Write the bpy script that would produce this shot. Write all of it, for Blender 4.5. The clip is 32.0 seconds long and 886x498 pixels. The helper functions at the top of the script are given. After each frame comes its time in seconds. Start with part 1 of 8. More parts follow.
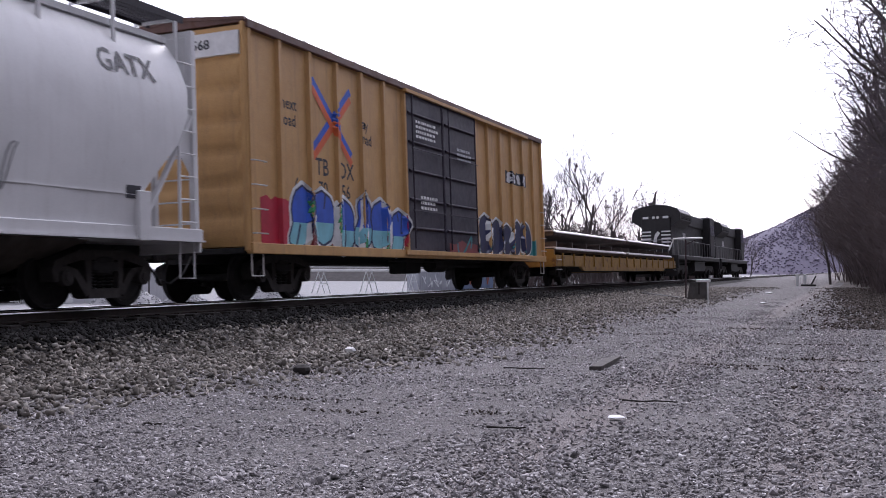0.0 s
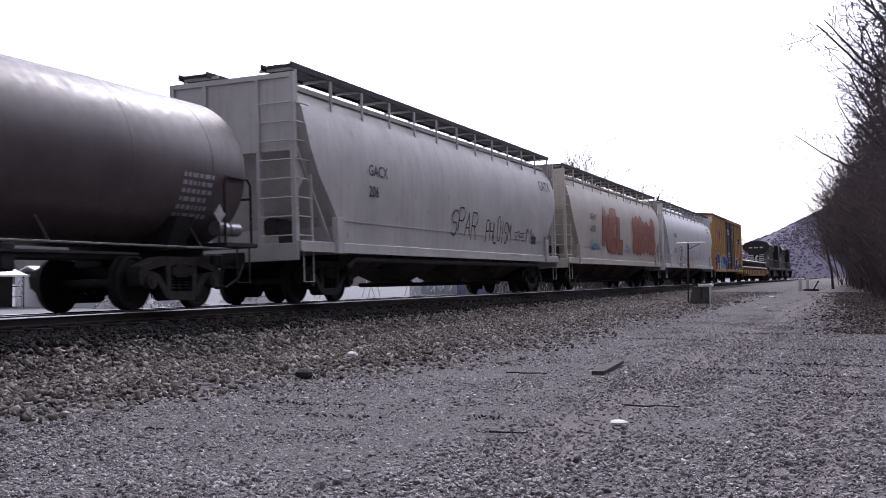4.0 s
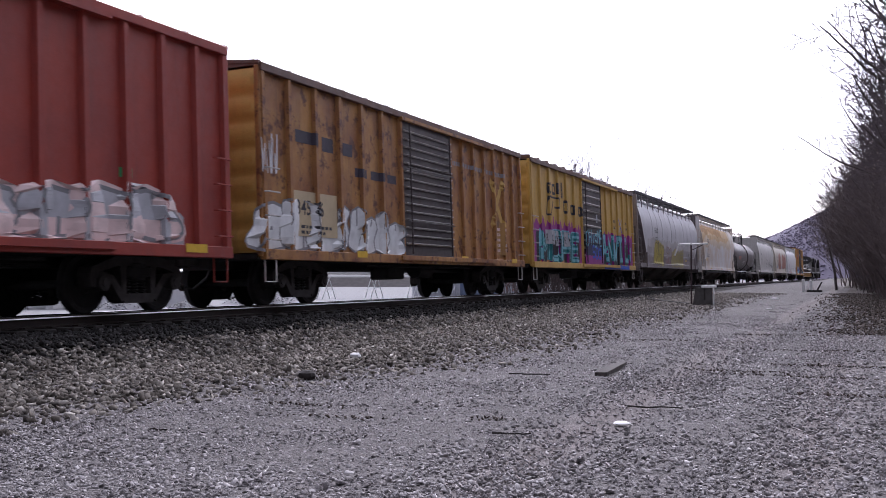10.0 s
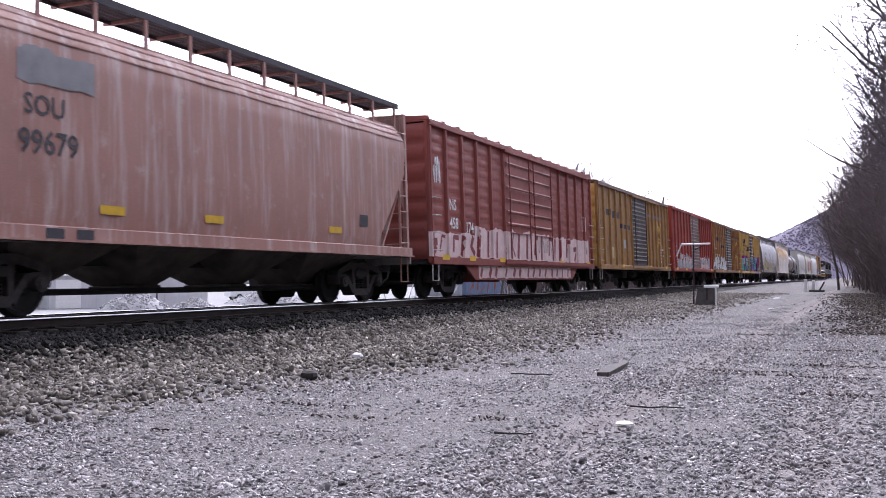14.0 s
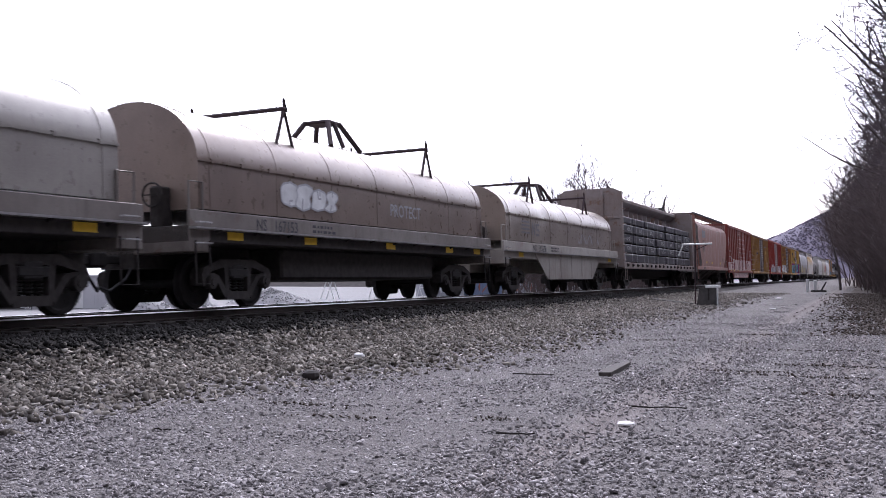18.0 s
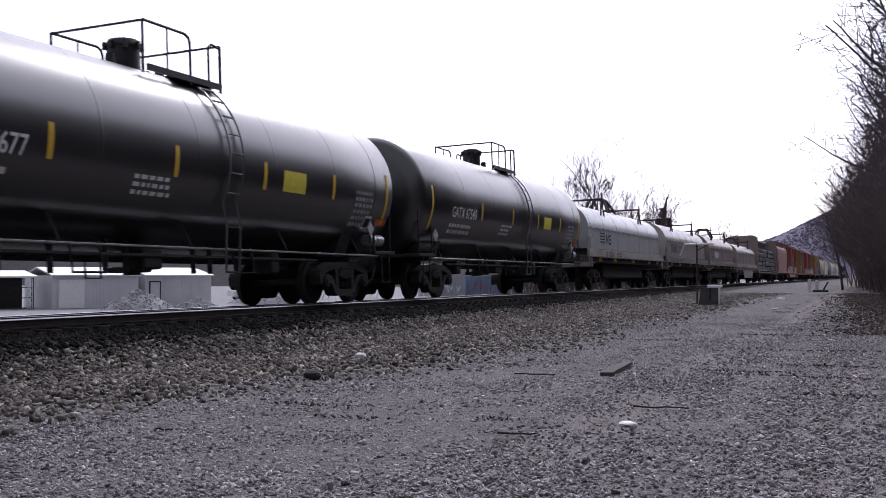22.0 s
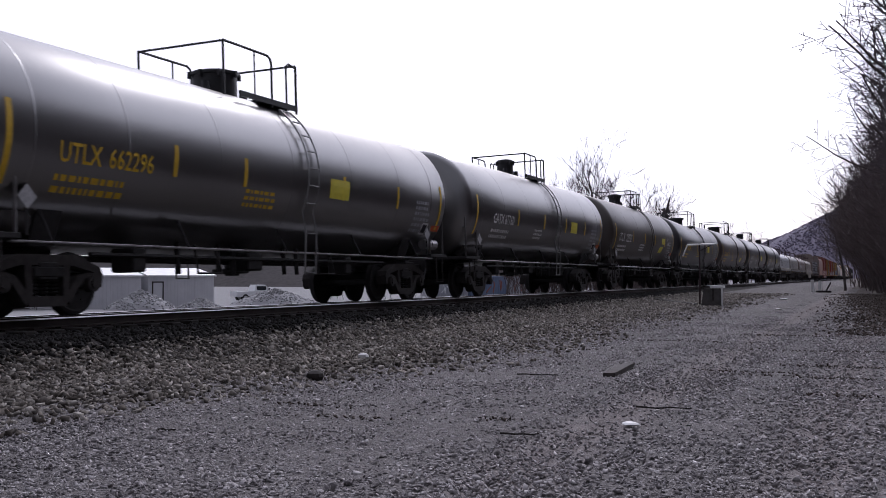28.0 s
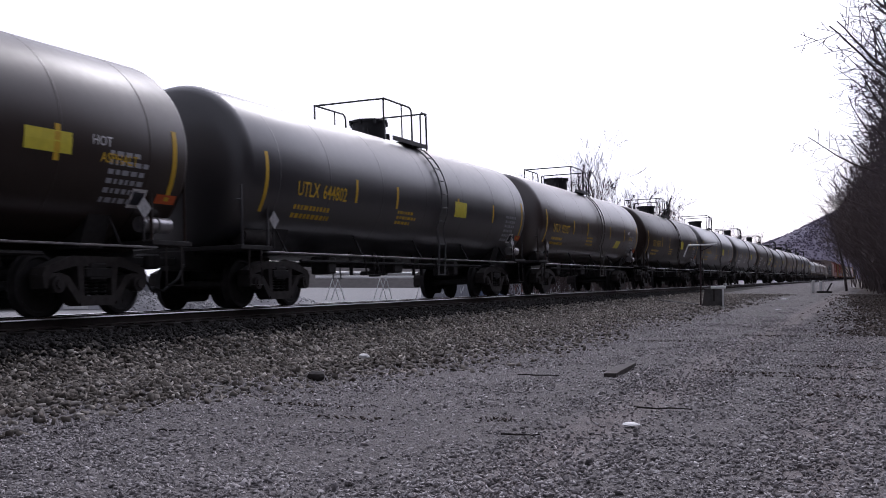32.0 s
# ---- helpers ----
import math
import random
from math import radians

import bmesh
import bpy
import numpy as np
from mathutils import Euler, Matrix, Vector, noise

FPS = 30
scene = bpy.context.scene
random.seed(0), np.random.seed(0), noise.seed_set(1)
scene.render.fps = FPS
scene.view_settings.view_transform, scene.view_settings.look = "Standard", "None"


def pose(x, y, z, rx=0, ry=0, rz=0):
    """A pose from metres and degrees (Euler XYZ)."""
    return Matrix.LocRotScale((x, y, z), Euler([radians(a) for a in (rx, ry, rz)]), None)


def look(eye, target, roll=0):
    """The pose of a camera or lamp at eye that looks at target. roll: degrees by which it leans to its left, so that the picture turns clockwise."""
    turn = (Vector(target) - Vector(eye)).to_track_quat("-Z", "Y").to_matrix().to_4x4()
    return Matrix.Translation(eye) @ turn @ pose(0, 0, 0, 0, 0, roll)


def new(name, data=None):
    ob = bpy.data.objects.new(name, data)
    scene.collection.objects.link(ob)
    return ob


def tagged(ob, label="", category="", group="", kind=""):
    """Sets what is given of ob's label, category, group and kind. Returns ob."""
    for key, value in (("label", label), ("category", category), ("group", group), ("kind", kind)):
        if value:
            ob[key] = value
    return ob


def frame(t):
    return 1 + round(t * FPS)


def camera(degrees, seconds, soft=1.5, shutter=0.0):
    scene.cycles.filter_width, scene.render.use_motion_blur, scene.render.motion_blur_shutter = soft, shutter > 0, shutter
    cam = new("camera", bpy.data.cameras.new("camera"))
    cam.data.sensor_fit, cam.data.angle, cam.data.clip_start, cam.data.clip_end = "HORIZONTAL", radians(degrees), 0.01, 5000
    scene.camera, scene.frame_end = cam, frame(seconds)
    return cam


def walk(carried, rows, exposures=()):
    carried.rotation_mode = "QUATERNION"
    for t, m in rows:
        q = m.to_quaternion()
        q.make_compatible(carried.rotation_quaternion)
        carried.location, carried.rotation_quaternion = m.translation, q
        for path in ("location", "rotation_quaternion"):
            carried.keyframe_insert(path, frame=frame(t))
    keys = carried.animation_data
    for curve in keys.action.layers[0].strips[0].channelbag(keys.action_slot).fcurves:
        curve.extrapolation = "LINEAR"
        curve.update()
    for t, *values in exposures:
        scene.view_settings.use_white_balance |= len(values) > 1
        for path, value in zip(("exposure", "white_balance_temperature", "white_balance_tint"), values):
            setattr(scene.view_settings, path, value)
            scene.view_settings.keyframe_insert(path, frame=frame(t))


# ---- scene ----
# ---- camera and its path ----
# World: the track runs along +Y at x = TX; the camera stands at x = 0, y = 0.
EYE = 1.20
RAIL = 0.61           # top of rail at the track's centre line
TX = -11.85
BANK = -2.0           # cant of the track, degrees
cam = camera(45.5, 32.0, soft=0.9, shutter=0.12)


def aim(left, up):
    return Matrix.Translation((0, 0, EYE)) @ pose(0, 0, 0, 0, 0, left) @ pose(0, 0, 0, 90 + up, 0, 0)


PATH = [(0.0, 21.61, 1.20), (0.5, 21.61, 1.34), (1.0, 21.66, 1.38), (2.0, 21.68, 1.41), (3.0, 21.70, 1.43),
        (5.5, 21.79, 1.48), (7.0, 21.82, 1.50), (9.0, 21.88, 1.51), (11.0, 21.91, 1.51), (13.0, 21.98, 1.51),
        (16.5, 22.07, 1.51), (20.0, 22.14, 1.51), (24.0, 22.23, 1.51), (27.5, 22.31, 1.525), (30.0, 22.37, 1.56),
        (32.0, 22.37, 1.56)]
EXPOSE = [(0.0, -0.55, 5900, 18), (0.5, -0.40, 5900, 18), (1.0, -0.10, 5900, 18), (2.0, -0.25, 5900, 18), (3.0, -0.62, 5900, 18), (4.5, -0.76, 5900, 18),
          (6.0, -0.87, 5900, 18), (7.0, -0.90, 5900, 18), (8.0, -0.86, 5900, 18), (9.0, -0.72, 5900, 18), (12.0, 0.05, 5900, 18), (14.0, 0.20, 5900, 18),
          (17.0, -0.08, 5900, 17), (20.0, -0.61, 5900, 17), (21.0, -0.62, 5900, 17), (22.0, -0.97, 5900, 17), (24.0, -1.40, 5900, 17), (28.0, -1.35, 5900, 17),
          (32.0, -1.25, 5900, 17)]
walk(cam, [(t, aim(a, b)) for t, a, b in PATH], EXPOSE)

# ---- sky and sun ----
SUN_ELEV, SUN_DIR = 37.0, -12.0      # the hidden sun stands ahead, over the far end of the train; direction in degrees from +Y towards +X
world = bpy.data.worlds.new("sky")
scene.world = world
world.use_nodes = True
wn, wl = world.node_tree.nodes, world.node_tree.links
wn.clear()
w_out, w_bg = wn.new("ShaderNodeOutputWorld"), wn.new("ShaderNodeBackground")
w_sky = wn.new("ShaderNodeTexSky")
w_sky.sky_type, w_sky.sun_disc = "NISHITA", False
w_sky.sun_elevation, w_sky.sun_rotation = radians(SUN_ELEV), radians(SUN_DIR)
w_sky.dust_density, w_sky.air_density = 3.0, 1.0
w_tc, w_map, w_noise = wn.new("ShaderNodeTexCoord"), wn.new("ShaderNodeMapping"), wn.new("ShaderNodeTexNoise")
w_map.inputs["Scale"].default_value = (1.0, 1.0, 4.0)
w_noise.inputs["Scale"].default_value, w_noise.inputs["Detail"].default_value = 2.2, 6
w_ramp, w_mix = wn.new("ShaderNodeMapRange"), wn.new("ShaderNodeMix")
w_ramp.inputs[1].default_value, w_ramp.inputs[2].default_value = 0.30, 0.62
w_ramp.inputs[3].default_value, w_ramp.inputs[4].default_value = 0.55, 1.0
w_mix.data_type = "RGBA"
w_mix.inputs["B"].default_value = (12.8, 12.5, 13.3, 1)
wl.new(w_tc.outputs["Generated"], w_map.inputs[0])
wl.new(w_map.outputs[0], w_noise.inputs[0])
wl.new(w_noise.outputs[0], w_ramp.inputs[0])
wl.new(w_ramp.outputs[0], w_mix.inputs["Factor"])
wl.new(w_sky.outputs[0], w_mix.inputs["A"])
# thin cloud glows round the hidden sun and is duller on the far side
w_dot, w_glow, w_mul = wn.new("ShaderNodeVectorMath"), wn.new("ShaderNodeMapRange"), wn.new("ShaderNodeMix")
w_dot.operation = "DOT_PRODUCT"
w_dot.inputs[1].default_value = (math.sin(radians(SUN_DIR)) * math.cos(radians(SUN_ELEV)), math.cos(radians(SUN_DIR)) * math.cos(radians(SUN_ELEV)), math.sin(radians(SUN_ELEV)))
for i_, v_ in enumerate((0.0, 1.0, 0.0, 1.0)):
    w_glow.inputs[i_ + 1].default_value = v_
w_pow, w_add = wn.new("ShaderNodeMath"), wn.new("ShaderNodeMath")
w_pow.operation, w_add.operation = "POWER", "MULTIPLY_ADD"
w_pow.inputs[1].default_value = 2.6
w_add.inputs[1].default_value, w_add.inputs[2].default_value = 3.4, 0.66
w_mul.data_type, w_mul.blend_type = "RGBA", "MULTIPLY"
w_mul.inputs["Factor"].default_value = 1.0
wl.new(w_tc.outputs["Generated"], w_dot.inputs[0])
wl.new(w_dot.outputs["Value"], w_glow.inputs[0])
wl.new(w_mix.outputs["Result"], w_mul.inputs["A"])
wl.new(w_glow.outputs[0], w_pow.inputs[0])
wl.new(w_pow.outputs[0], w_add.inputs[0])
wl.new(w_add.outputs[0], w_mul.inputs["B"])
wl.new(w_mul.outputs["Result"], w_bg.inputs[0])
w_bg.inputs[1].default_value = 0.1
wl.new(w_bg.outputs[0], w_out.inputs[0])

sun = new("sun", bpy.data.lights.new("sun", "SUN"))
sun.data.energy, sun.data.angle, sun.data.color = 1.6, radians(10), (1.0, 0.95, 0.88)
az = radians(SUN_DIR)
sun.matrix_world = look((math.sin(az) * 60, math.cos(az) * 60, 60 * math.tan(radians(SUN_ELEV))), (0, 0, 0))


# ---- materials ----
def shader(name):
    m = bpy.data.materials.new(name)
    m.use_nodes = True
    nt = m.node_tree
    return m, nt, nt.nodes["Principled BSDF"]


def noise_node(nt, vec, scale, detail=5, rough=0.6):
    n = nt.nodes.new("ShaderNodeTexNoise")
    n.inputs["Scale"].default_value, n.inputs["Detail"].default_value = scale, detail
    n.inputs["Roughness"].default_value = rough
    nt.links.new(vec, n.inputs["Vector"])
    return n.outputs[0]


def span(nt, val, a, b, c=0.0, d=1.0):
    n = nt.nodes.new("ShaderNodeMapRange")
    for i, x in enumerate((a, b, c, d)):
        n.inputs[i + 1].default_value = x
    nt.links.new(val, n.inputs[0])
    return n.outputs[0]


def blend(nt, fac, a, b, how="MIX"):
    n = nt.nodes.new("ShaderNodeMix")
    n.data_type, n.blend_type = "RGBA", how
    for sock, x in ((n.inputs["Factor"], fac), (n.inputs["A"], a), (n.inputs["B"], b)):
        if isinstance(x, (int, float)):
            sock.default_value = x
        elif isinstance(x, tuple):
            sock.default_value = (*x, 1)
        else:
            nt.links.new(x, sock)
    return n.outputs["Result"]


def coords(nt, scale=(1, 1, 1), shift=True):
    tc, mp = nt.nodes.new("ShaderNodeTexCoord"), nt.nodes.new("ShaderNodeMapping")
    mp.inputs["Scale"].default_value = scale
    nt.links.new(tc.outputs["Object"], mp.inputs["Vector"])
    if shift:
        oi, vm = nt.nodes.new("ShaderNodeObjectInfo"), nt.nodes.new("ShaderNodeVectorMath")
        vm.operation = "SCALE"
        vm.inputs[0].default_value = (17.0, 31.0, 11.0)
        nt.links.new(oi.outputs["Random"], vm.inputs["Scale"])
        nt.links.new(vm.outputs[0], mp.inputs["Location"])
    return mp.outputs[0]


def set_bump(nt, bsdf, height, strength, dist):
    b = nt.nodes.new("ShaderNodeBump")
    b.inputs["Strength"].default_value, b.inputs["Distance"].default_value = strength, dist
    nt.links.new(height, b.inputs["Height"])
    nt.links.new(b.outputs[0], bsdf.inputs["Normal"])


def paint(name, col, fade, rust=0.2, rustcol=(0.11, 0.045, 0.02), streak=0.4, dirt=(0.06, 0.05, 0.045), rough=0.55,
          metal=0.0, shift=False, bump=0.15, ior=1.5, uneven=1.0):
    """Weathered paint: broad fading, vertical dirt streaks, rust spots, fine grain."""
    m, nt, b = shader(name)
    c = coords(nt, shift=shift)
    base = blend(nt, span(nt, noise_node(nt, c, 0.9, 6), 0.35, 0.65), col, fade)
    cs = coords(nt, (5.0, 5.0, 0.35), shift)
    st = span(nt, noise_node(nt, cs, 1.0, 6, 0.7), 0.5, 0.75, 0.0, streak)
    base = blend(nt, st, base, dirt)
    patch = span(nt, noise_node(nt, c, 2.6, 9, 0.72), 0.66 - 0.22 * rust, 0.72 - 0.2 * rust, 0.0, min(1.0, rust * 1.6))
    base = blend(nt, patch, base, rustcol)
    fine = noise_node(nt, c, 45, 3)
    base = blend(nt, 0.25, base, span_col(nt, fine), "OVERLAY")
    nt.links.new(base, b.inputs["Base Color"])
    nt.links.new(span(nt, noise_node(nt, c, 6, 4), 0.3, 0.7, rough - 0.06 * uneven, min(1, rough + 0.12 * uneven)), b.inputs["Roughness"])
    b.inputs["Metallic"].default_value, b.inputs["IOR"].default_value = metal, ior
    set_bump(nt, b, noise_node(nt, c, 12, 6), bump, 0.01)
    return m


def span_col(nt, val):
    n = nt.nodes.new("ShaderNodeCombineColor")
    for i in range(3):
        nt.links.new(val, n.inputs[i])
    return n.outputs[0]


def plain(name, col, rough=0.6, metal=0.0, var=0.25, scale=8.0):
    m, nt, b = shader(name)
    c = coords(nt)
    dark = tuple(x * (1 - var) for x in col)
    lite = tuple(min(1, x * (1 + var)) for x in col)
    nt.links.new(blend(nt, span(nt, noise_node(nt, c, scale, 6), 0.3, 0.7), dark, lite), b.inputs["Base Color"])
    b.inputs["Roughness"].default_value, b.inputs["Metallic"].default_value = rough, metal
    set_bump(nt, b, noise_node(nt, c, scale * 6, 4), 0.2, 0.005)
    return m


def stones_mat(name, cols, rough=0.95):
    """Loose stones: every stone takes its own tone."""
    m, nt, b = shader(name)
    g = nt.nodes.new("ShaderNodeNewGeometry")
    r = nt.nodes.new("ShaderNodeValToRGB")
    r.color_ramp.elements[0].color, r.color_ramp.elements[1].color = (*cols[0], 1), (*cols[-1], 1)
    for i, col in enumerate(cols[1:-1], 1):
        e = r.color_ramp.elements.new(i / (len(cols) - 1))
        e.color = (*col, 1)
    nt.links.new(g.outputs["Random Per Island"], r.inputs[0])
    c = coords(nt, shift=False)
    col = blend(nt, 0.5, r.outputs[0], span_col(nt, noise_node(nt, c, 0.6, 5)), "OVERLAY")
    nt.links.new(col, b.inputs["Base Color"])
    b.inputs["Roughness"].default_value = rough
    set_bump(nt, b, noise_node(nt, c, 60, 3), 0.4, 0.006)
    return m


def gravel_mat(name, tones, patch, scale=30.0, bump=0.9):
    """A bed of gravel: cells of stones in mixed tones over broad worn and stained patches."""
    m, nt, b = shader(name)
    c = coords(nt, shift=False)
    v = nt.nodes.new("ShaderNodeTexVoronoi")
    v.inputs["Scale"].default_value = scale
    nt.links.new(c, v.inputs["Vector"])
    sep = nt.nodes.new("ShaderNodeSeparateColor")
    nt.links.new(v.outputs["Color"], sep.inputs[0])
    base = blend(nt, sep.outputs[0], tones[0], tones[1])
    cl = coords(nt, (1.0, 0.35, 1.0), False)
    base = blend(nt, span(nt, noise_node(nt, cl, 0.55, 7, 0.65), 0.42, 0.62, 0, 0.8), base, patch)
    base = blend(nt, span(nt, noise_node(nt, c, 1.7, 8, 0.7), 0.56, 0.72, 0, 0.55), base, tuple(x * 0.45 for x in tones[0]))
    base = blend(nt, 0.5, base, span_col(nt, noise_node(nt, c, 22, 4)), "OVERLAY")
    nt.links.new(base, b.inputs["Base Color"])
    b.inputs["Roughness"].default_value = 0.95
    h = nt.nodes.new("ShaderNodeMath")
    h.operation = "MULTIPLY_ADD"
    h.inputs[1].default_value, h.inputs[2].default_value = -1.0, 1.0
    nt.links.new(v.outputs["Distance"], h.inputs[0])
    set_bump(nt, b, h.outputs[0], bump, 0.03)
    return m


def road_mat():
    """The gravel road: mixed stone with shade between stones in its colour, two worn wheel lanes of packed brown fines,
    dark patches.
    """
    m, nt, b = shader("road_gravel")
    c = coords(nt, shift=False)
    v = nt.nodes.new("ShaderNodeTexVoronoi")
    v.inputs["Scale"].default_value = 46.0
    nt.links.new(c, v.inputs["Vector"])
    sep, xyz = nt.nodes.new("ShaderNodeSeparateColor"), nt.nodes.new("ShaderNodeSeparateXYZ")
    nt.links.new(v.outputs["Color"], sep.inputs[0])
    nt.links.new(c, xyz.inputs[0])
    # Base colour is darker than the loose stones to hold shade between them.
    base = blend(nt, sep.outputs[0], (0.06, 0.055, 0.055), (0.215, 0.199, 0.197))
    cl = coords(nt, (1.0, 0.3, 1.0), False)
    base = blend(nt, span(nt, noise_node(nt, cl, 0.5, 7, 0.65), 0.42, 0.62, 0, 0.5), base, (0.19, 0.174, 0.173))
    # Dark mottling paints the small shadows among the stones.
    base = blend(nt, span(nt, noise_node(nt, c, 5.5, 9, 0.78), 0.47, 0.62, 0, 0.6), base, (0.095, 0.086, 0.088))
    base = blend(nt, span(nt, noise_node(nt, c, 2.4, 7, 0.7), 0.5, 0.66, 0, 0.45), base, (0.115, 0.104, 0.106))
    base = blend(nt, span(nt, noise_node(nt, c, 13.0, 6, 0.7), 0.54, 0.64, 0, 0.55), base, (0.34, 0.32, 0.325))
    wob = nt.nodes.new("ShaderNodeMath")
    wob.operation = "MULTIPLY_ADD"
    wob.inputs[1].default_value = 0.45
    nt.links.new(noise_node(nt, coords(nt, (1, 0.5, 1), False), 0.8, 6, 0.65), wob.inputs[0])
    nt.links.new(xyz.outputs[0], wob.inputs[2])
    worn = None
    for x in LANES:
        d = nt.nodes.new("ShaderNodeMath")
        d.operation = "SUBTRACT"
        d.inputs[1].default_value = x + 0.225
        nt.links.new(wob.outputs[0], d.inputs[0])
        a = nt.nodes.new("ShaderNodeMath")
        a.operation = "ABSOLUTE"
        nt.links.new(d.outputs[0], a.inputs[0])
        f = span(nt, a.outputs[0], 0.45, 0.12, 0.0, 0.85)
        base = blend(nt, f, base, (0.225, 0.20, 0.196))
        f2 = span(nt, a.outputs[0], 0.13, 0.04, 0.0, 0.5)
        base = blend(nt, f2, base, (0.12, 0.10, 0.098))
    cs = coords(nt, (0.5, 1.3, 1.0), False)
    base = blend(nt, span(nt, noise_node(nt, cs, 1.1, 8, 0.72), 0.58, 0.70, 0, 0.7), base, (0.075, 0.066, 0.066))
    base = blend(nt, 0.45, base, span_col(nt, noise_node(nt, c, 22, 4)), "OVERLAY")
    nt.links.new(base, b.inputs["Base Color"])
    b.inputs["Roughness"].default_value = 0.95
    h = nt.nodes.new("ShaderNodeMath")
    h.operation = "MULTIPLY_ADD"
    h.inputs[1].default_value, h.inputs[2].default_value = -1.0, 1.0
    nt.links.new(v.outputs["Distance"], h.inputs[0])
    set_bump(nt, b, h.outputs[0], 0.8, 0.025)
    return m


LANES = (-2.05, -0.35)        # the road's two wheel lanes, along the track
GROUND = road_mat()
LOT = gravel_mat("lot_surface", ((0.19, 0.19, 0.195), (0.30, 0.30, 0.305)), (0.26, 0.26, 0.26), 8, 0.3)
LITTER = gravel_mat("dead_leaf_ground", ((0.06, 0.048, 0.042), (0.12, 0.095, 0.082)), (0.10, 0.088, 0.08), 25, 0.6)
# Bed colour holds the shade under the train and between stones.
BALLAST = gravel_mat("shaded_ballast_bed", ((0.016, 0.014, 0.013), (0.045, 0.038, 0.034)), (0.025, 0.021, 0.019), 18)
STONE_B = stones_mat("ballast_stone", [(0.04, 0.035, 0.03), (0.15, 0.131, 0.112), (0.26, 0.236, 0.207), (0.085, 0.073, 0.063), (0.47, 0.44, 0.40)])
STONE_G = stones_mat("gravel_stone", [(0.13, 0.12, 0.122), (0.29, 0.271, 0.274), (0.40, 0.376, 0.382), (0.20, 0.187, 0.189), (0.58, 0.552, 0.558)])
# Oil stain and the train's shade, both in this near-black colour.
STONE_D = stones_mat("oily_shaded_stone", [(0.006, 0.005, 0.005), (0.011, 0.0095, 0.009), (0.008, 0.007, 0.007), (0.018, 0.015, 0.014)])
STEEL = plain("rail_steel", (0.85, 0.84, 0.85), 0.4, 1.0, 0.1)
RAIL_RUST = plain("rail_rust", (0.030, 0.021, 0.018), 0.8)
TIE = plain("creosoted_timber", (0.022, 0.018, 0.016), 0.9, 0, 0.5)
GRIME = plain("running_gear_grime", (0.018, 0.016, 0.0165), 0.8, 0.0, 0.4)
GRIME_L = plain("dusty_cast_steel", (0.036, 0.031, 0.030), 0.85, 0.0, 0.4)
BLACK = plain("black_paint", (0.02, 0.02, 0.022), 0.5)
WHITE = plain("white_paint", (0.78, 0.78, 0.78), 0.5, 0, 0.08)
YELLOW = plain("yellow_paint", (0.72, 0.46, 0.03), 0.5, 0, 0.12)
LEMON = plain("yellow_placard", (0.78, 0.68, 0.06), 0.5, 0, 0.08)
ORANGE = plain("orange_placard", (0.65, 0.12, 0.03), 0.5, 0, 0.1)
DARKTXT = plain("dark_lettering", (0.035, 0.035, 0.045), 0.6)
BARK = plain("grey_bark", (0.10, 0.085, 0.08), 0.9, 0, 0.4)
TWIG = plain("thin_twigs", (0.12, 0.098, 0.105), 0.9, 0, 0.4, 1.5)


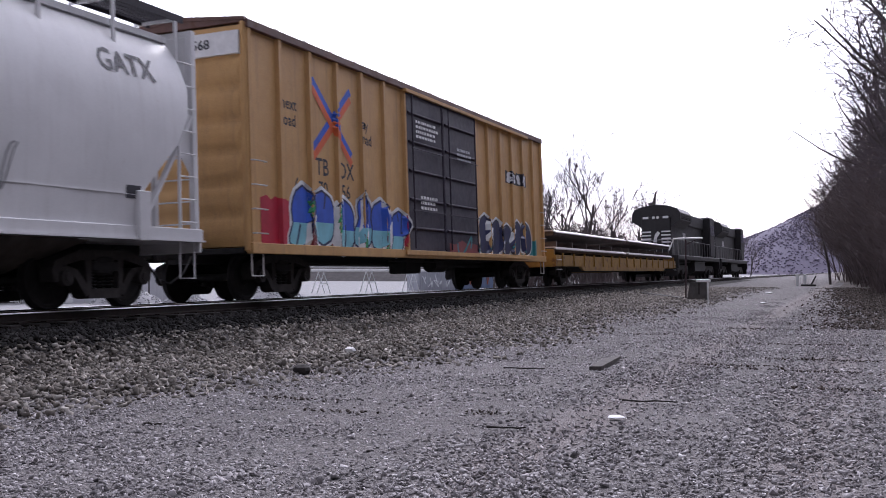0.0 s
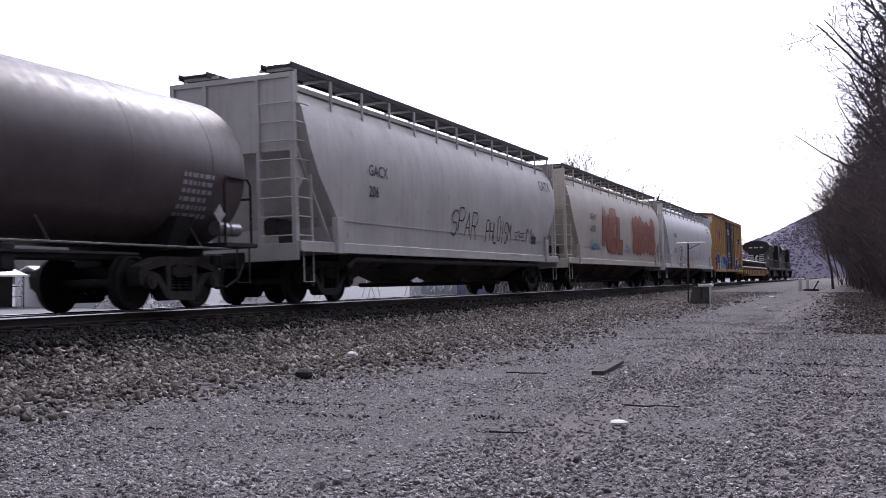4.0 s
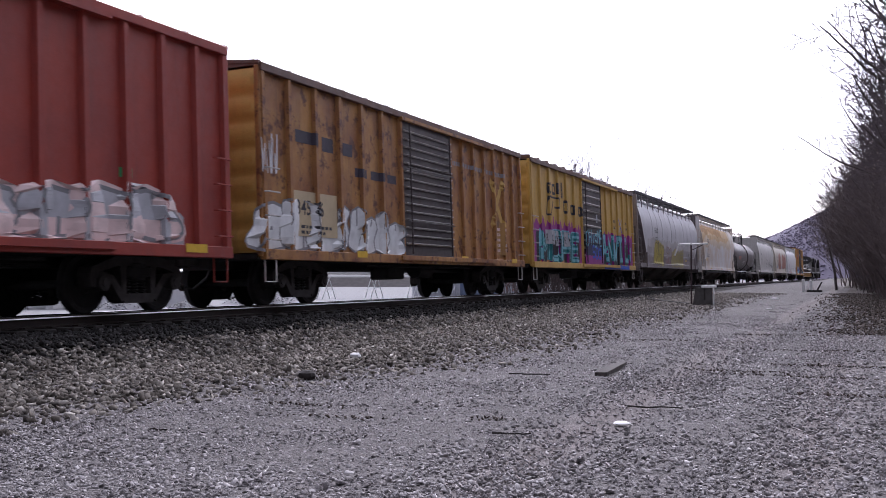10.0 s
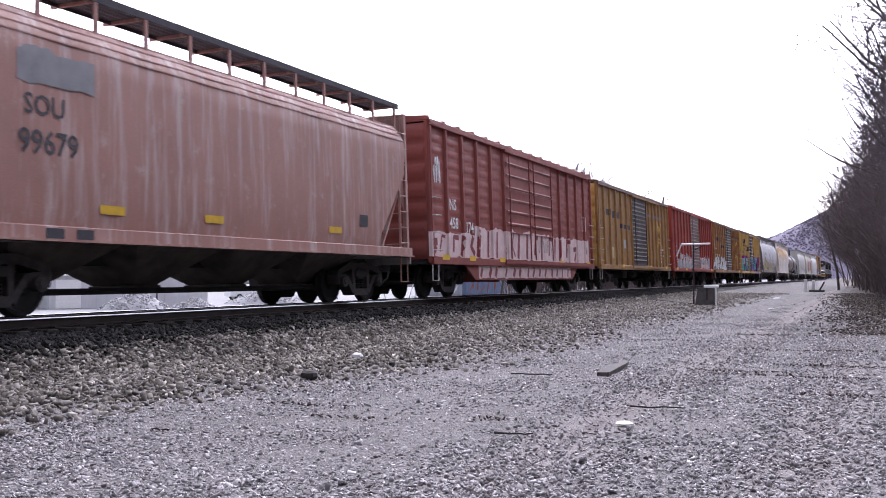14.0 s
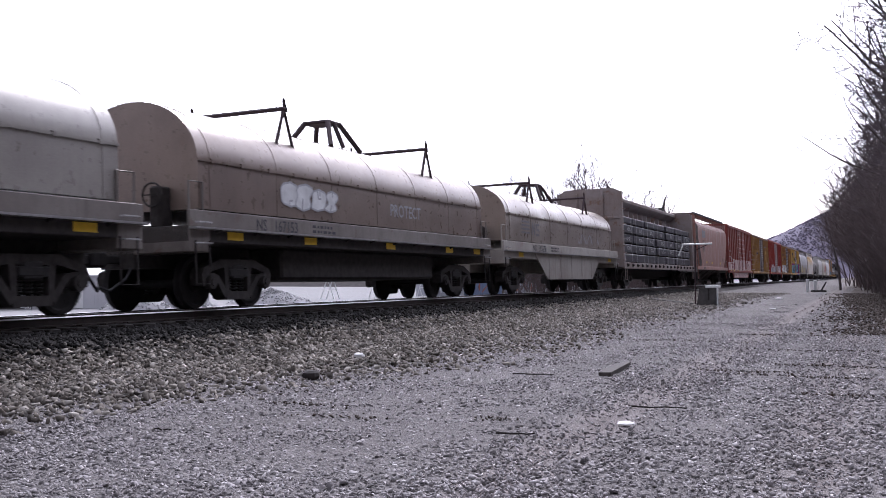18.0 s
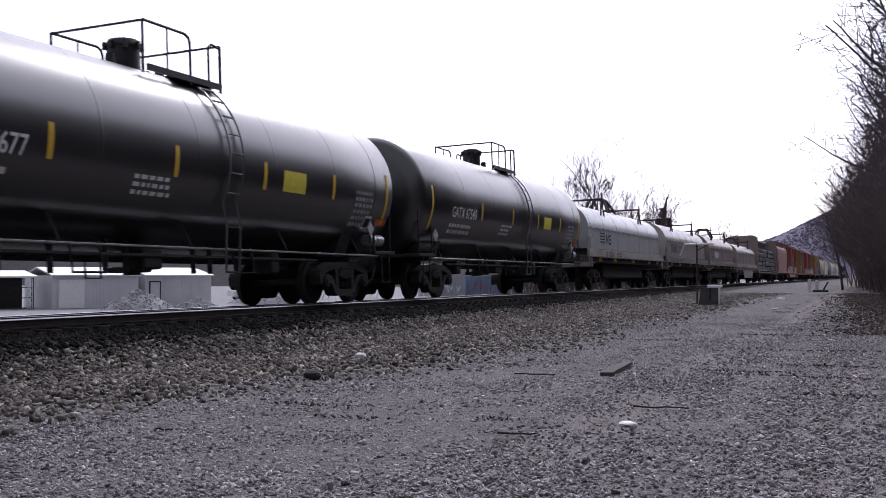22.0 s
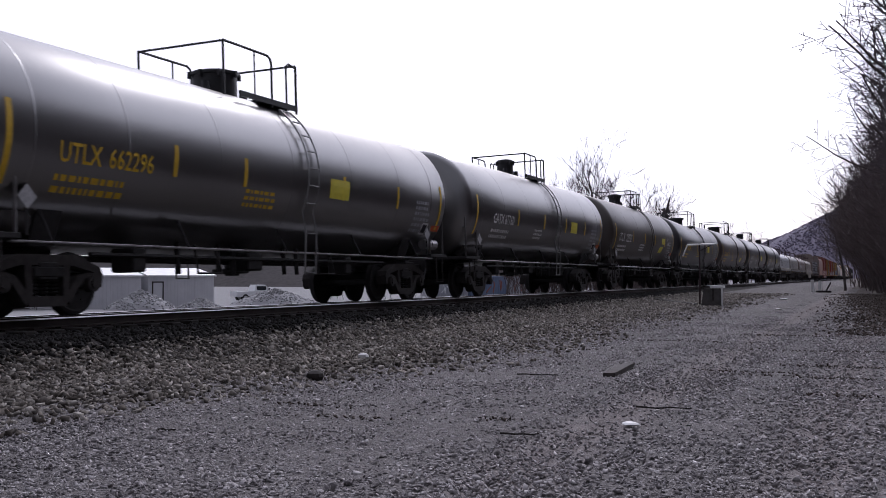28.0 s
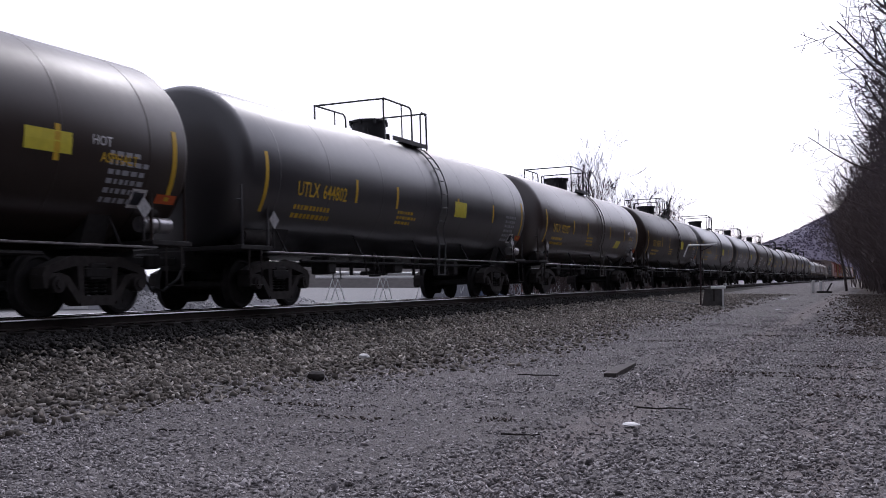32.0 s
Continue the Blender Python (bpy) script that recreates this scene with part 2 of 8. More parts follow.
# ---- mesh tools ----
class M:
    """Gathers the corners and faces of one mesh."""

    def __init__(self):
        self.v, self.f = [], []

    def add(self, verts, faces):
        n = len(self.v)
        self.v.extend(verts)
        self.f.extend([tuple(i + n for i in f) for f in faces])
        return self

    def box(self, x0, x1, y0, y1, z0, z1, c=0.0):
        c = min(c, (x1 - x0) * 0.3, (y1 - y0) * 0.3, (z1 - z0) * 0.3)
        if c <= 0:
            vs = [(x, y, z) for x in (x0, x1) for y in (y0, y1) for z in (z0, z1)]
            return self.add(vs, [(0, 1, 3, 2), (4, 6, 7, 5), (0, 4, 5, 1), (2, 3, 7, 6), (0, 2, 6, 4), (1, 5, 7, 3)])
        rings = []
        for z, d in ((z0, c), (z0 + c, 0), (z1 - c, 0), (z1, c)):
            a, b, e, g = x0 + d, x1 - d, y0 + d, y1 - d
            k = c if d == 0 else c * 0.5
            rings.append([(a + k, e, z), (b - k, e, z), (b, e + k, z), (b, g - k, z), (b - k, g, z), (a + k, g, z), (a, g - k, z), (a, e + k, z)])
        return self.loft(rings)

    def loft(self, rings, caps=True, closed=True):
        n, faces, vs = len(rings[0]), [], [p for r in rings for p in r]
        for i in range(len(rings) - 1):
            for j in range(n if closed else n - 1):
                k = (j + 1) % n
                faces.append((i * n + j, i * n + k, (i + 1) * n + k, (i + 1) * n + j))
        if caps:
            faces.append(tuple(range(n))[::-1])
            faces.append(tuple((len(rings) - 1) * n + j for j in range(n)))
        return self.add(vs, faces)

    def prism(self, pts, x0, x1, axis="x"):
        """Closed outline swept from x0 to x1 along an axis; outline in the other two coordinates."""
        def p(a, uv):
            return {"x": (a, uv[0], uv[1]), "y": (uv[0], a, uv[1]), "z": (uv[0], uv[1], a)}[axis]
        return self.loft([[p(x0, q) for q in pts], [p(x1, q) for q in pts]])

    def tube(self, pts, r, n=6, r1=None, caps=True):
        """A round bar along a line of points, tapering to r1."""
        pts = [Vector(p) for p in pts]
        rings, m = [], len(pts)
        side = None
        for i, p in enumerate(pts):
            d = (pts[min(i + 1, m - 1)] - pts[max(i - 1, 0)])
            d = d.normalized() if d.length > 1e-9 else Vector((0, 0, 1))
            if side is None:
                side = d.orthogonal().normalized()
            side = (side - d * side.dot(d))
            side = side.normalized() if side.length > 1e-6 else d.orthogonal().normalized()
            up = d.cross(side)
            rr = r if r1 is None else r + (r1 - r) * i / (m - 1)
            rings.append([tuple(p + (side * math.cos(a) + up * math.sin(a)) * rr) for a in (2 * math.pi * k / n for k in range(n))])
        return self.loft(rings, caps)

    def bars(self, segs, r, n=5):
        for s in segs:
            self.tube(s, r, n)
        return self

    def mesh(self, name, mat, smooth=True, angle=35):
        me = bpy.data.meshes.new(name)
        me.from_pydata([tuple(p) for p in self.v], [], self.f)
        if mat:
            me.materials.append(mat)
        if smooth:
            me.polygons.foreach_set("use_smooth", [True] * len(me.polygons))
            me.set_sharp_from_angle(angle=radians(angle))
        return me


def part(name, mb, material, parent, label="", at=None, smooth=True):
    """One mesh as a part under its thing."""
    me = mb.mesh(name, material, smooth) if isinstance(mb, M) else mb
    ob = new(name, me)
    ob.parent = parent
    if at:
        ob.location = at
    if label:
        tagged(ob, label)
    return ob


def thing(name, label, category, group="", kind="", at=(0, 0, 0)):
    ob = new(name)
    ob.location = at
    ob.empty_display_size = 0.3
    return tagged(ob, label, category, group, kind)


def solid(name, mb, material, label, category="", kind="", group="", smooth=True):
    ob = new(name, mb.mesh(name, material, smooth) if isinstance(mb, M) else mb)
    return tagged(ob, label, category, group, kind)


# ---- ground and track ----
def ground_z(x, y):
    """Height of the ground: the road climbs a little with distance; the land beyond the track lies lower."""
    z = max(0.0, min(0.42, (y - 6) * 0.0042))
    if x < TX - 3.5:
        k = min(1.0, (TX - 3.5 - x) / 6.0)
        z += (-1.35 - z) * k * k * (3 - 2 * k)
    if x > 2.5:
        z += min(7.0, (x - 2.5) * 0.16)
    return z


def build_ground():
    xs = [-3000, -1200, -500, -250, -140, -90, -60, -40, -30] + [TX - 10 + i * 0.7 for i in range(9)] + \
         [-14, -12, -10, -9] + [-8.4 + i * 0.6 for i in range(32)] + [12, 14, 18, 25, 40, 80, 200, 600, 1500, 3000]
    ys = [-60, -30, -15, -8, -4] + [i * 0.8 for i in range(0, 60)] + [50 + i * 5 for i in range(26)] + [200, 260, 350, 500, 800, 1300, 2200, 3500]
    m = M()
    for y in ys:
        for x in xs:
            z = ground_z(x, y)
            if -8.6 < x < 12 and -5 < y < 60:
                z += 0.03 * noise.noise((x * 0.5, y * 0.35, 3)) + 0.012 * noise.noise((x * 2.1, y * 1.7, 9))
                # worn wheel ruts run along the road
                for rut in LANES:
                    z -= 0.02 * math.exp(-((x - rut) / 0.35) ** 2)
            m.v.append((x, y, z))
    n = len(xs)
    for j in range(len(ys) - 1):
        for i in range(n - 1):
            a = j * n + i
            m.f.append((a, a + 1, a + n + 1, a + n))
    ob = new("ground", m.mesh("ground", GROUND))
    ob.data.materials.append(LOT)
    ob.data.materials.append(LITTER)
    for p in ob.data.polygons:
        if p.center.x < TX - 7:
            p.material_index = 1
        if p.center.y > 24 and p.center.x > 1.0 - p.center.y * 0.03 + 0.7 * noise.noise((p.center.x, p.center.y * 0.5, 2)):
            p.material_index = 2
    tagged(ob, "grey gravel ground with worn wheel ruts and dusty patches", "ground", kind="structure")


build_ground()

SHO = 2.15       # half width of the ballast's top


def build_track():
    bed = M()
    top = RAIL - 0.21
    prof = [(-SHO - 1.9, -1.5), (-SHO, top - 0.06), (-1.3, top), (1.3, top), (SHO, top - 0.02)]
    prof += [(SHO + 0.45, top * 0.45), (SHO + 1.25, -0.10), (SHO + 1.25, -1.5)]
    ys = [-40, -20, -10] + [i * 1.0 for i in range(-5, 70)] + [80 + 10 * i for i in range(12)] + [250, 350, 500, 800, 1500]
    rings = []
    for y in ys:
        g = ground_z(-8, y)
        ring = []
        for i, (x, z) in enumerate(prof):
            if i in (5, 6):
                z = z + g * (0.6 if i == 5 else 1.0)
            if i in (4, 5) and y < 80:
                z += 0.03 * noise.noise((y * 0.8, i * 3.0, 1))
                x += 0.07 * noise.noise((y * 0.6, i * 5.0, 7))
            ring.append((TX + x, y, z))
        rings.append(ring)
    bed.loft(rings)
    track = thing("railway_track", "single railway track with polished steel rails on ballast", "railway track", kind="structure", at=(0, 0, 0))
    part("ballast", bed, BALLAST, track, "dirty stone ballast bank, shade put into its near-black colour")
    tilt = Matrix.Translation((TX, 0, RAIL)) @ pose(0, 0, 0, 0, BANK, 0)
    web = [(-0.07, -0.17), (0.07, -0.17), (0.07, -0.155), (0.012, -0.14), (0.012, -0.045), (0.036, -0.04), (0.036, -0.004),
           (-0.036, -0.004), (-0.036, -0.04), (-0.012, -0.045), (-0.012, -0.14), (-0.07, -0.155)]
    for side in (1, -1):
        m = M().prism([(side * 0.755 + u, v) for u, v in web], -60, 1500, "y")
        rail = part("rail", m, RAIL_RUST, track, "rusty rail with a polished head")
        rail.matrix_basis = tilt
        head = M().prism([(side * 0.755 + u, v) for u, v in ((-0.043, -0.044), (0.043, -0.044), (0.042, -0.038), (0.028, -0.006), (0.017, -0.001), (0, 0), (-0.017, -0.001), (-0.028, -0.006), (-0.042, -0.038))], -60, 1500, "y")
        hd = part("rail_head", head, STEEL, rail, "bright polished running surface")
    tie = M().box(-1.3, 1.3, -0.115, 0.115, -0.36, -0.175, 0.015).mesh("tie", TIE)
    plate = M().box(0.755 - 0.18, 0.755 + 0.18, -0.09, 0.09, -0.176, -0.160).box(-0.755 - 0.18, -0.755 + 0.18, -0.09, 0.09, -0.176, -0.160).mesh("tie_plate", RAIL_RUST)
    far = M()
    for i in range(560):
        y = -8 + i * 0.53
        if i < 240:
            t = part("tie", tie, TIE, track)
            t.matrix_basis = tilt @ pose(random.uniform(-.03, .03), y, random.uniform(-.008, .004), 0, 0, random.uniform(-1, 1))
            p = part("tie_plate", plate, RAIL_RUST, track)
            p.matrix_basis = tilt @ pose(0, y, 0)
        else:
            far.box(-1.3, 1.3, y - 0.115, y + 0.115, -0.36, -0.175)
    fo = part("tie_rows", far, TIE, track, "far rows of dark timber ties")
    fo.matrix_basis = tilt
    tagged(fo, kind="stuff")


build_track()


# ---- train: running gear ----
def S(t):
    """Metres the train has gone by t seconds."""
    return 16.3137 * t - 0.05294 * t * t + 0.000587 * t ** 3


RIDERS = []       # (thing, place along the track at 0 s, sideways, height)
WHEELS = {}       # place in the bogie's space -> wheelsets


def train_pose(y, x=0.0, z=0.0):
    return Matrix.Translation((TX, y, RAIL)) @ pose(0, 0, 0, 0, BANK, 0) @ pose(x, 0, z)


def wheelset_mesh(r=0.46):
    m = M()
    for s in (1, -1):
        prof = [(0.69, r + 0.025), (0.715, r + 0.025), (0.73, r), (0.82, r - 0.008), (0.83, r - 0.06), (0.80, r - 0.09), (0.775, 0.17), (0.83, 0.13), (0.83, 0.09)]
        rings = [[(s * x, rr * math.cos(a), rr * math.sin(a)) for a in (2 * math.pi * k / 28 for k in range(28))] for x, rr in [(0.69, 0.09)] + prof]
        m.loft(rings)
    m.tube([(-1.08, 0, 0), (1.08, 0, 0)], 0.075, 12)
    for k in range(3):
        a = 2.1 * k
        for s in (1, -1):
            y, z = 0.30 * math.cos(a), 0.30 * math.sin(a)
            m.box(s * 0.775 - 0.02, s * 0.775 + 0.02, y - 0.04, y + 0.04, z - 0.03, z + 0.03)
    return m




def side_frame_mesh(s, w=0.875):
    m = M()
    x = s * 1.0
    d = 0.13
    # the casting is a truss: top member, diagonals, bottom member and pedestals
    def plate(pts):
        m.prism(pts, x - d, x + d, "x")
    plate([(-w - 0.26, 0.58), (-w - 0.2, 0.70), (-0.55, 0.87), (0.55, 0.87), (w + 0.2, 0.70), (w + 0.26, 0.58), (0.5, 0.72), (-0.5, 0.72)])
    plate([(-0.42, 0.29), (0.42, 0.29), (0.36, 0.14), (-0.36, 0.14)])
    for q in (1, -1):
        a = [(q * (w - 0.26), 0.58), (q * (w - 0.08), 0.62), (q * 0.42, 0.16), (q * 0.34, 0.28)]
        plate(a if q > 0 else a[::-1])
        b = [(q * 0.30, 0.28), (q * 0.40, 0.28), (q * 0.44, 0.75), (q * 0.30, 0.75)]
        plate(b if q > 0 else b[::-1])
        c = [(q * (w - 0.2), 0.40), (q * (w - 0.13), 0.62), (q * (w + 0.13), 0.62), (q * (w + 0.26), 0.60), (q * (w + 0.22), 0.40), (q * (w + 0.15), 0.40), (q * (w + 0.13), 0.54), (q * (w - 0.13), 0.54)]
        plate(c if q > 0 else c[::-1])
    return m


def spring_mesh(s):
    m = M()
    for dy in (-0.2, 0.0, 0.2):
        pts = [(s * 1.0 + 0.075 * math.cos(a), dy + 0.075 * math.sin(a), 0.29 + 0.26 * a / (10 * math.pi)) for a in (i * math.pi / 4 for i in range(41))]
        m.tube(pts, 0.018, 4)
    m.box(s * 1.0 - 0.16, s * 1.0 + 0.16, -0.30, 0.30, 0.55, 0.70, 0.02)
    return m


GEAR = {
    "bolster": M().box(-1.15, 1.15, -0.2, 0.2, 0.50, 0.78, 0.03).box(-0.25, 0.25, -0.25, 0.25, 0.78, 0.90).mesh("bogie", GRIME),
    "wheel": wheelset_mesh().mesh("wheelset", GRIME),
    1: side_frame_mesh(1).mesh("side_frame", GRIME_L), -1: side_frame_mesh(-1).mesh("side_frame", GRIME_L),
    (1, "s"): spring_mesh(1).mesh("spring_nest", GRIME), (-1, "s"): spring_mesh(-1).mesh("spring_nest", GRIME),
    "cap": M().tube([(1.05, 0, 0), (1.19, 0, 0)], 0.125, 14).tube([(1.19, 0, 0), (1.215, 0, 0)], 0.07, 10).mesh("bearing_cap", GRIME_L),
    "coupler": M().box(-0.08, 0.08, -0.75, -0.12, 0.80, 0.95, 0.02).box(-0.15, 0.15, -0.16, 0.1, 0.74, 1.01, 0.04).box(0.03, 0.16, 0.02, 0.2, 0.75, 1.0, 0.03).mesh("coupler", GRIME),
    "shoe": M().box(0.70, 0.84, -0.05, 0.05, -0.18, 0.18, 0.015).box(-0.84, -0.70, -0.05, 0.05, -0.18, 0.18, 0.015).box(-0.84, 0.84, -0.03, 0.03, -0.05, 0.05).mesh("brake_beam", GRIME),
}


def bogie(car, y):
    b = part("bogie", GEAR["bolster"], None, car, "grimy cast-steel two-axle bogie", (0, y, 0))
    for s in (1, -1):
        part("side_frame", GEAR[s], None, b)
        part("spring_nest", GEAR[(s, "s")], None, b)
        for q in (0.875, -0.875):
            c = part("bearing_cap", GEAR["cap"], None, b, "", (0, q, 0.46))
            if s < 0:
                c.rotation_euler = (0, 0, math.pi)
    for q in (0.875, -0.875):
        w = part("wheelset", GEAR["wheel"], None, b, "dark wheelset with shiny rims", (0, q, 0.46))
        WHEELS.setdefault((0, q, 0.46), []).append(w)
        part("brake_beam", GEAR["shoe"], None, b, "", (0, q * 0.42, 0.45))
    return b


def couplers(car, half):
    for s in (1, -1):
        c = part("coupler", GEAR["coupler"], None, car, "rusty knuckle coupler", (0, s * (half - 0.04), 0))
        if s < 0:
            c.rotation_euler = (0, 0, math.pi)
        hose = M().tube([(0.25, s * (half - 0.75), 0.85), (0.3, s * (half - 0.45), 0.55), (0.2, s * (half - 0.15), 0.35), (0.1, s * half, 0.42)], 0.025, 6)
        part("air_hose", hose, BLACK, car, "black rubber brake hose")


def new_car(name, label, category, rear, front, group=""):
    """A rail vehicle between two coupling points, its centre on rail level."""
    car = thing(name, label, category, group)
    RIDERS.append((car, (rear + front) / 2, 0.0, 0.0))
    car.matrix_basis = train_pose((rear + front) / 2)
    couplers(car, (front - rear) / 2)
    return car, (front - rear) / 2


def ladder(car, x, y, z0, z1, w=0.42, n=5, mat=None, name="ladder"):
    """A side ladder standing off a wall at x, its rungs along y."""
    s = 1 if x > 0 else -1
    me = M().tube([(x, y - w / 2, 0), (x + s * 0.07, y - w / 2 + 0.02, 0), (x + s * 0.07, y + w / 2 - 0.02, 0), (x, y + w / 2, 0)], 0.016, 5).mesh("grab_iron", mat or WHITE)
    for i in range(n):
        part("grab_iron", me, None, car, "", (0, 0, z0 + (z1 - z0) * (i + 0.3) / n))


def stirrup(car, x, y, z0, z1, mat):
    m = M().tube([(x, y - 0.2, z1), (x, y - 0.2, z0), (x, y + 0.2, z0), (x, y + 0.2, z1)], 0.018, 5)
    part("stirrup_step", m, mat, car, "hanging sill step")


# ---- lettering and sprayed tags ----
FONT_CACHE = {}


def letters(text, size, y, z, surf, material, car, name="lettering", label="", lift=0.006, wide=1.0, back=False):
    """Text laid on a surface: y is its left end, z its base line; surf(y, z) gives the surface's x."""
    if text not in FONT_CACHE:
        cu = bpy.data.curves.new("t", "FONT")
        cu.body, cu.size, cu.resolution_u, cu.offset = text, 1.0, 2, 0.012
        ob = bpy.data.objects.new("t", cu)
        scene.collection.objects.link(ob)
        bpy.context.view_layer.update()
        me = bpy.data.meshes.new_from_object(ob.evaluated_get(bpy.context.evaluated_depsgraph_get()))
        FONT_CACHE[text] = ([tuple(v.co) for v in me.vertices], [tuple(p.vertices) for p in me.polygons])
        bpy.data.objects.remove(ob)
        bpy.data.curves.remove(cu)
        bpy.data.meshes.remove(me)
    vs, fs = FONT_CACHE[text]
    m = M()
    m.v = []
    for a, b, _ in vs:
        yy, zz = y + a * size * wide, z + b * size
        p = surf(yy, zz)
        m.v.append((p[0] + p[3] * lift, p[1], p[2] + p[4] * lift) if isinstance(p, tuple) else (p + lift, yy, zz))
    m.f = fs
    return part(name, m, material, car, label, smooth=False)


def put(surf, y, z, lift):
    p = surf(y, z)
    return (p[0] + p[3] * lift, p[1], p[2] + p[4] * lift) if isinstance(p, tuple) else (p + lift, y, z)


def patch(car, y0, y1, z0, z1, surf, material, name="placard", label="", lift=0.005, skew=0.0, n=1):
    m = M()
    nz = max(2, int((z1 - z0) / 0.12) + 1)
    ny = max(2, int((y1 - y0) / 0.25) + 1)
    for i in range(nz):
        for j in range(ny):
            m.v.append(put(surf, y0 + (y1 - y0) * j / (ny - 1) + skew * i / (nz - 1), z0 + (z1 - z0) * i / (nz - 1), lift))
    m.f = [(i * ny + j, i * ny + j + 1, (i + 1) * ny + j + 1, (i + 1) * ny + j) for i in range(nz - 1) for j in range(ny - 1)]
    return part(name, m, material, car, label, smooth=False)


def text_bars(car, y0, z0, w, h, rows, surf, material, seed, name="stencil_block", label="small stencilled data lines"):
    """Writing too small to read: rows of short bars."""
    rnd = random.Random(seed)
    m = M()
    for r in range(rows):
        z, y = z0 + h * (rows - 1 - r) / rows, y0
        hh = h / rows * 0.55
        while y < y0 + w * rnd.uniform(0.75, 1.0):
            ln = rnd.uniform(0.05, 0.16)
            a = [put(surf, yy, zz, 0.005) for yy, zz in ((y, z), (y + ln, z), (y + ln, z + hh), (y, z + hh))]
            m.add(a, [(0, 1, 2, 3)])
            y += ln + 0.05
    return tagged(part(name, m, material, car, label, smooth=False), kind="stuff")


def ribbon(m, pts, w, surf, lift, step=0.08):
    """A painted stroke along points (y, z) that follows the surface."""
    out = []
    for (a, b), (c, d) in zip(pts, pts[1:]):
        n = max(1, int(math.hypot(c - a, d - b) / step))
        out += [(a + (c - a) * i / n, b + (d - b) * i / n) for i in range(n)]
    out.append(pts[-1])
    vs = []
    for i, (y, z) in enumerate(out):
        p, q = out[max(0, i - 1)], out[min(len(out) - 1, i + 1)]
        dy, dz = q[0] - p[0], q[1] - p[1]
        ln = math.hypot(dy, dz) or 1
        oy, oz = -dz / ln * w / 2, dy / ln * w / 2
        vs += [put(surf, y + oy, z + oz, lift), put(surf, y, z, lift), put(surf, y - oy, z - oz, lift)]
    n = len(out)
    m.add(vs, [(3 * i + k, 3 * i + k + 1, 3 * i + k + 4, 3 * i + k + 3) for i in range(n - 1) for k in (0, 1)])


def strip(m, y0, y1, lower, upper, surf, lift=0.005):
    """A sprayed field between two ragged edges, one sheet that follows the surface."""
    ny, nz = max(2, int((y1 - y0) / 0.045)), 9
    for i in range(ny + 1):
        y = y0 + (y1 - y0) * i / ny
        a, b = lower(y), upper(y)
        m.v += [put(surf, y, a + (b - a) * k / nz, lift) for k in range(nz + 1)]
    m.f += [(i * (nz + 1) + k, i * (nz + 1) + k + 1, (i + 1) * (nz + 1) + k + 1, (i + 1) * (nz + 1) + k) for i in range(ny) for k in range(nz)]


def spray(name, col, rough=0.5):
    return plain("spray_" + name, col, rough, 0, 0.18, 3.0)


SPRAY = {"blue": spray("blue", (0.03, 0.10, 0.55)), "sky": spray("sky", (0.22, 0.52, 0.62)), "teal": spray("teal", (0.03, 0.22, 0.25)),
         "white": spray("white", (0.72, 0.74, 0.76)), "red": spray("red", (0.45, 0.02, 0.05)), "brick": spray("brick", (0.36, 0.13, 0.09)),
         "green": spray("green", (0.03, 0.30, 0.10)), "violet": spray("violet", (0.30, 0.03, 0.24)), "black": spray("black", (0.02, 0.02, 0.03)),
         "grey": spray("grey", (0.22, 0.22, 0.24)), "yellow": spray("yellow", (0.44, 0.355, 0.05)), "mustard": spray("mustard", (0.34, 0.275, 0.085)), "pink": spray("pink", (0.70, 0.54, 0.53)),
         "navy": spray("navy", (0.02, 0.025, 0.09)), "steel": spray("steel", (0.42, 0.43, 0.47)), "maroon": spray("maroon", (0.22, 0.04, 0.045)), "orange": spray("orange", (0.6, 0.2, 0.04))}


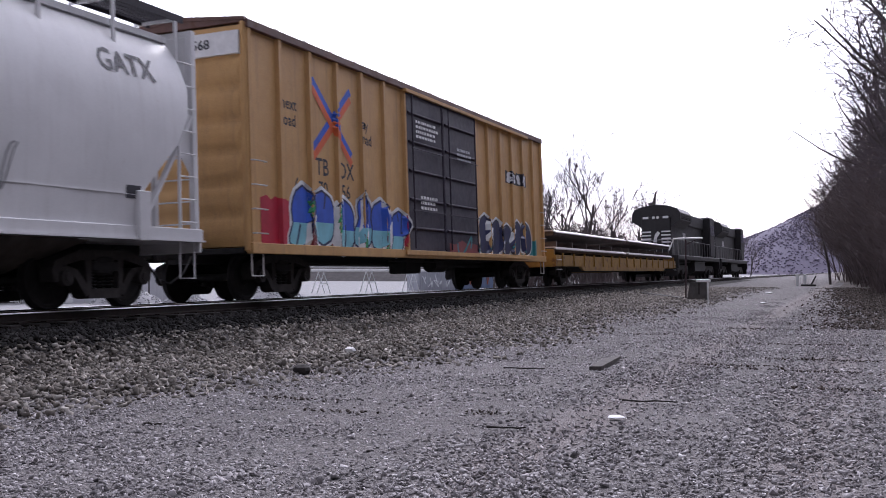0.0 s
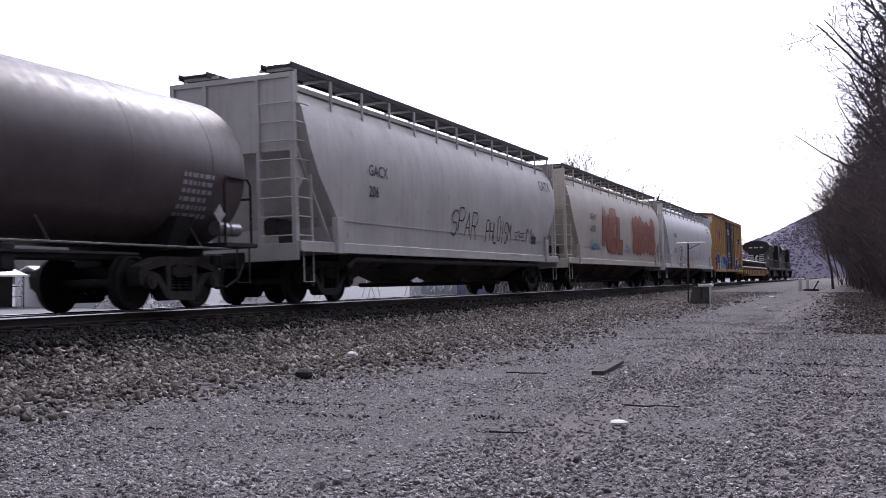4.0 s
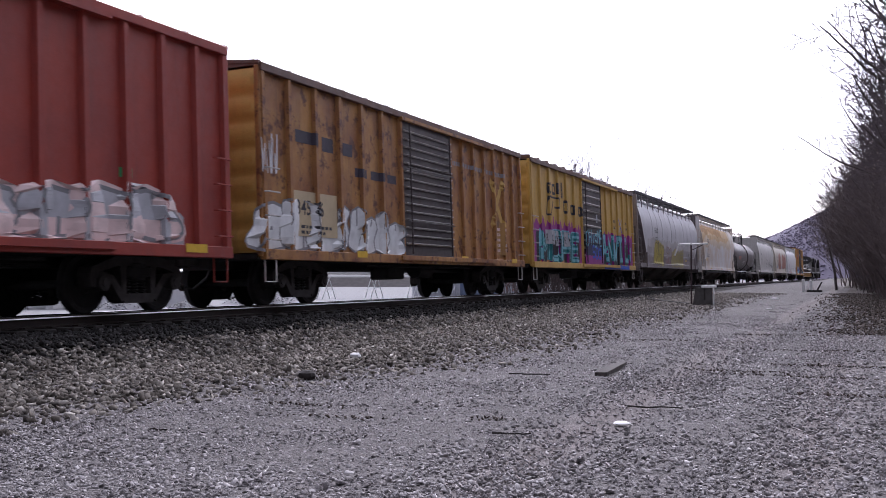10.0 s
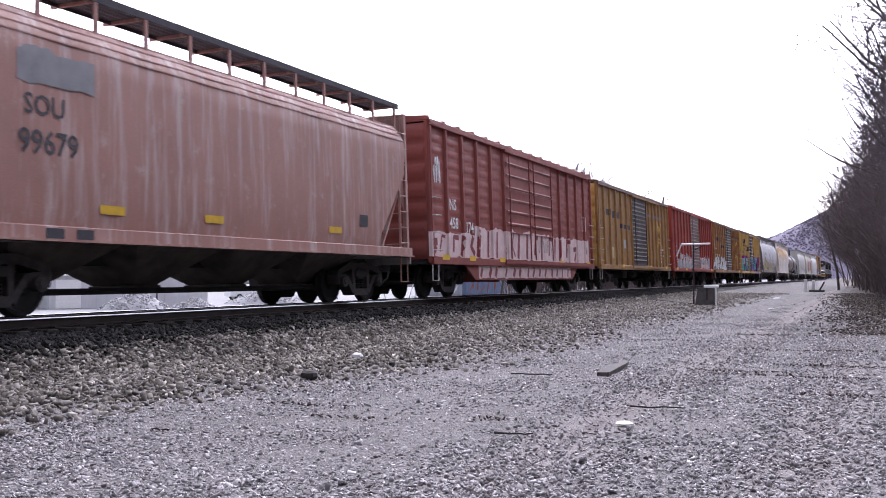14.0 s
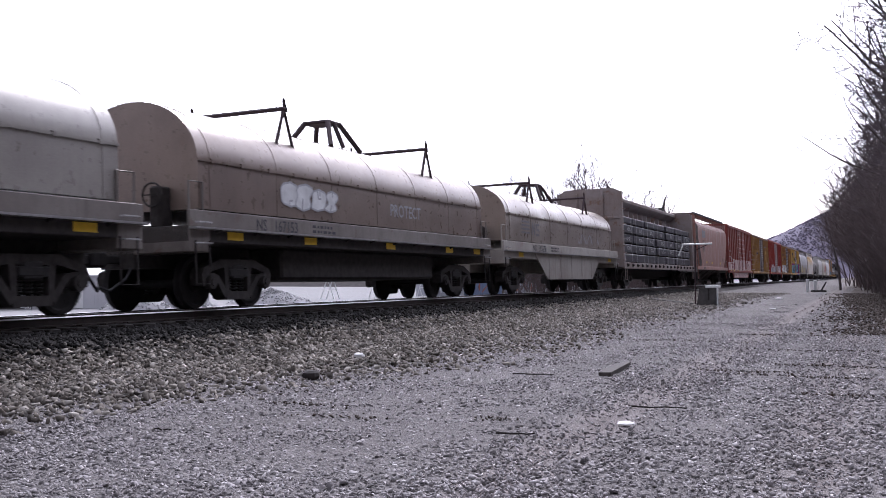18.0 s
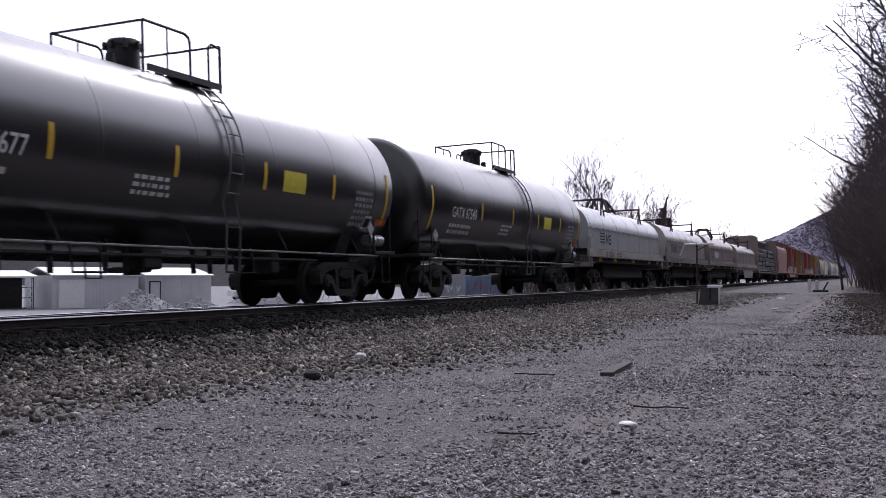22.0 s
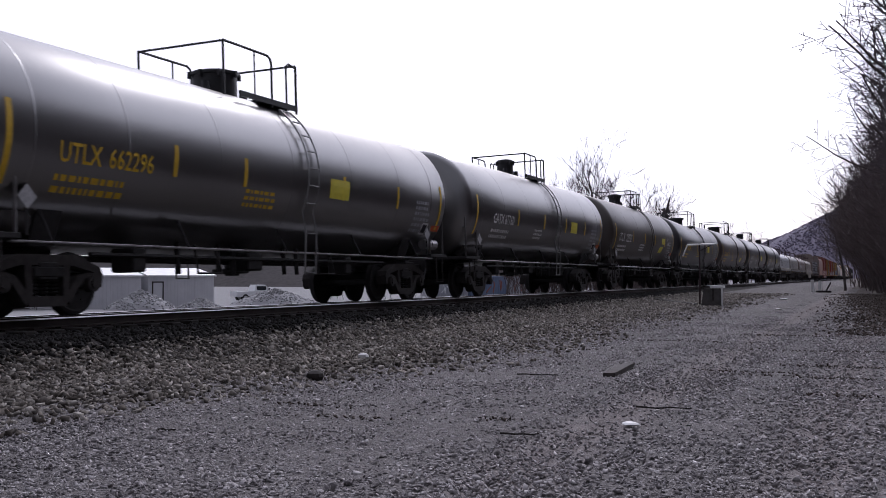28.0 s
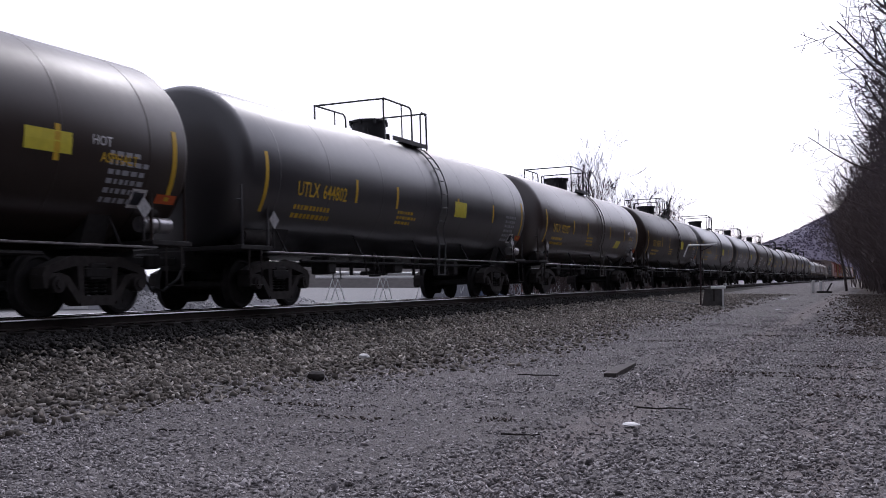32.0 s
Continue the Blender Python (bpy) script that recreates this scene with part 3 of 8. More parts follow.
def bubble(car, y0, y1, z0, z1, n, surf, fill, edge, seed, line=0.045, lean=0.0, over=1.25, halo=None, low=None, sharp=False):
    """Swollen sprayed letters that overlap: halo, fill (with a second tone low down), outline and slits, letter by letter."""
    rnd = random.Random(seed)
    w, h = (y1 - y0) / n, z1 - z0
    back = M()
    for i in range(n):
        yc, zb, zt = y0 + (i + 0.5) * w, z0 + rnd.uniform(0, 0.13) * h, z1 - rnd.uniform(0, 0.24) * h
        waist, wp, top, foot, ph = rnd.uniform(0.5, 0.95), rnd.uniform(0.35, 0.65), rnd.uniform(0.7, 1.2), rnd.uniform(0.8, 1.2), rnd.uniform(0, 6.3)
        ex = 2.2 if sharp else 4.0

        def edge_at(v, side, grow=0.0):
            cap = max(0.0, 1 - abs(2 * v - 1) ** ex) ** 0.5
            hw = w * 0.5 * over * cap * (1 - (1 - waist) * math.exp(-((v - wp) / 0.17) ** 2)) * (foot + (top - foot) * v) + grow * (0.35 + 0.65 * cap)
            return (yc + lean * (v - 0.5) * h + 0.10 * w * math.sin(3.2 * v + ph) + side * hw, zb + (zt - zb) * v + grow * (2 * v - 1))

        def sheet(m, va, vb, lift, grow=0.0):
            nv, nu = 8, 4
            base = len(m.v)
            for a in range(nv + 1):
                v = va + (vb - va) * a / nv
                l_, r_ = edge_at(v, -1, grow), edge_at(v, 1, grow)
                m.v += [put(surf, l_[0] + (r_[0] - l_[0]) * k / nu, l_[1], lift) for k in range(nu + 1)]
            m.f += [(base + a * (nu + 1) + k, base + a * (nu + 1) + k + 1, base + (a + 1) * (nu + 1) + k + 1, base + (a + 1) * (nu + 1) + k) for a in range(nv) for k in range(nu)]
        up = 0.012 + 0.0016 * i
        if halo:
            sheet(back, 0, 1, 0.008, 0.10)
        me = M()
        vs = [k / 10 for k in range(11)]
        loop = [edge_at(v, -1) for v in vs] + [edge_at(v, 1) for v in vs[::-1]]
        ribbon(me, loop + loop[:1], line, surf, up + 0.001, 0.1)
        for k in range(rnd.randint(1, 2)):
            a = rnd.choice((0.06, 0.94))
            b = a + (0.5 - a) * rnd.uniform(0.4, 1.1)
            o = rnd.uniform(-0.25, 0.25) * w
            p, q = edge_at(a, 0), edge_at(b, 0)
            ribbon(me, [(p[0] + o, p[1]), (q[0] + o * 0.6, q[1]), (q[0] + o * 0.6 + rnd.choice((0, 0, 0.22)) * w, q[1])], line * 1.2, surf, up + 0.0013, 0.1)
        o_ = tagged(part("sprayed_tag", me, SPRAY[edge], car, "sprayed letter outline", smooth=False), kind="stuff")
        if fill:
            mf = M()
            sheet(mf, 0.42 if low else 0, 1, up)
            tagged(part("fill", mf, SPRAY[fill], o_, "sprayed letter fill", smooth=False), kind="stuff")
            if low:
                ml = M()
                sheet(ml, 0, 0.42, up)
                tagged(part("fill", ml, SPRAY[low], o_, "darker sprayed lower fill", smooth=False), kind="stuff")
    if halo:
        tagged(part("spray_halo", back, SPRAY[halo], car, "sprayed outline behind the letters", smooth=False), kind="stuff")


def cloud(car, y0, y1, z0, z1, surf, col, seed, spikes=0.0, lift=0.005):
    """A sprayed background field with a wavering or flaming upper edge."""
    m = M()

    def top(q):
        z = z1 + 0.16 * noise.noise((q * 1.3, seed, 1)) + 0.07 * noise.noise((q * 5.5, seed, 4))
        u = (q * 2.3 + 0.6 * noise.noise((q * 0.9, seed, 8))) % 1.0
        return z + spikes * (1 - abs(2 * u - 1)) * (0.6 + 0.6 * noise.noise((q * 2.1, seed, 6)))
    strip(m, y0, y1, lambda q: z0 + 0.04 * noise.noise((q * 3, seed, 2)), top, surf, lift)
    part("sprayed_cloud", m, SPRAY[col], car, "field of sprayed background paint", smooth=False)


def film_(car, y0, y1, z0, z1, surf, seed, skin=None, lift=0.003):
    """A film of brown road dirt thrown up along the lower side."""
    m = M()
    strip(m, y0, y1, lambda q: z0, lambda q: z1 + 0.22 * noise.noise((q * 0.7, seed, 3)) + 0.12 * noise.noise((q * 3.1, seed, 5)) + 0.05 * noise.noise((q * 11, seed, 9)), surf, lift)
    part("dirt_film", m, skin or GRIMEF, car, "brown road dirt on the lower side", smooth=False)


def run_off(car, y0, y1, z0, z1, surf, seed, skin, lift=0.003):
    """Rusty run-off below the roof edge, with a ragged lower edge."""
    m = M()
    strip(m, y0, y1, lambda q: z0 + 0.35 * noise.noise((q * 0.5, seed, 3)) + 0.22 * noise.noise((q * 2.7, seed, 5)) + 0.12 * noise.noise((q * 9, seed, 9)), lambda q: z1, surf, lift)
    part("rust_film", m, skin, car, "orange rust washed down from the roof", smooth=False)


STROKES = {"A": "00 26 40|12 32", "C": "45 36 16 05 01 10 30 41", "D": "00 06 26 44 42 20 00", "E": "46 06 00 40|03 33", "H": "00 06|40 46|03 43", "I": "20 26",
           "L": "06 00 40", "M": "00 06 23 46 40", "N": "00 06 40 46", "O": "10 01 05 16 36 45 41 30 10", "P": "00 06 36 45 44 33 03", "R": "00 06 36 45 44 33 03|23 40",
           "S": "45 36 16 05 04 13 33 42 41 30 10 01", "V": "06 20 46", "T": "06 46|26 20", "1": "05 26 20", "X": "00 46|06 40", "K": "00 06|46 03 40", "F": "00 06 46|03 33", "0": "10 01 05 16 36 45 41 30 10", "5": "46 06 03 33 42 41 30 00", "9": "40 45 36 16 05 04 13 43", "2": "05 16 36 45 44 00 40"}


def tag_text(car, text, y0, z0, w, h, surf, col, width=0.05, lean=0.15, seed=1, lift=0.009):
    """Handwriting in single sprayed strokes."""
    rnd = random.Random(seed)
    m = M()
    for i, ch in enumerate(text):
        dz, tall = rnd.uniform(-0.12, 0.12) * h, rnd.uniform(0.85, 1.2) * h
        for ln in STROKES[ch].split("|"):
            pts = [(y0 + (i + 0.08 + 0.2 * int(q[0]) + rnd.uniform(-0.04, 0.04)) * w + lean * int(q[1]) / 6 * h, z0 + dz + tall * (int(q[1]) / 6 + rnd.uniform(-0.03, 0.03))) for q in ln.split()]
            ribbon(m, pts, width, surf, lift, 0.1)
    tagged(part("sprayed_scrawl", m, SPRAY[col], car, "thin sprayed handwriting", smooth=False), kind="stuff")


def fat_text(car, text, y0, z0, w, h, surf, fill, edge, fat, lean=0.0):
    """Fat sprayed letters of a word."""
    glyphs = [[[(int(q[0]) / 4, int(q[1]) / 6) for q in ln.split()] for ln in STROKES[ch].split("|")] for ch in text]
    letter_strokes(car, glyphs, y0, z0, w, h, surf, fill, edge, fat, lean)


def end_letters(text, size, x, y, z, material, car, name):
    """Lettering on a car end that faces backwards."""
    o = letters(text, size, x, z, lambda a, b: 0.0, material, car, name, lift=0.0)
    for v in o.data.vertices:
        v.co = (v.co.y, y, v.co.z)
    return o


def scrawl(car, y0, y1, z0, z1, n, surf, col, seed, w=0.05, name="sprayed_scrawl"):
    """A thin handwritten-looking tag made of loose strokes."""
    rnd = random.Random(seed)
    m = M()
    for i in range(n):
        a = y0 + (y1 - y0) * i / n
        b = a + (y1 - y0) / n * 1.1
        q, r_ = rnd.uniform(0, 6.3), rnd.uniform(0.7, 1.6)
        yc, zc = (a + b) / 2, (z0 + z1) / 2
        if rnd.random() < 0.6:
            pts = [(yc + (b - a) * 0.5 * math.cos(q + r_ * u) * (1 - 0.08 * u), zc + (z1 - z0) * 0.5 * math.sin(q + 1.7 * r_ * u)) for u in (k * 0.35 for k in range(12))]
        else:
            pts = [(rnd.uniform(a, b), z0 if k % 2 else rnd.uniform(zc, z1)) for k in range(4)]
        ribbon(m, pts, w, surf, 0.007)
    tagged(part(name, m, SPRAY[col], car, "thin sprayed scribble", smooth=False), kind="stuff")


def letter_strokes(car, glyphs, y0, z0, w, h, surf, fill, edge, fat=0.2, lean=0.0, name="sprayed_tag"):
    """Fat letters drawn as strokes: glyphs is a list of lists of lines in a unit box."""
    for i, g in enumerate(glyphs):
        me, mf = M(), M()
        for ln in g:
            pts = [(y0 + (i + 0.12 + 0.76 * a) * w + lean * b, z0 + h * b) for a, b in ln]
            ribbon(me, pts, fat + 0.09, surf, 0.012 + 0.0008 * i, 0.06)
            ribbon(mf, pts, fat, surf, 0.018 + 0.0008 * i, 0.06)
        o = tagged(part(name, me, SPRAY[edge], car, "dark sprayed letter edge", smooth=False), kind="stuff")
        tagged(part("fill", mf, SPRAY[fill], o, "sprayed letter fill", smooth=False), kind="stuff")


def block_band(car, y0, y1, z0, z1, surf, pale, dark, seed, step=0.62):
    """A pale sprayed band cut by slanting blocks."""
    rnd = random.Random(seed)
    m = M()
    strip(m, y0, y1, lambda q: z0 + 0.05 * noise.noise((q * 3, seed, 2)), lambda q: z1 + (0.12 * noise.noise((q * 1.1, seed, 5)) + 0.08 * noise.noise((q * 4, seed, 9))) * min(1, (z1 - z0) * 1.2), surf)
    part("sprayed_tag", m, SPRAY[pale], car, "pale sprayed band along the side", smooth=False)
    y, k = y0 + 0.15, 0
    while y < y1 - 0.4:
        b = M()
        h = z1 - z0
        kind = rnd.randrange(5)
        sl = rnd.uniform(0.05, 0.25)
        w = rnd.uniform(0.10, 0.22)
        if h < 0.5 or kind < 2:
            ribbon(b, [(y, z0 + 0.04), (y + sl, z1 - 0.06)], w, surf, 0.010, 0.08)
        elif kind == 2:
            ribbon(b, [(y, z0 + h * 0.2), (y + sl, z1 - 0.1), (y + 0.42, z1 - 0.12)], w * 0.8, surf, 0.010, 0.08)
        elif kind == 3:
            ribbon(b, [(y, z0 + h * 0.55), (y + 0.42, z0 + h * 0.6)], w, surf, 0.010, 0.08)
            ribbon(b, [(y + 0.1, z0 + 0.05), (y + 0.35, z0 + h * 0.4)], w * 0.8, surf, 0.012, 0.08)
        else:
            ribbon(b, [(y + 0.3, z1 - 0.05), (y + 0.12, z0 + h * 0.5), (y + 0.4, z0 + 0.1)], w * 0.8, surf, 0.010, 0.08)
        part("sprayed_block", b, SPRAY[dark], car, "dark red sprayed block", smooth=False)
        y += step * rnd.uniform(0.7, 1.25)


# ---- train: kinds of vehicle ----
def boxcar(label, rear, front, eave, skin, doors, posts, roof_mat, gap=0.55, sill=1.0, ribs_h=False, belly=0.0, end_mat=None, rung=None, ridge=None, caps=0.03):
    """A boxcar with side posts. doors: (y0, y1, material, leaves) along the side, posts: how many behind and ahead of the door."""
    car, hl = new_car("boxcar", label, "boxcar", rear, front, "freight train")
    L, W, P = hl - gap, 1.46, 0.075
    part("body", M().box(-W, W, -L, L, sill, eave - 0.1), skin, car)
    ribs = []
    d0, d1 = doors[0][0], doors[-1][1]
    for lo, hi, n in ((-L, d0, posts[0]), (d1, L, posts[1])):
        ribs += [lo + (hi - lo) * (i + 0.0) / n for i in range(n + 1)]
    ribs = sorted(set(round(r, 3) for r in ribs))
    rib = M().prism([(-0.085, 0.0), (-0.05, P), (0.05, P), (0.085, 0.0)], sill + 0.05, eave - 0.12, "z")
    rib.v = [(q[1], q[0], q[2]) for q in rib.v]
    rm = rib.mesh("side_post", skin)
    for y in ribs:
        yy = max(-L + 0.09, min(L - 0.09, y))
        for s in (1, -1):
            o = part("side_post", rm, None, car, "", (s * W, yy, 0))
            if s < 0:
                o.rotation_euler = (0, 0, math.pi)
    if ribs_h:
        h = 0.105
        for a, b in zip(ribs, ribs[1:]):
            if a >= d0 - 0.01 and b <= d1 + 0.01:
                continue
            y0, y1 = max(a, -L) + 0.13, min(b, L) - 0.13
            pr = M().loft([[(W, y0, -h), (W, y1, -h), (W, y1, h), (W, y0, h)], [(W + 0.02, y0 + 0.07, -h * 0.4), (W + 0.02, y1 - 0.07, -h * 0.4), (W + 0.02, y1 - 0.07, h * 0.4), (W + 0.02, y0 + 0.07, h * 0.4)]]).mesh("pressed_rib", skin)
            for k in range(10):
                part("pressed_rib", pr, None, car, "", (0, 0, sill + 0.2 + (eave - 0.3 - sill - 0.2) * (k + 0.5) / 10))
    for s in (1, -1):
        x0, x1 = sorted((s * (W - 0.02), s * (W + P + 0.03)))
        part("side_sill", M().box(x0, x1, -L, L, sill - 0.14, sill + 0.06, 0.01), skin, car)
        x0, x1 = sorted((s * (W - 0.02), s * (W + P + 0.02)))
        part("top_chord", M().box(x0, x1, -L, L, eave - 0.16, eave, 0.01), roof_mat, car)
        if belly:
            pts = [(-L * 0.72, sill - 0.1), (-L * 0.62, sill - belly), (L * 0.62, sill - belly), (L * 0.72, sill - 0.1)]
            part("fishbelly_sill", M().prism(pts, s * W - 0.03, s * W + 0.03, "x"), skin, car)
    # roof with raised seams
    roof = M().loft([[(-W - 0.06, y, eave - 0.02), (0, y, eave + 0.13), (W + 0.06, y, eave - 0.02), (W + 0.06, y, eave - 0.06), (-W - 0.06, y, eave - 0.06)] for y in (-L - 0.03, L + 0.03)])
    n = int(L * 2 / 1.1)
    for i in range(n + 1):
        y = -L + 2 * L * i / n
        roof.loft([[(-W - 0.07, q, eave - 0.03), (-W - 0.06, q, eave + caps), (0, q, eave + 0.18), (W + 0.06, q, eave + caps), (W + 0.07, q, eave - 0.03), (0, q, eave + 0.1)] for q in (y - 0.05, y + 0.05)])
    part("roof", roof, roof_mat, car, "pressed steel roof with raised seams")
    # corrugated ends
    for s in (1, -1):
        prof, z = [], sill
        e = M()
        rings = []
        nseg = 7
        for k in range(nseg * 6 + 1):
            z = sill + (eave - 0.1 - sill) * k / (nseg * 6)
            d = (0.0, 0.05, 0.075, 0.08, 0.075, 0.05)[k % 6]
            rings.append([(-W, s * L, z), (-W + 0.1, s * (L + d), z), (W - 0.1, s * (L + d), z), (W, s * L, z)])
        e.loft(rings, caps=False, closed=False)
        part("corrugated_end", e, end_mat or skin, car, "horizontally corrugated car end")
        for sx in (1, -1):
            x0, x1 = sorted((sx * (W - 0.05), sx * (W + 0.05)))
            y0, y1 = sorted((s * (L - 0.06), s * (L + 0.06)))
            part("corner_post", M().box(x0, x1, y0, y1, sill - 0.1, eave - 0.05, 0.02), skin, car)
    # doors with horizontal ridges, on rails
    DX = W + 0.10
    for y0, y1, dm, nb in doors:
        for s in (1, -1):
            d = M().box(min(s * W, s * (DX - 0.03)), max(s * W, s * (DX - 0.03)), y0 + 0.04, y1 - 0.04, sill + 0.05, eave - 0.18, 0.01)
            door = part("door", d, dm, car, "sliding door with pressed ridges")
            h = 0.045 if nb < 12 else 0.024
            rg = M().prism([(s * (DX - 0.03), -h), (s * (DX + 0.03), -h * 0.2), (s * (DX + 0.03), h * 0.2), (s * (DX - 0.03), h)], y0 + 0.12, y1 - 0.12, "y").mesh("door_ridge", ridge or dm)
            for k in range(nb):
                part("door_ridge", rg, None, door, "", (0, 0, sill + 0.25 + (eave - sill - 0.6) * (k + 0.5) / nb))
            rods = M()
            for q in (0.1, 0.9):
                rods.tube([(s * (DX + 0.05), y0 + (y1 - y0) * q, sill + 0.1), (s * (DX + 0.05), y0 + (y1 - y0) * q, eave - 0.25)], 0.022, 6)
            for zz in (0.25, 0.62):
                z = sill + (eave - sill) * zz
                rods.tube([(s * (DX + 0.06), y0 + 0.15, z), (s * (DX + 0.06), y1 - 0.15, z)], 0.018, 5)
            part("lock_rod", rods, dm, door, "door lock rods and handles")
    for s in (1, -1):
        x0, x1 = sorted((s * W, s * (DX + 0.05)))
        part("door_track", M().box(x0, x1, d0 - 0.3, min(L, d1 + (d1 - d0)), sill - 0.06, sill + 0.05), skin, car, "lower steel door rail")
        part("door_track", M().box(x0, x1, d0 - 0.1, min(L, d1 + (d1 - d0)), eave - 0.22, eave - 0.14), skin, car, "upper steel door rail")
    for y in (-L + 0.28, L - 0.28):
        ladder(car, W + 0.07, y, sill + 0.1, sill + 1.9, 0.46, 4, rung)
        ladder(car, -W - 0.07, y, sill + 0.1, sill + 1.9, 0.46, 4, rung)
        stirrup(car, W + 0.02, y, 0.45, sill, rung or skin)
    part("underframe", M().box(-0.3, 0.3, -L, L, 0.72, sill - 0.05).box(-W + 0.1, W - 0.1, -L, L, sill - 0.12, sill - 0.02).box(0.4, 0.9, -1.2, -0.2, 0.5, 0.95, 0.03), GRIME, car, "dirty centre sill and cross bearers")
    gear = M().tube([(0.9, 0.4, 0.72), (0.9, 1.3, 0.72)], 0.2, 12).tube([(1.2, -3, 0.8), (1.2, 4, 0.8)], 0.03, 5).tube([(0.5, -L + 2, 0.75), (0.5, L - 2, 0.75)], 0.02, 5)
    part("brake_gear", gear, GRIME, car, "brake cylinder and rods")
    for s in (1, -1):
        bogie(car, s * (hl - 2.6))
    R = [(y - 0.085, y + 0.085) for y in ribs]

    def surf(y, z):
        if d0 + 0.04 < y < d1 - 0.04:
            return DX + 0.03
        for a, b in R:
            if a < y < b:
                return W + P
        return W + (0.021 if ribs_h else 0)
    return car, surf, L


OUTLET = plain("dusty_outlet_steel", (0.085, 0.07, 0.062), 0.85, 0, 0.4, 3.0)
HOP = [(1.50, 1.18), (1.53, 1.6), (1.57, 2.1), (1.60, 2.6), (1.595, 3.1), (1.54, 3.55), (1.42, 3.95), (1.23, 4.28), (1.05, 4.42), (0.5, 4.5), (0.0, 4.52)]




def hopper(label, rear, front, skin, ends=None, ribbed=False, pipe=False, boxy=False, seams=8, frame_skin=None):
    """A covered hopper with bowed sides, sloped ends, outlets and a roof walkway."""
    trim_ = frame_skin or skin
    car, hl = new_car("covered_hopper", label, "hopper car", rear, front, "freight train")
    half = [(x, z) for x, z in HOP] if not boxy else [(1.50, 1.18), (1.55, 1.5), (1.57, 2.2), (1.57, 3.0), (1.57, 3.5), (1.56, 3.80), (1.46, 4.02), (1.30, 4.20), (0.9, 4.33), (0.45, 4.4), (0, 4.42)]
    ring = half + [(-x, z) for x, z in half[-2::-1]]
    top = half[-1][1]

    def yend(z):
        return hl - float(np.interp(z, [1.7, 1.9, 2.1, 2.5, 3.0, 3.5, 4.5], [2.5, 2.3, 2.0, 1.55, 1.2, 1.1, 1.2]))
    rings = []
    for k in (-1, 1):
        rings.append([(x, k * yend(z), z) for x, z in ring])
    body = M()
    n, steps = len(ring), 26
    allr = []
    for i in range(steps + 1):
        f = i / steps
        allr.append([(x * (1 + 0.006 * math.cos(f * seams * 2 * math.pi)), -yend(z) + 2 * yend(z) * f, z) for x, z in ring])
    body.loft(allr, caps=False)
    part("body", body, skin, car, "bowed steel hopper body")
    # sloped end sheets close the body
    for k, r in ((-1, allr[0]), (1, allr[-1])):
        e = M()
        m = len(half)
        for i in range(m - 1):
            a, b, c, d = r[i], r[i + 1], r[n - 1 - i - 1], r[n - 1 - i]
            e.add([a, b, c, d], [(0, 1, 2, 3)])
        part("slope_sheet", e, ends or skin, car, "sloping end sheet")
    for s in (1, -1):
        x0, x1 = sorted((s * 1.42, s * 1.56))
        part("side_sill", M().box(x0, x1, -hl + 0.75, hl - 0.75, 1.02, 1.24, 0.015).box(x0, s * 1.6 if s > 0 else x1, -hl + 0.75, hl - 0.75, 1.02, 1.05), trim_, car, "long side sill")
        if not boxy:
            for k in (1, -1):
                y0, y1 = sorted((k * (yend(1.2) - 0.02), k * (yend(1.2) + 0.28)))
                part("jack_post", M().box(min(s * 1.48, s * 1.62), max(s * 1.48, s * 1.62), y0, y1, 1.0, 1.78, 0.015), trim_, car, "welded end stiffener")
    seam = M()
    if ribbed:
        for i in range(1, seams + 3):
            y = -yend(1.2) + 2 * yend(1.2) * i / (seams + 3)
            seam.tube([(x + 0.004, y, z) for x, z in half], 0.009, 4)
    for z in ((1.72,) if not boxy else (3.80, 3.93, 4.06, 4.18)):
        x = float(np.interp(z, [p[1] for p in half], [p[0] for p in half]))
        seam.box(x - 0.01, x + 0.014, -yend(z), yend(z), z - 0.012, z + 0.012)
    if not boxy:
        for sx in (1, -1):
            seam.box(sx * 1.16 - 0.05, sx * 1.16 + 0.05, -yend(4.4), yend(4.4), 4.36, 4.46)
    part("weld_seam", seam, skin, car, "welded plate seams")
    # outlets
    for i in range(4):
        yc = (-1.5 + i) * (2 * yend(1.2) - 0.6) / 4
        hw = (2 * yend(1.2) - 0.8) / 8
        o = M().loft([[(sx * 1.35, yc + sy * hw, 1.15) for sx, sy in ((-1, -1), (1, -1), (1, 1), (-1, 1))],
                      [(sx * 0.4, yc + sy * 0.28, 0.42) for sx, sy in ((-1, -1), (1, -1), (1, 1), (-1, 1))]])
        o.box(-0.5, 0.5, yc - 0.35, yc + 0.35, 0.30, 0.44, 0.02)
        part("outlet", o, OUTLET, car, "grimy discharge hopper")
    under = M().box(-0.28, 0.28, -hl + 0.7, hl - 0.7, 0.75, 1.05).tube([(0.62, -5, 0.34), (0.62, 5, 0.34)], 0.05, 8)
    part("centre_sill", under, GRIME, car)
    if pipe:
        pp = M().tube([(1.40, -yend(1.2) + 0.5, 0.72), (1.46, -yend(1.2) + 0.75, 0.90), (1.46, 0, 0.90), (1.46, yend(1.2) - 0.75, 0.90), (1.40, yend(1.2) - 0.5, 0.74)], 0.075, 8)
        for i in range(5):
            y = -5 + 2.5 * i
            pp.box(1.40, 1.5, y - 0.03, y + 0.03, 0.86, 1.05)
        part("discharge_pipe", pp, GRIME_L, car, "long unloading pipe under the sill")
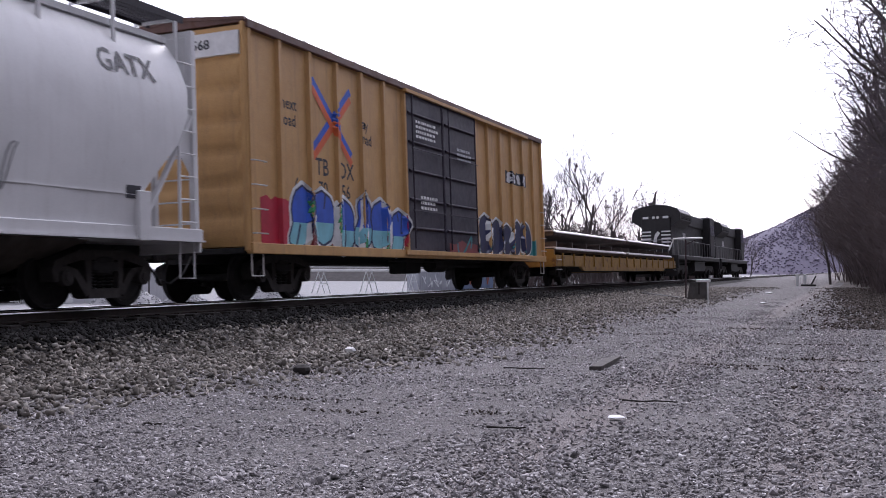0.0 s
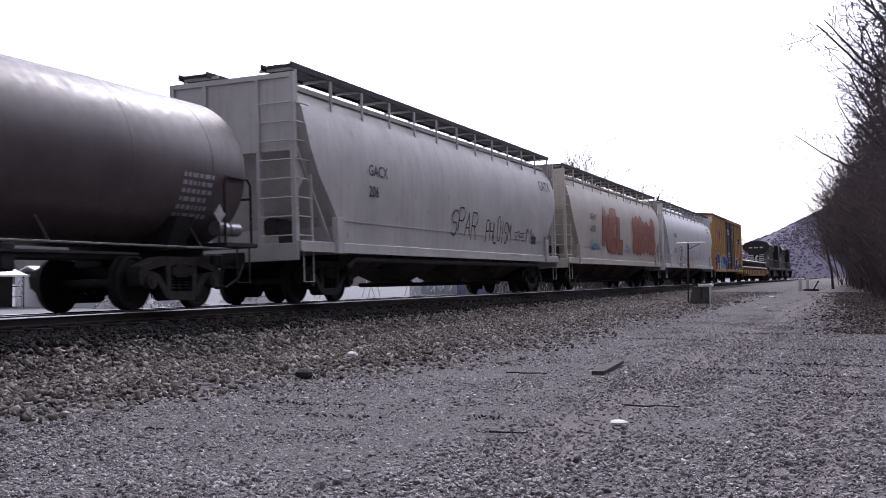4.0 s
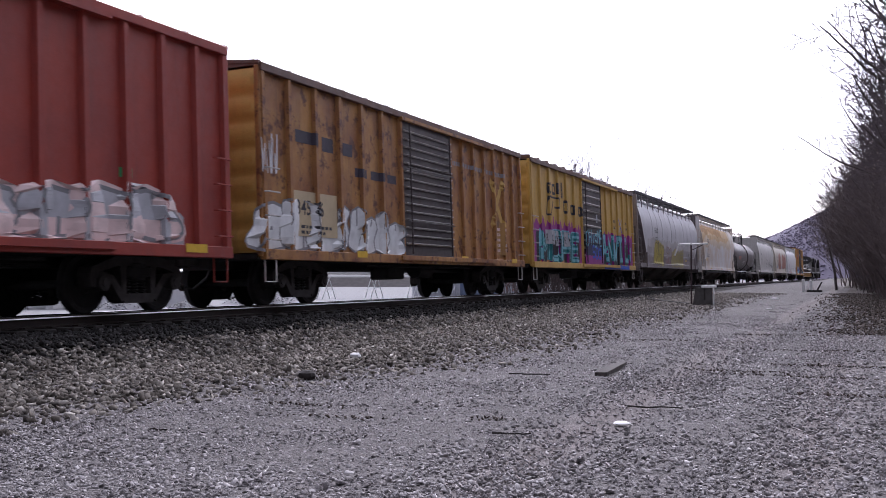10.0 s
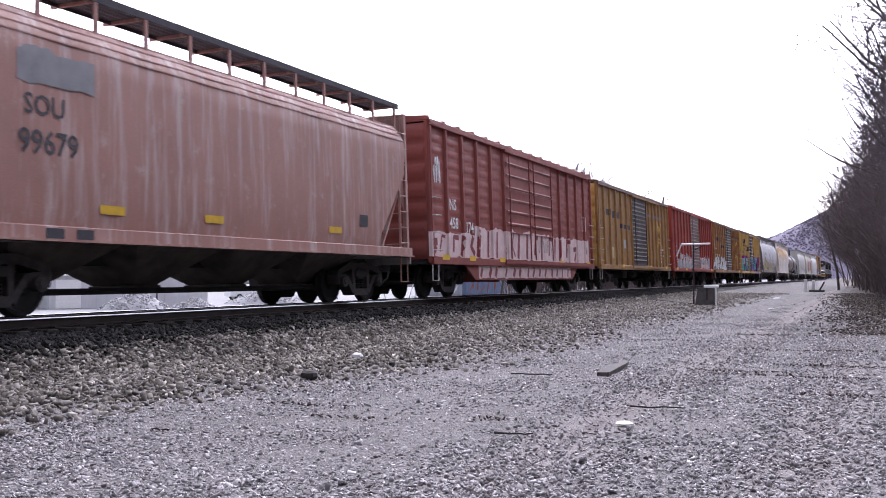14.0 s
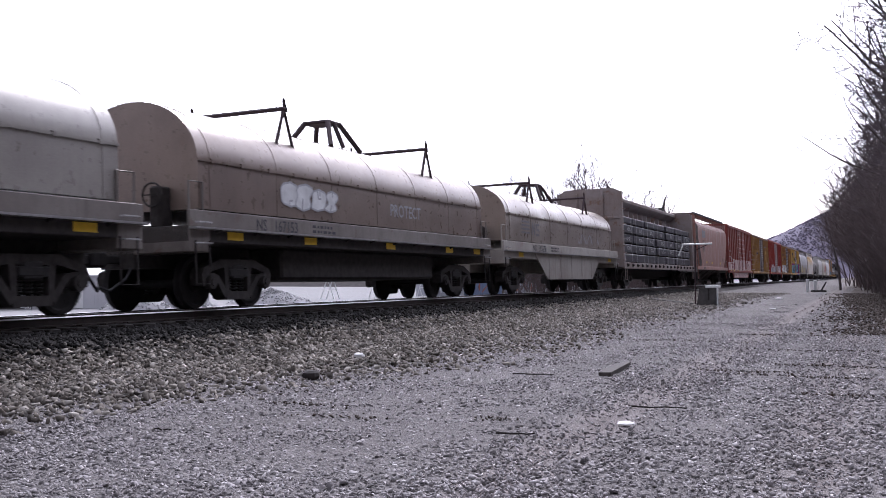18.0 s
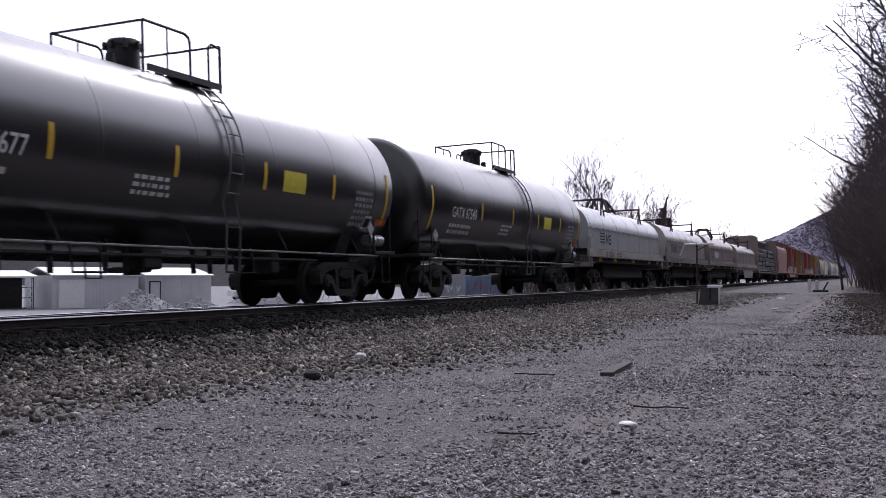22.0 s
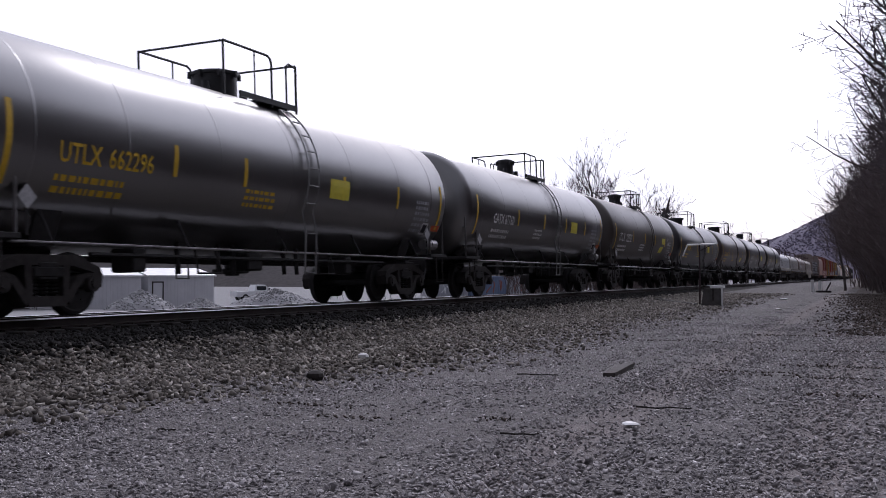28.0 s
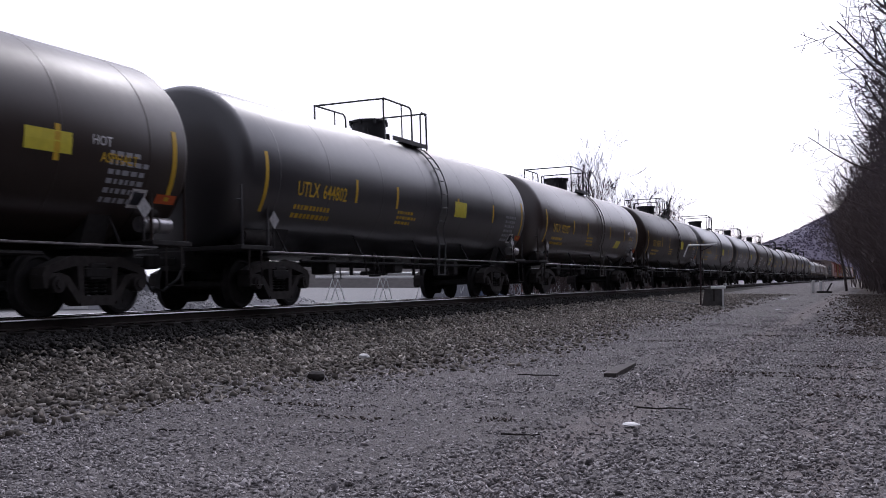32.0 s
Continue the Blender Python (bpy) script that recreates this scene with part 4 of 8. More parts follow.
    # ends: platform, posts, panel, ladders
    for k in (1, -1):
        ye = k * (hl - 0.80)
        y0, y1 = sorted((k * (hl - 0.75), k * (hl - 3.4)))
        part("end_platform", M().box(-1.5, 1.5, y0, y1, 1.02, 1.14, 0.01).box(-1.5, 1.5, min(ye, k * (hl - 0.72)), max(ye, k * (hl - 0.72)), 0.85, 1.2, 0.01), ends or skin, car)
        for sx in (1, -1):
            posts = M()
            posts.box(sx * 1.42 - 0.05, sx * 1.42 + 0.05, ye - 0.06, ye + 0.06, 1.1, top + 0.1)
            posts.box(sx * 0.62 - 0.04, sx * 0.62 + 0.04, ye - 0.05, ye + 0.05, 1.1, top + 0.05)
            posts.tube([(sx * 1.42, ye, 3.2), (sx * 1.42, ye - k * 1.5, 1.15)], 0.05, 4)
            posts.prism([(ye, 2.1), (ye, 2.9), (ye - k * 0.75, 2.9)], sx * 1.40 - 0.012, sx * 1.40 + 0.012, "x")
            part("end_frame", posts, trim_, car, "upright end frame with gusset")
        part("end_beam", M().box(-1.45, 1.45, ye - 0.05, ye + 0.05, top, top + 0.1), trim_, car)
        part("end_panel", M().box(-1.36, 1.36, ye - 0.03 - k * 0.03, ye + 0.03 - k * 0.03, 3.05, top, 0.01), trim_, car, "flat upper end panel")
        for i in range(8):
            z = 1.35 + i * 0.38
            part("grab_iron", M().tube([(1.5, ye - 0.03, z), (1.5, ye - k * 0.5, z)], 0.016, 5), trim_, car)
            part("end_rung", M().tube([(0.65, ye + k * 0.08, z), (1.4, ye + k * 0.08, z)], 0.016, 5), trim_, car)
        part("ladder_stile", M().tube([(1.5, ye - k * 0.52, 1.1), (1.5, ye - k * 0.52, 2.6)], 0.03, 5), trim_, car)
        stirrup(car, 1.5, k * (hl - 1.15), 0.42, 1.05, trim_)
        stirrup(car, -1.5, k * (hl - 1.15), 0.42, 1.05, trim_)
        bk = M().tube([(0.3, ye - k * 0.9, 1.6), (0.3, ye - k * 1.5, 1.6)], 0.2, 12).box(0.6, 0.9, min(ye - k * 0.7, ye - k * 1.0), max(ye - k * 0.7, ye - k * 1.0), 1.14, 1.7, 0.02)
        part("brake_cylinder", bk, GRIME_L, car)
        bogie(car, k * (hl - 2.75))
    # roof walkway: gratings on brackets either side of the hatches
    wl_ = hl - 0.9
    for s in (1, -1):
        pl = M().box(-0.055, 0.055, -wl_, wl_, top + 0.19, top + 0.22).mesh("walkway_plank", RUNBOARD)
        for j in range(5):
            part("walkway_plank", pl, None, car, "", (s * (0.72 + j * 0.135), 0, 0.08))
        eg = M().box(-0.015, 0.015, -wl_, wl_, top + 0.14, top + 0.26).mesh("walkway_edge", RUNBOARD)
        for x in (0.66, 1.34):
            part("walkway_edge", eg, None, car, "", (s * x, 0, 0.08))
        zz = 4.1 if not boxy else 4.05
        up = 0.08
        pm = M().box(s * 1.33 - 0.02, s * 1.33 + 0.02, -0.035, 0.035, zz - 0.05, top + 0.24 + up).box(min(s * 0.5, s * 1.33), max(s * 0.5, s * 1.33), -0.025, 0.025, top + 0.14 + up, top + 0.19 + up).mesh("walkway_bracket", trim_)
        nb = 13
        for j in range(nb):
            y = -wl_ + 0.2 + (2 * wl_ - 0.4) * j / (nb - 1)
            part("walkway_bracket", pm, None, car, "", (0, y, 0))
    hat = M().tube([(0, 0, top - 0.02), (0, 0, top + 0.14)], 0.3, 14).mesh("roof_hatch", skin)
    for i in range(10):
        part("roof_hatch", hat, None, car, "", (0, -wl_ * 0.85 + wl_ * 1.7 * i / 9, 0))

    def surf(y, z):
        if z < 1.24:
            return 1.562
        return float(np.interp(z, [p[1] for p in half], [p[0] for p in half])) * 1.006
    return car, surf, hl, yend


GALVW = plain("worn_white_plate", (0.42, 0.42, 0.43), 0.6, 0, 0.3, 14.0)


def tank_car(label, rear, front, skin, seed, R=1.60, zc=2.565, mark=None, number=None, txt=None, old=False, gap=0.62, crest=0.25, sag=0.0):
    """A tank car: shell with dished heads, saddles, running gear, manway platform, ladders and placards."""
    car, hl = new_car("tank_car", label, "tank car", rear, front, "freight train")
    rnd = random.Random(seed)
    L = hl - gap
    n = 64
    prof = [(-L, 0.02), (-L + 0.04, R * 0.45), (-L + 0.12, R * 0.74), (-L + 0.21, R * 0.91), (-L + 0.30, R * 0.975), (-L + 0.42, R)]
    prof += [(L * q, R) for q in (-0.6, -0.33, 0.0, 0.33, 0.6)]
    prof += [(-y, r) for y, r in prof[5::-1]]
    shell = M().loft([[(r * math.sin(a), y, zc - sag * (1 - abs(y) / L) + r * math.cos(a)) for a in (2 * math.pi * k / n for k in range(n))] for y, r in prof])
    part("tank_shell", shell, skin, car, "long round tank shell with dished heads")
    for q in (-0.92, -0.66, -0.33, 0.0, 0.33, 0.66, 0.92):
        y = q * (L - 0.7)
        m = M()
        m.loft([[((R + d) * math.sin(a), y + o, zc - sag * (1 - abs(y) / L) + (R + d) * math.cos(a)) for a in (2 * math.pi * k / n for k in range(n))] for o, d in ((-0.02, 0), (-0.012, 0.003), (0.012, 0.003), (0.02, 0))], caps=False)
        part("shell_seam", m, skin, car, "raised weld seam")

    def surf(y, z):
        c = max(-0.99, min(0.99, (z - zc + sag * (1 - abs(y) / L)) / R))
        a = math.asin(c)
        return (R * math.cos(a), y, z, math.cos(a), math.sin(a))
    # sill, walkway rail and body bolsters
    for k in (1, -1):
        part("stub_sill", M().box(-0.28, 0.28, min(k * (hl - 0.7), k * (hl - 3.6)), max(k * (hl - 0.7), k * (hl - 3.6)), 0.72, 1.08, 0.02), GRIME, car)
    for k in (1, -1):
        yb = k * (hl - 2.6)
        sad = M().loft([[(-1.25, yb - 0.25, zc - 0.9), (1.25, yb - 0.25, zc - 0.9), (1.0, yb - 0.25, 1.0), (-1.0, yb - 0.25, 1.0)],
                        [(-1.25, yb + 0.25, zc - 0.9), (1.25, yb + 0.25, zc - 0.9), (1.0, yb + 0.25, 1.0), (-1.0, yb + 0.25, 1.0)]])
        part("saddle", sad, GRIME, car, "welded tank saddle")
        y0, y1 = sorted((k * (hl - 0.72), k * (hl - 1.75)))
        part("end_platform", M().box(-1.48, 1.48, y0, y1, 1.05, 1.13, 0.01), GRIME, car, "end crossover platform")
        ra = M()
        for s in (1, -1):
            ra.tube([(s * 1.42, k * (hl - 1.7), 1.1), (s * 1.42, k * (hl - 1.7), 2.15), (s * 1.42, k * (hl - 1.62), 2.3), (s * 1.42, k * (hl - 0.95), 2.3), (s * 1.42, k * (hl - 0.85), 2.2), (s * 1.42, k * (hl - 0.85), 1.1)], 0.026, 6)
        ra.tube([(-1.42, k * (hl - 0.85), 1.95), (1.42, k * (hl - 0.85), 1.95)], 0.022, 5)
        part("end_rail", ra, skin if not old else GRIME, car, "bent pipe end handrail")
        part("air_reservoir", M().tube([(1.05, k * (hl - 2.2), 1.32), (1.05, k * (hl - 1.3), 1.32)], 0.17, 12) if k < 0 else M().tube([(1.28, hl - 1.82, 1.38), (1.28, hl - 1.5, 1.38)], 0.13, 14).tube([(1.28, hl - 1.45, 1.38), (1.28, hl - 1.13, 1.38)], 0.13, 14), GRIME_L if k < 0 else RAILBAR, car)
        stirrup(car, 1.46, k * (hl - 1.2), 0.42, 1.08, GRIME_L)
        dm = M()
        c, h = 1.62, 0.17
        yy = k * (hl - 1.9)
        zz = 1.62
        pp = put(surf, yy, zz, 0.03)
        dm.box(1.42, 1.435, yy - 0.02, yy + 0.02, 1.1, zz)
        part("placard_post", dm, GRIME, car)
        pl = M().prism([(yy - h, zz), (yy, zz - h), (yy + h, zz), (yy, zz + h)], 1.436, 1.45, "x")
        part("diamond_placard", pl, GALVW, car, "white diamond hazard placard")
        bogie(car, k * (hl - 2.6))
    for s in (1, -1):
        x = s * 1.46
        m = M().box(min(x, x - s * 0.1), max(x, x - s * 0.1), -hl + 1.6, hl - 1.6, 1.00, 1.035, 0.008)
        part("side_rail", m, RAILBAR, car, "bright worn side handrail")
        if s > 0:
            b = M().tube([(x - s * 0.05, 0, 1.0), (s * 1.15, 0, zc - 1.05)], 0.02, 5).mesh("rail_bracket", GRIME)
            for i in range(5):
                part("rail_bracket", b, None, car, "", (0, -hl + 2.4 + (2 * hl - 4.8) * i / 4, 0))
    # under-tank pipes and outlet
    u = M().tube([(0, 0.2, zc - R), (0, 0.2, 0.62)], 0.15, 12).box(-0.28, 0.28, -0.1, 0.4, 0.66, 0.76, 0.02)
    part("bottom_outlet", u, GRIME, car, "bottom outlet valve")
    for y in (-2.6, -1.4, -0.9, 0.9, 1.4, 2.3):
        part("steam_pipe", M().tube([(0.75, y, zc - R + 0.2), (0.78, y, 0.62)], 0.045, 6), GRIME, car)
    part("brake_pipe", M().tube([(1.0, -hl + 3.6, 0.90), (1.0, hl - 3.6, 0.90)], 0.035, 6).tube([(0.35, -hl + 3.4, 0.86), (0.35, hl - 3.4, 0.86)], 0.05, 6), GRIME, car, "brake pipes under the tank")
    for y, w, h in ((-3.9, 0.35, 0.30), (-0.5, 0.5, 0.26), (3.3, 0.3, 0.32)):
        part("valve_box", M().box(0.55, 1.0, y - w / 2, y + w / 2, 0.94 - h, 1.02, 0.03), GRIME, car, "grimy valve box under the belly")
    for y in (-2.2, 2.0):
        part("hanger", M().tube([(1.05, y - 0.3, 1.1), (1.15, y - 0.35, 0.62), (1.15, y + 0.35, 0.62), (1.05, y + 0.3, 1.1)], 0.022, 5), GRIME, car)
    # manway platform and railings
    t = zc + R - sag
    for s in (1, -1):
        x0, x1 = sorted((s * 0.42, s * 0.97))
        part("platform", M().box(x0, x1, 0.15, 1.38, t - 0.16, t - 0.11, 0.006).box(min(s * 0.94, s * 0.98), max(s * 0.94, s * 0.98), -0.75, 1.38, t - 0.2, t - 0.09), BLACK, car, "narrow steel step beside the manway", (0, crest, 0))
    if txt is WHITE and not old:
        mr, mh, lid = 0.29, 0.40, ((1.04, 0.40), (1.04, 0.45), (0.9, 0.52), (0.4, 0.55))
    else:
        mr, mh, lid = 0.45, 0.36, ((1.06, 0.37), (1.06, 0.42), (1.0, 0.44), (0.2, 0.46))
    man = M().loft([[(mr * q * math.cos(a), -0.15 + mr * q * math.sin(a), t + z) for a in (2 * math.pi * k / 20 for k in range(20))] for q, z in ((0.98, -0.08), (0.98, mh)) + lid])
    for k in range(8):
        a = 2 * math.pi * k / 8
        bx, by = mr * 1.08 * math.cos(a), -0.15 + mr * 1.08 * math.sin(a)
        man.box(bx - 0.03, bx + 0.03, by - 0.03, by + 0.03, t + mh - 0.06, t + mh + 0.07)
    for vx, vy, vr, vh in ((0.1, 0.7, 0.1, 0.2), (-0.25, 0.8, 0.08, 0.18), (0.2, -0.75, 0.09, 0.16)):
        part("valve", M().tube([(vx, vy, t - 0.06), (vx, vy, t + vh)], vr, 10, vr * 0.8), BLACK, car, "", (0, crest, 0))
    part("manway", man, BLACK, car, "round manway dome", (0, crest, 0))
    zt, tb = t + (0.62 if txt is WHITE else 0.76), t - 0.25
    ya, yb, yc = (-0.85, 0.45, 1.0) if txt is WHITE else {0: (-1.25, 0.42, 0.98), 1: (-1.2, 0.35, 1.0), 2: (-1.3, 0.5, 1.0)}[seed % 3]
    for s in (1, -1):
        x = s * 0.95
        r = M().tube([(x, ya, tb), (x, ya, zt)], 0.026, 6)
        r.tube([(x, ya, zt), (x, yb - 0.14, zt), (x, yb - 0.04, zt - 0.05), (x, yb, zt - 0.15), (x, yb, tb)], 0.026, 6)
        r.tube([(x, -0.2, tb), (x, -0.2, zt)], 0.02, 5)
        part("guard_rail", r, BLACK, car, "black bent pipe guard rail", (0, crest, 0))
        r = M().tube([(x, 1.36, tb), (x, 1.36, zt - 0.02)], 0.03, 6)
        r.tube([(x, 1.36, zt - 0.06), (x, yc + 0.1, zt - 0.02), (x, yc + 0.02, zt - 0.07), (x, yc, zt - 0.16), (x, yc, tb)], 0.024, 6)
        part("guard_rail", r, BLACK, car, "black bent pipe guard rail", (0, crest, 0))
    for yy in (ya, 1.36):
        part("cross_rail", M().tube([(-0.95, yy, zt - 0.01), (0.95, yy, zt - 0.01)], 0.024, 5), BLACK, car, "", (0, crest, 0))
    for s in (1, -1):
        arc = [(s * (R + 0.07) * math.sin(a), 0.0, zc - sag + (R + 0.07) * math.cos(a)) for a in (radians(38 + i * 6) for i in range(14))]
        line = lambda dy: [(x, dy, z) for x, y, z in arc] + [(s * 1.56, dy, 1.4), (s * 1.52, dy, 0.6)]
        side = part("side_ladder", M().tube(line(0.55), 0.022, 5), skin, car, "curved ladder up the tank side", (0, crest, 0))
        part("stile", M().tube(line(0.97), 0.022, 5), skin, side)
        for q in [arc[i] for i in range(0, 14, 2)] + [(s * 1.56, 0, 1.4), (s * 1.54, 0, 1.0), (s * 1.52, 0, 0.62)]:
            part("rung", M().tube([(q[0], 0.55, q[2]), (q[0], 0.97, q[2])], 0.018, 5), skin, side)
    # yellow conspicuity stripes and placards on the side
    if not old:
        for q in (-0.97, -0.47 if txt is WHITE else -0.5, -0.09 if txt is WHITE else -0.23, 0.27, 0.63, 0.975):
            y = q * (L - 0.55)
            z0 = zc - 0.42 if abs(q) < 0.9 else zc - 0.8
            patch(car, y, y + 0.11, z0, z0 + (0.5 if abs(q) < 0.9 else 1.1), surf, YELLOW, "reflector_strip", "yellow reflective strip")
    if mark:
        letters(mark, 0.52, -L + 1.3, zc - 0.02, surf, txt, car, "reporting_mark", "stencilled reporting mark")
    if number:
        letters(number, 0.52, -L + 3.15, zc - 0.02, surf, txt, car, "car_number", "stencilled car number")
    if mark:
        text_bars(car, -L + 1.3, zc - 0.75, 2.3, 0.5, 2, surf, txt, seed)
    text_bars(car, 0.0 - 1.6, zc - 0.75, 1.0, 0.35, 3, surf, txt or WHITE, seed + 1)
    text_bars(car, L - 2.2, zc - 0.9, 0.9, 0.8, 6, surf, SPRAY["steel"], seed + 2)
    return car, surf, L


def coil_car(label, rear, front, hood_mat, sill_mat, seed, trough=False, frame_kind="a", band=None):
    """A coil steel car: cradle with side sills and a rounded lift-off hood with brackets."""
    car, hl = new_car("coil_car", label, "coil car", rear, front, "freight train")
    L, W = hl - 0.6, 1.47
    dk = M().box(-W, W, -L, L, 1.12, 1.40, 0.015).box(-0.35, 0.35, -L, L, 0.72, 1.12)
    if not trough:
        dk.box(-1.1, 1.1, -L * 0.52, L * 0.52, 0.50, 1.12, 0.05)
    part("underframe", dk, sill_mat if trough else GRIME_L, car, "dirty cradle underframe")
    for s in (1, -1):
        x0, x1 = sorted((s * (W - 0.04), s * (W + 0.03)))
        part("side_sill", M().box(x0, x1, -L, L, 1.36, 1.66, 0.012), sill_mat, car, "pale side sill")
        if trough:
            pts = [(-L * 0.60, 1.38), (-L * 0.40, 0.45), (L * 0.40, 0.45), (L * 0.60, 1.38)]
            part("deep_side_plate", M().prism(pts, s * W - 0.02, s * W + 0.02, "x"), sill_mat, car, "deep tapered side plate")
            st = M()
            for i in range(5):
                y = -L * 0.38 + L * 0.76 * i / 4
                st.box(min(s * W, s * (W + 0.035)), max(s * W, s * (W + 0.035)), y - 0.02, y + 0.02, 0.46, 1.36)
            part("stiffener", st, sill_mat, car)
        else:
            br = M()
            for i in range(12):
                y = -L + 0.8 + (2 * L - 1.6) * i / 11
                br.prism([(s * (W - 0.3), 1.12), (s * (W + 0.12), 1.34), (s * (W - 0.3), 1.34)], y - 0.03, y + 0.03, "y")
            part("side_bracket", br, GRIME_L, car, "row of walkway brackets")
        wk = M().box(min(s * W, s * (W + 0.14)), max(s * W, s * (W + 0.14)), -L, L, 1.335, 1.37)
        part("side_rail", wk, RAILBAR, car, "worn bright walkway edge")
    # hood
    H, sp, top = L - (0.62 if trough else 0.42), 2.54, (3.50 if trough else 3.64)
    hw = 1.37
    sec = [(hw, 1.70), (hw, 2.1), (hw, sp)] + [(hw * math.cos(a), sp + (top - sp) * math.sin(a)) for a in (radians(9 * i) for i in range(1, 20))] + [(-hw, sp), (-hw, 2.1), (-hw, 1.70)]
    rnd = random.Random(seed)
    nr = 24
    rings = []
    for i in range(nr + 1):
        y = -H + 2 * H * i / nr
        dent = 0.0 if not trough else 0.10 * max(0, noise.noise((y * 0.9, seed, 2)))
        rings.append([(x * (1 - dent * (1 if z > sp else 0.4)), y, z - dent * 1.2 * max(0, z - sp)) for x, z in sec])
    hood = part("hood", M().loft(rings), hood_mat, car, "rounded lift-off steel hood")
    sm = M()
    for i in range(7):
        y = -H + 0.35 + (2 * H - 0.7) * i / 6
        sm.tube([(x * 1.001, y, z + 0.001) for x, z in sec], 0.008, 4)
    sm.box(hw, hw + 0.03, -H, H, sp - 0.02, sp + 0.02).box(-hw - 0.03, -hw, -H, H, sp - 0.02, sp + 0.02)
    for i in range(15):
        y = -H + 0.4 + (2 * H - 0.8) * i / 14
        sm.box(hw, hw + 0.045, y - 0.05, y + 0.05, sp - 0.035, sp + 0.04)
    part("hood_seam", sm, hood_mat, hood, "riveted hood seams")
    for k in (1, -1):
        bars = M()
        y = k * H * 0.52
        zt = top + 0.28
        bars.tube([(-1.15, y, zt), (1.15, y, zt)], 0.045, 6)
        for s in (1, -1):
            bars.tube([(s * 1.1, y - 0.35, sp + 0.55), (s * 1.1, y, zt), (s * 1.1, y + 0.35, sp + 0.55)], 0.04, 6)
            bars.tube([(s * 1.1, y, zt), (s * 1.1, y, zt + 0.2), (s * 1.1, y + 0.12, zt - 0.05)], 0.03, 5)
        part("lift_bracket", bars, RUSTBAR, car, "dark pipe lifting brackets")
    c = M()
    if frame_kind == "a":
        c.box(-0.35, 0.35, -0.32, 0.32, top + 0.52, top + 0.60, 0.02)
        for sx in (1, -1):
            for sy in (1, -1):
                c.tube([(sx * 0.3, sy * 0.28, top + 0.56), (sx * 0.62, sy * 0.75, top - 0.1)], 0.065, 6)
        c.tube([(0.3, 0, top + 0.56), (0.55, 0, top - 0.05)], 0.06, 6)
    else:
        for sx in (0.3, -0.3):
            for y in (-0.3, 0.3):
                c.tube([(sx, y - 0.2, top - 0.05), (sx, y - 0.2, top + 0.4), (sx, y - 0.1, top + 0.55), (sx, y + 0.1, top + 0.55), (sx, y + 0.2, top + 0.4), (sx, y + 0.2, top - 0.05)], 0.045, 6)
    c.box(-0.07, 0.07, -H * 0.5, H * 0.5, top - 0.01, top + 0.06)
    part("hood_lift_frame", c, RUSTBAR, car, "dark steel lifting frame on the hood crown")
    for k in (1, -1):
        y0, y1 = sorted((k * L, k * (L - 0.6)))
        part("end_sill", M().box(-1.48, 1.48, y0, y1, 0.95, 1.40, 0.02), sill_mat, car)
        for sx in (1, -1):
            er = M().tube([(sx * 1.4, k * (L - 0.1), 1.35), (sx * 1.4, k * (L - 0.1), 2.15), (sx * 1.4, k * (L - 0.5), 2.15), (sx * 1.4, k * (L - 0.5), 1.35)], 0.024, 5)
            part("end_handrail", er, sill_mat, car)
        part("brake_wheel", M().tube([(0.7 + 0.2 * math.cos(a), k * (L - 0.06), 1.95 + 0.2 * math.sin(a)) for a in (2 * math.pi * j / 16 for j in range(17))], 0.018, 5).tube([(0.5, k * (L - 0.06), 1.95), (0.9, k * (L - 0.06), 1.95)], 0.015, 4).box(0.6, 0.8, min(k * (L - 0.1), k * (L - 0.5)), max(k * (L - 0.1), k * (L - 0.5)), 1.4, 2.1, 0.03), GRIME_L, car) if k < 0 else None
        stirrup(car, W + 0.02, k * (L - 0.35), 0.42, 1.15, GRIME_L)
        ladder(car, W + 0.02, k * (L - 0.35), 1.0, 1.7, 0.4, 2, RAILBAR)
        bogie(car, k * (hl - 2.55))

    def surf(y, z):
        if z < 1.69:
            return W + 0.03
        if z < sp:
            return hw
        return hw * math.sqrt(max(0.02, 1 - ((z - sp) / (top - sp)) ** 2))
    return car, surf, H


RUNBOARD = plain("dark_grating", (0.05, 0.045, 0.055), 0.7, 0.3)
RAILBAR = plain("worn_bare_steel", (0.42, 0.41, 0.42), 0.35, 0.7, 0.25)
RUSTBAR = plain("rusty_dark_pipe", (0.055, 0.035, 0.04), 0.7, 0.2)


# ---- train: the vehicles, from the head end ----
GAP = [36.75, 15.85, -5.45, -26.40, -46.85, -66.20, -86.65, -107.40, -125.06, -142.06, -159.55, -177.16, -195.29, -211.71, -233.16,
       -249.95, -265.97, -282.25, -299.25, -316.28, -333.43, -350.63, -368.42, -384.80, -401.84, -419.17, -436.96, -454.11, -471.86, -489.3]


def place(k):
    """Rear and front coupling points of vehicle k at 0 s."""
    return GAP[k - 1], GAP[k - 2]


# locomotives
LOCO = paint("loco_black", (0.010, 0.009, 0.011), (0.018, 0.016, 0.018), 0.1, streak=0.15, dirt=(0.05, 0.045, 0.045), rough=0.5)
GLASSY = plain("dark_glass", (0.02, 0.025, 0.03), 0.08, 0.0, 0.1)


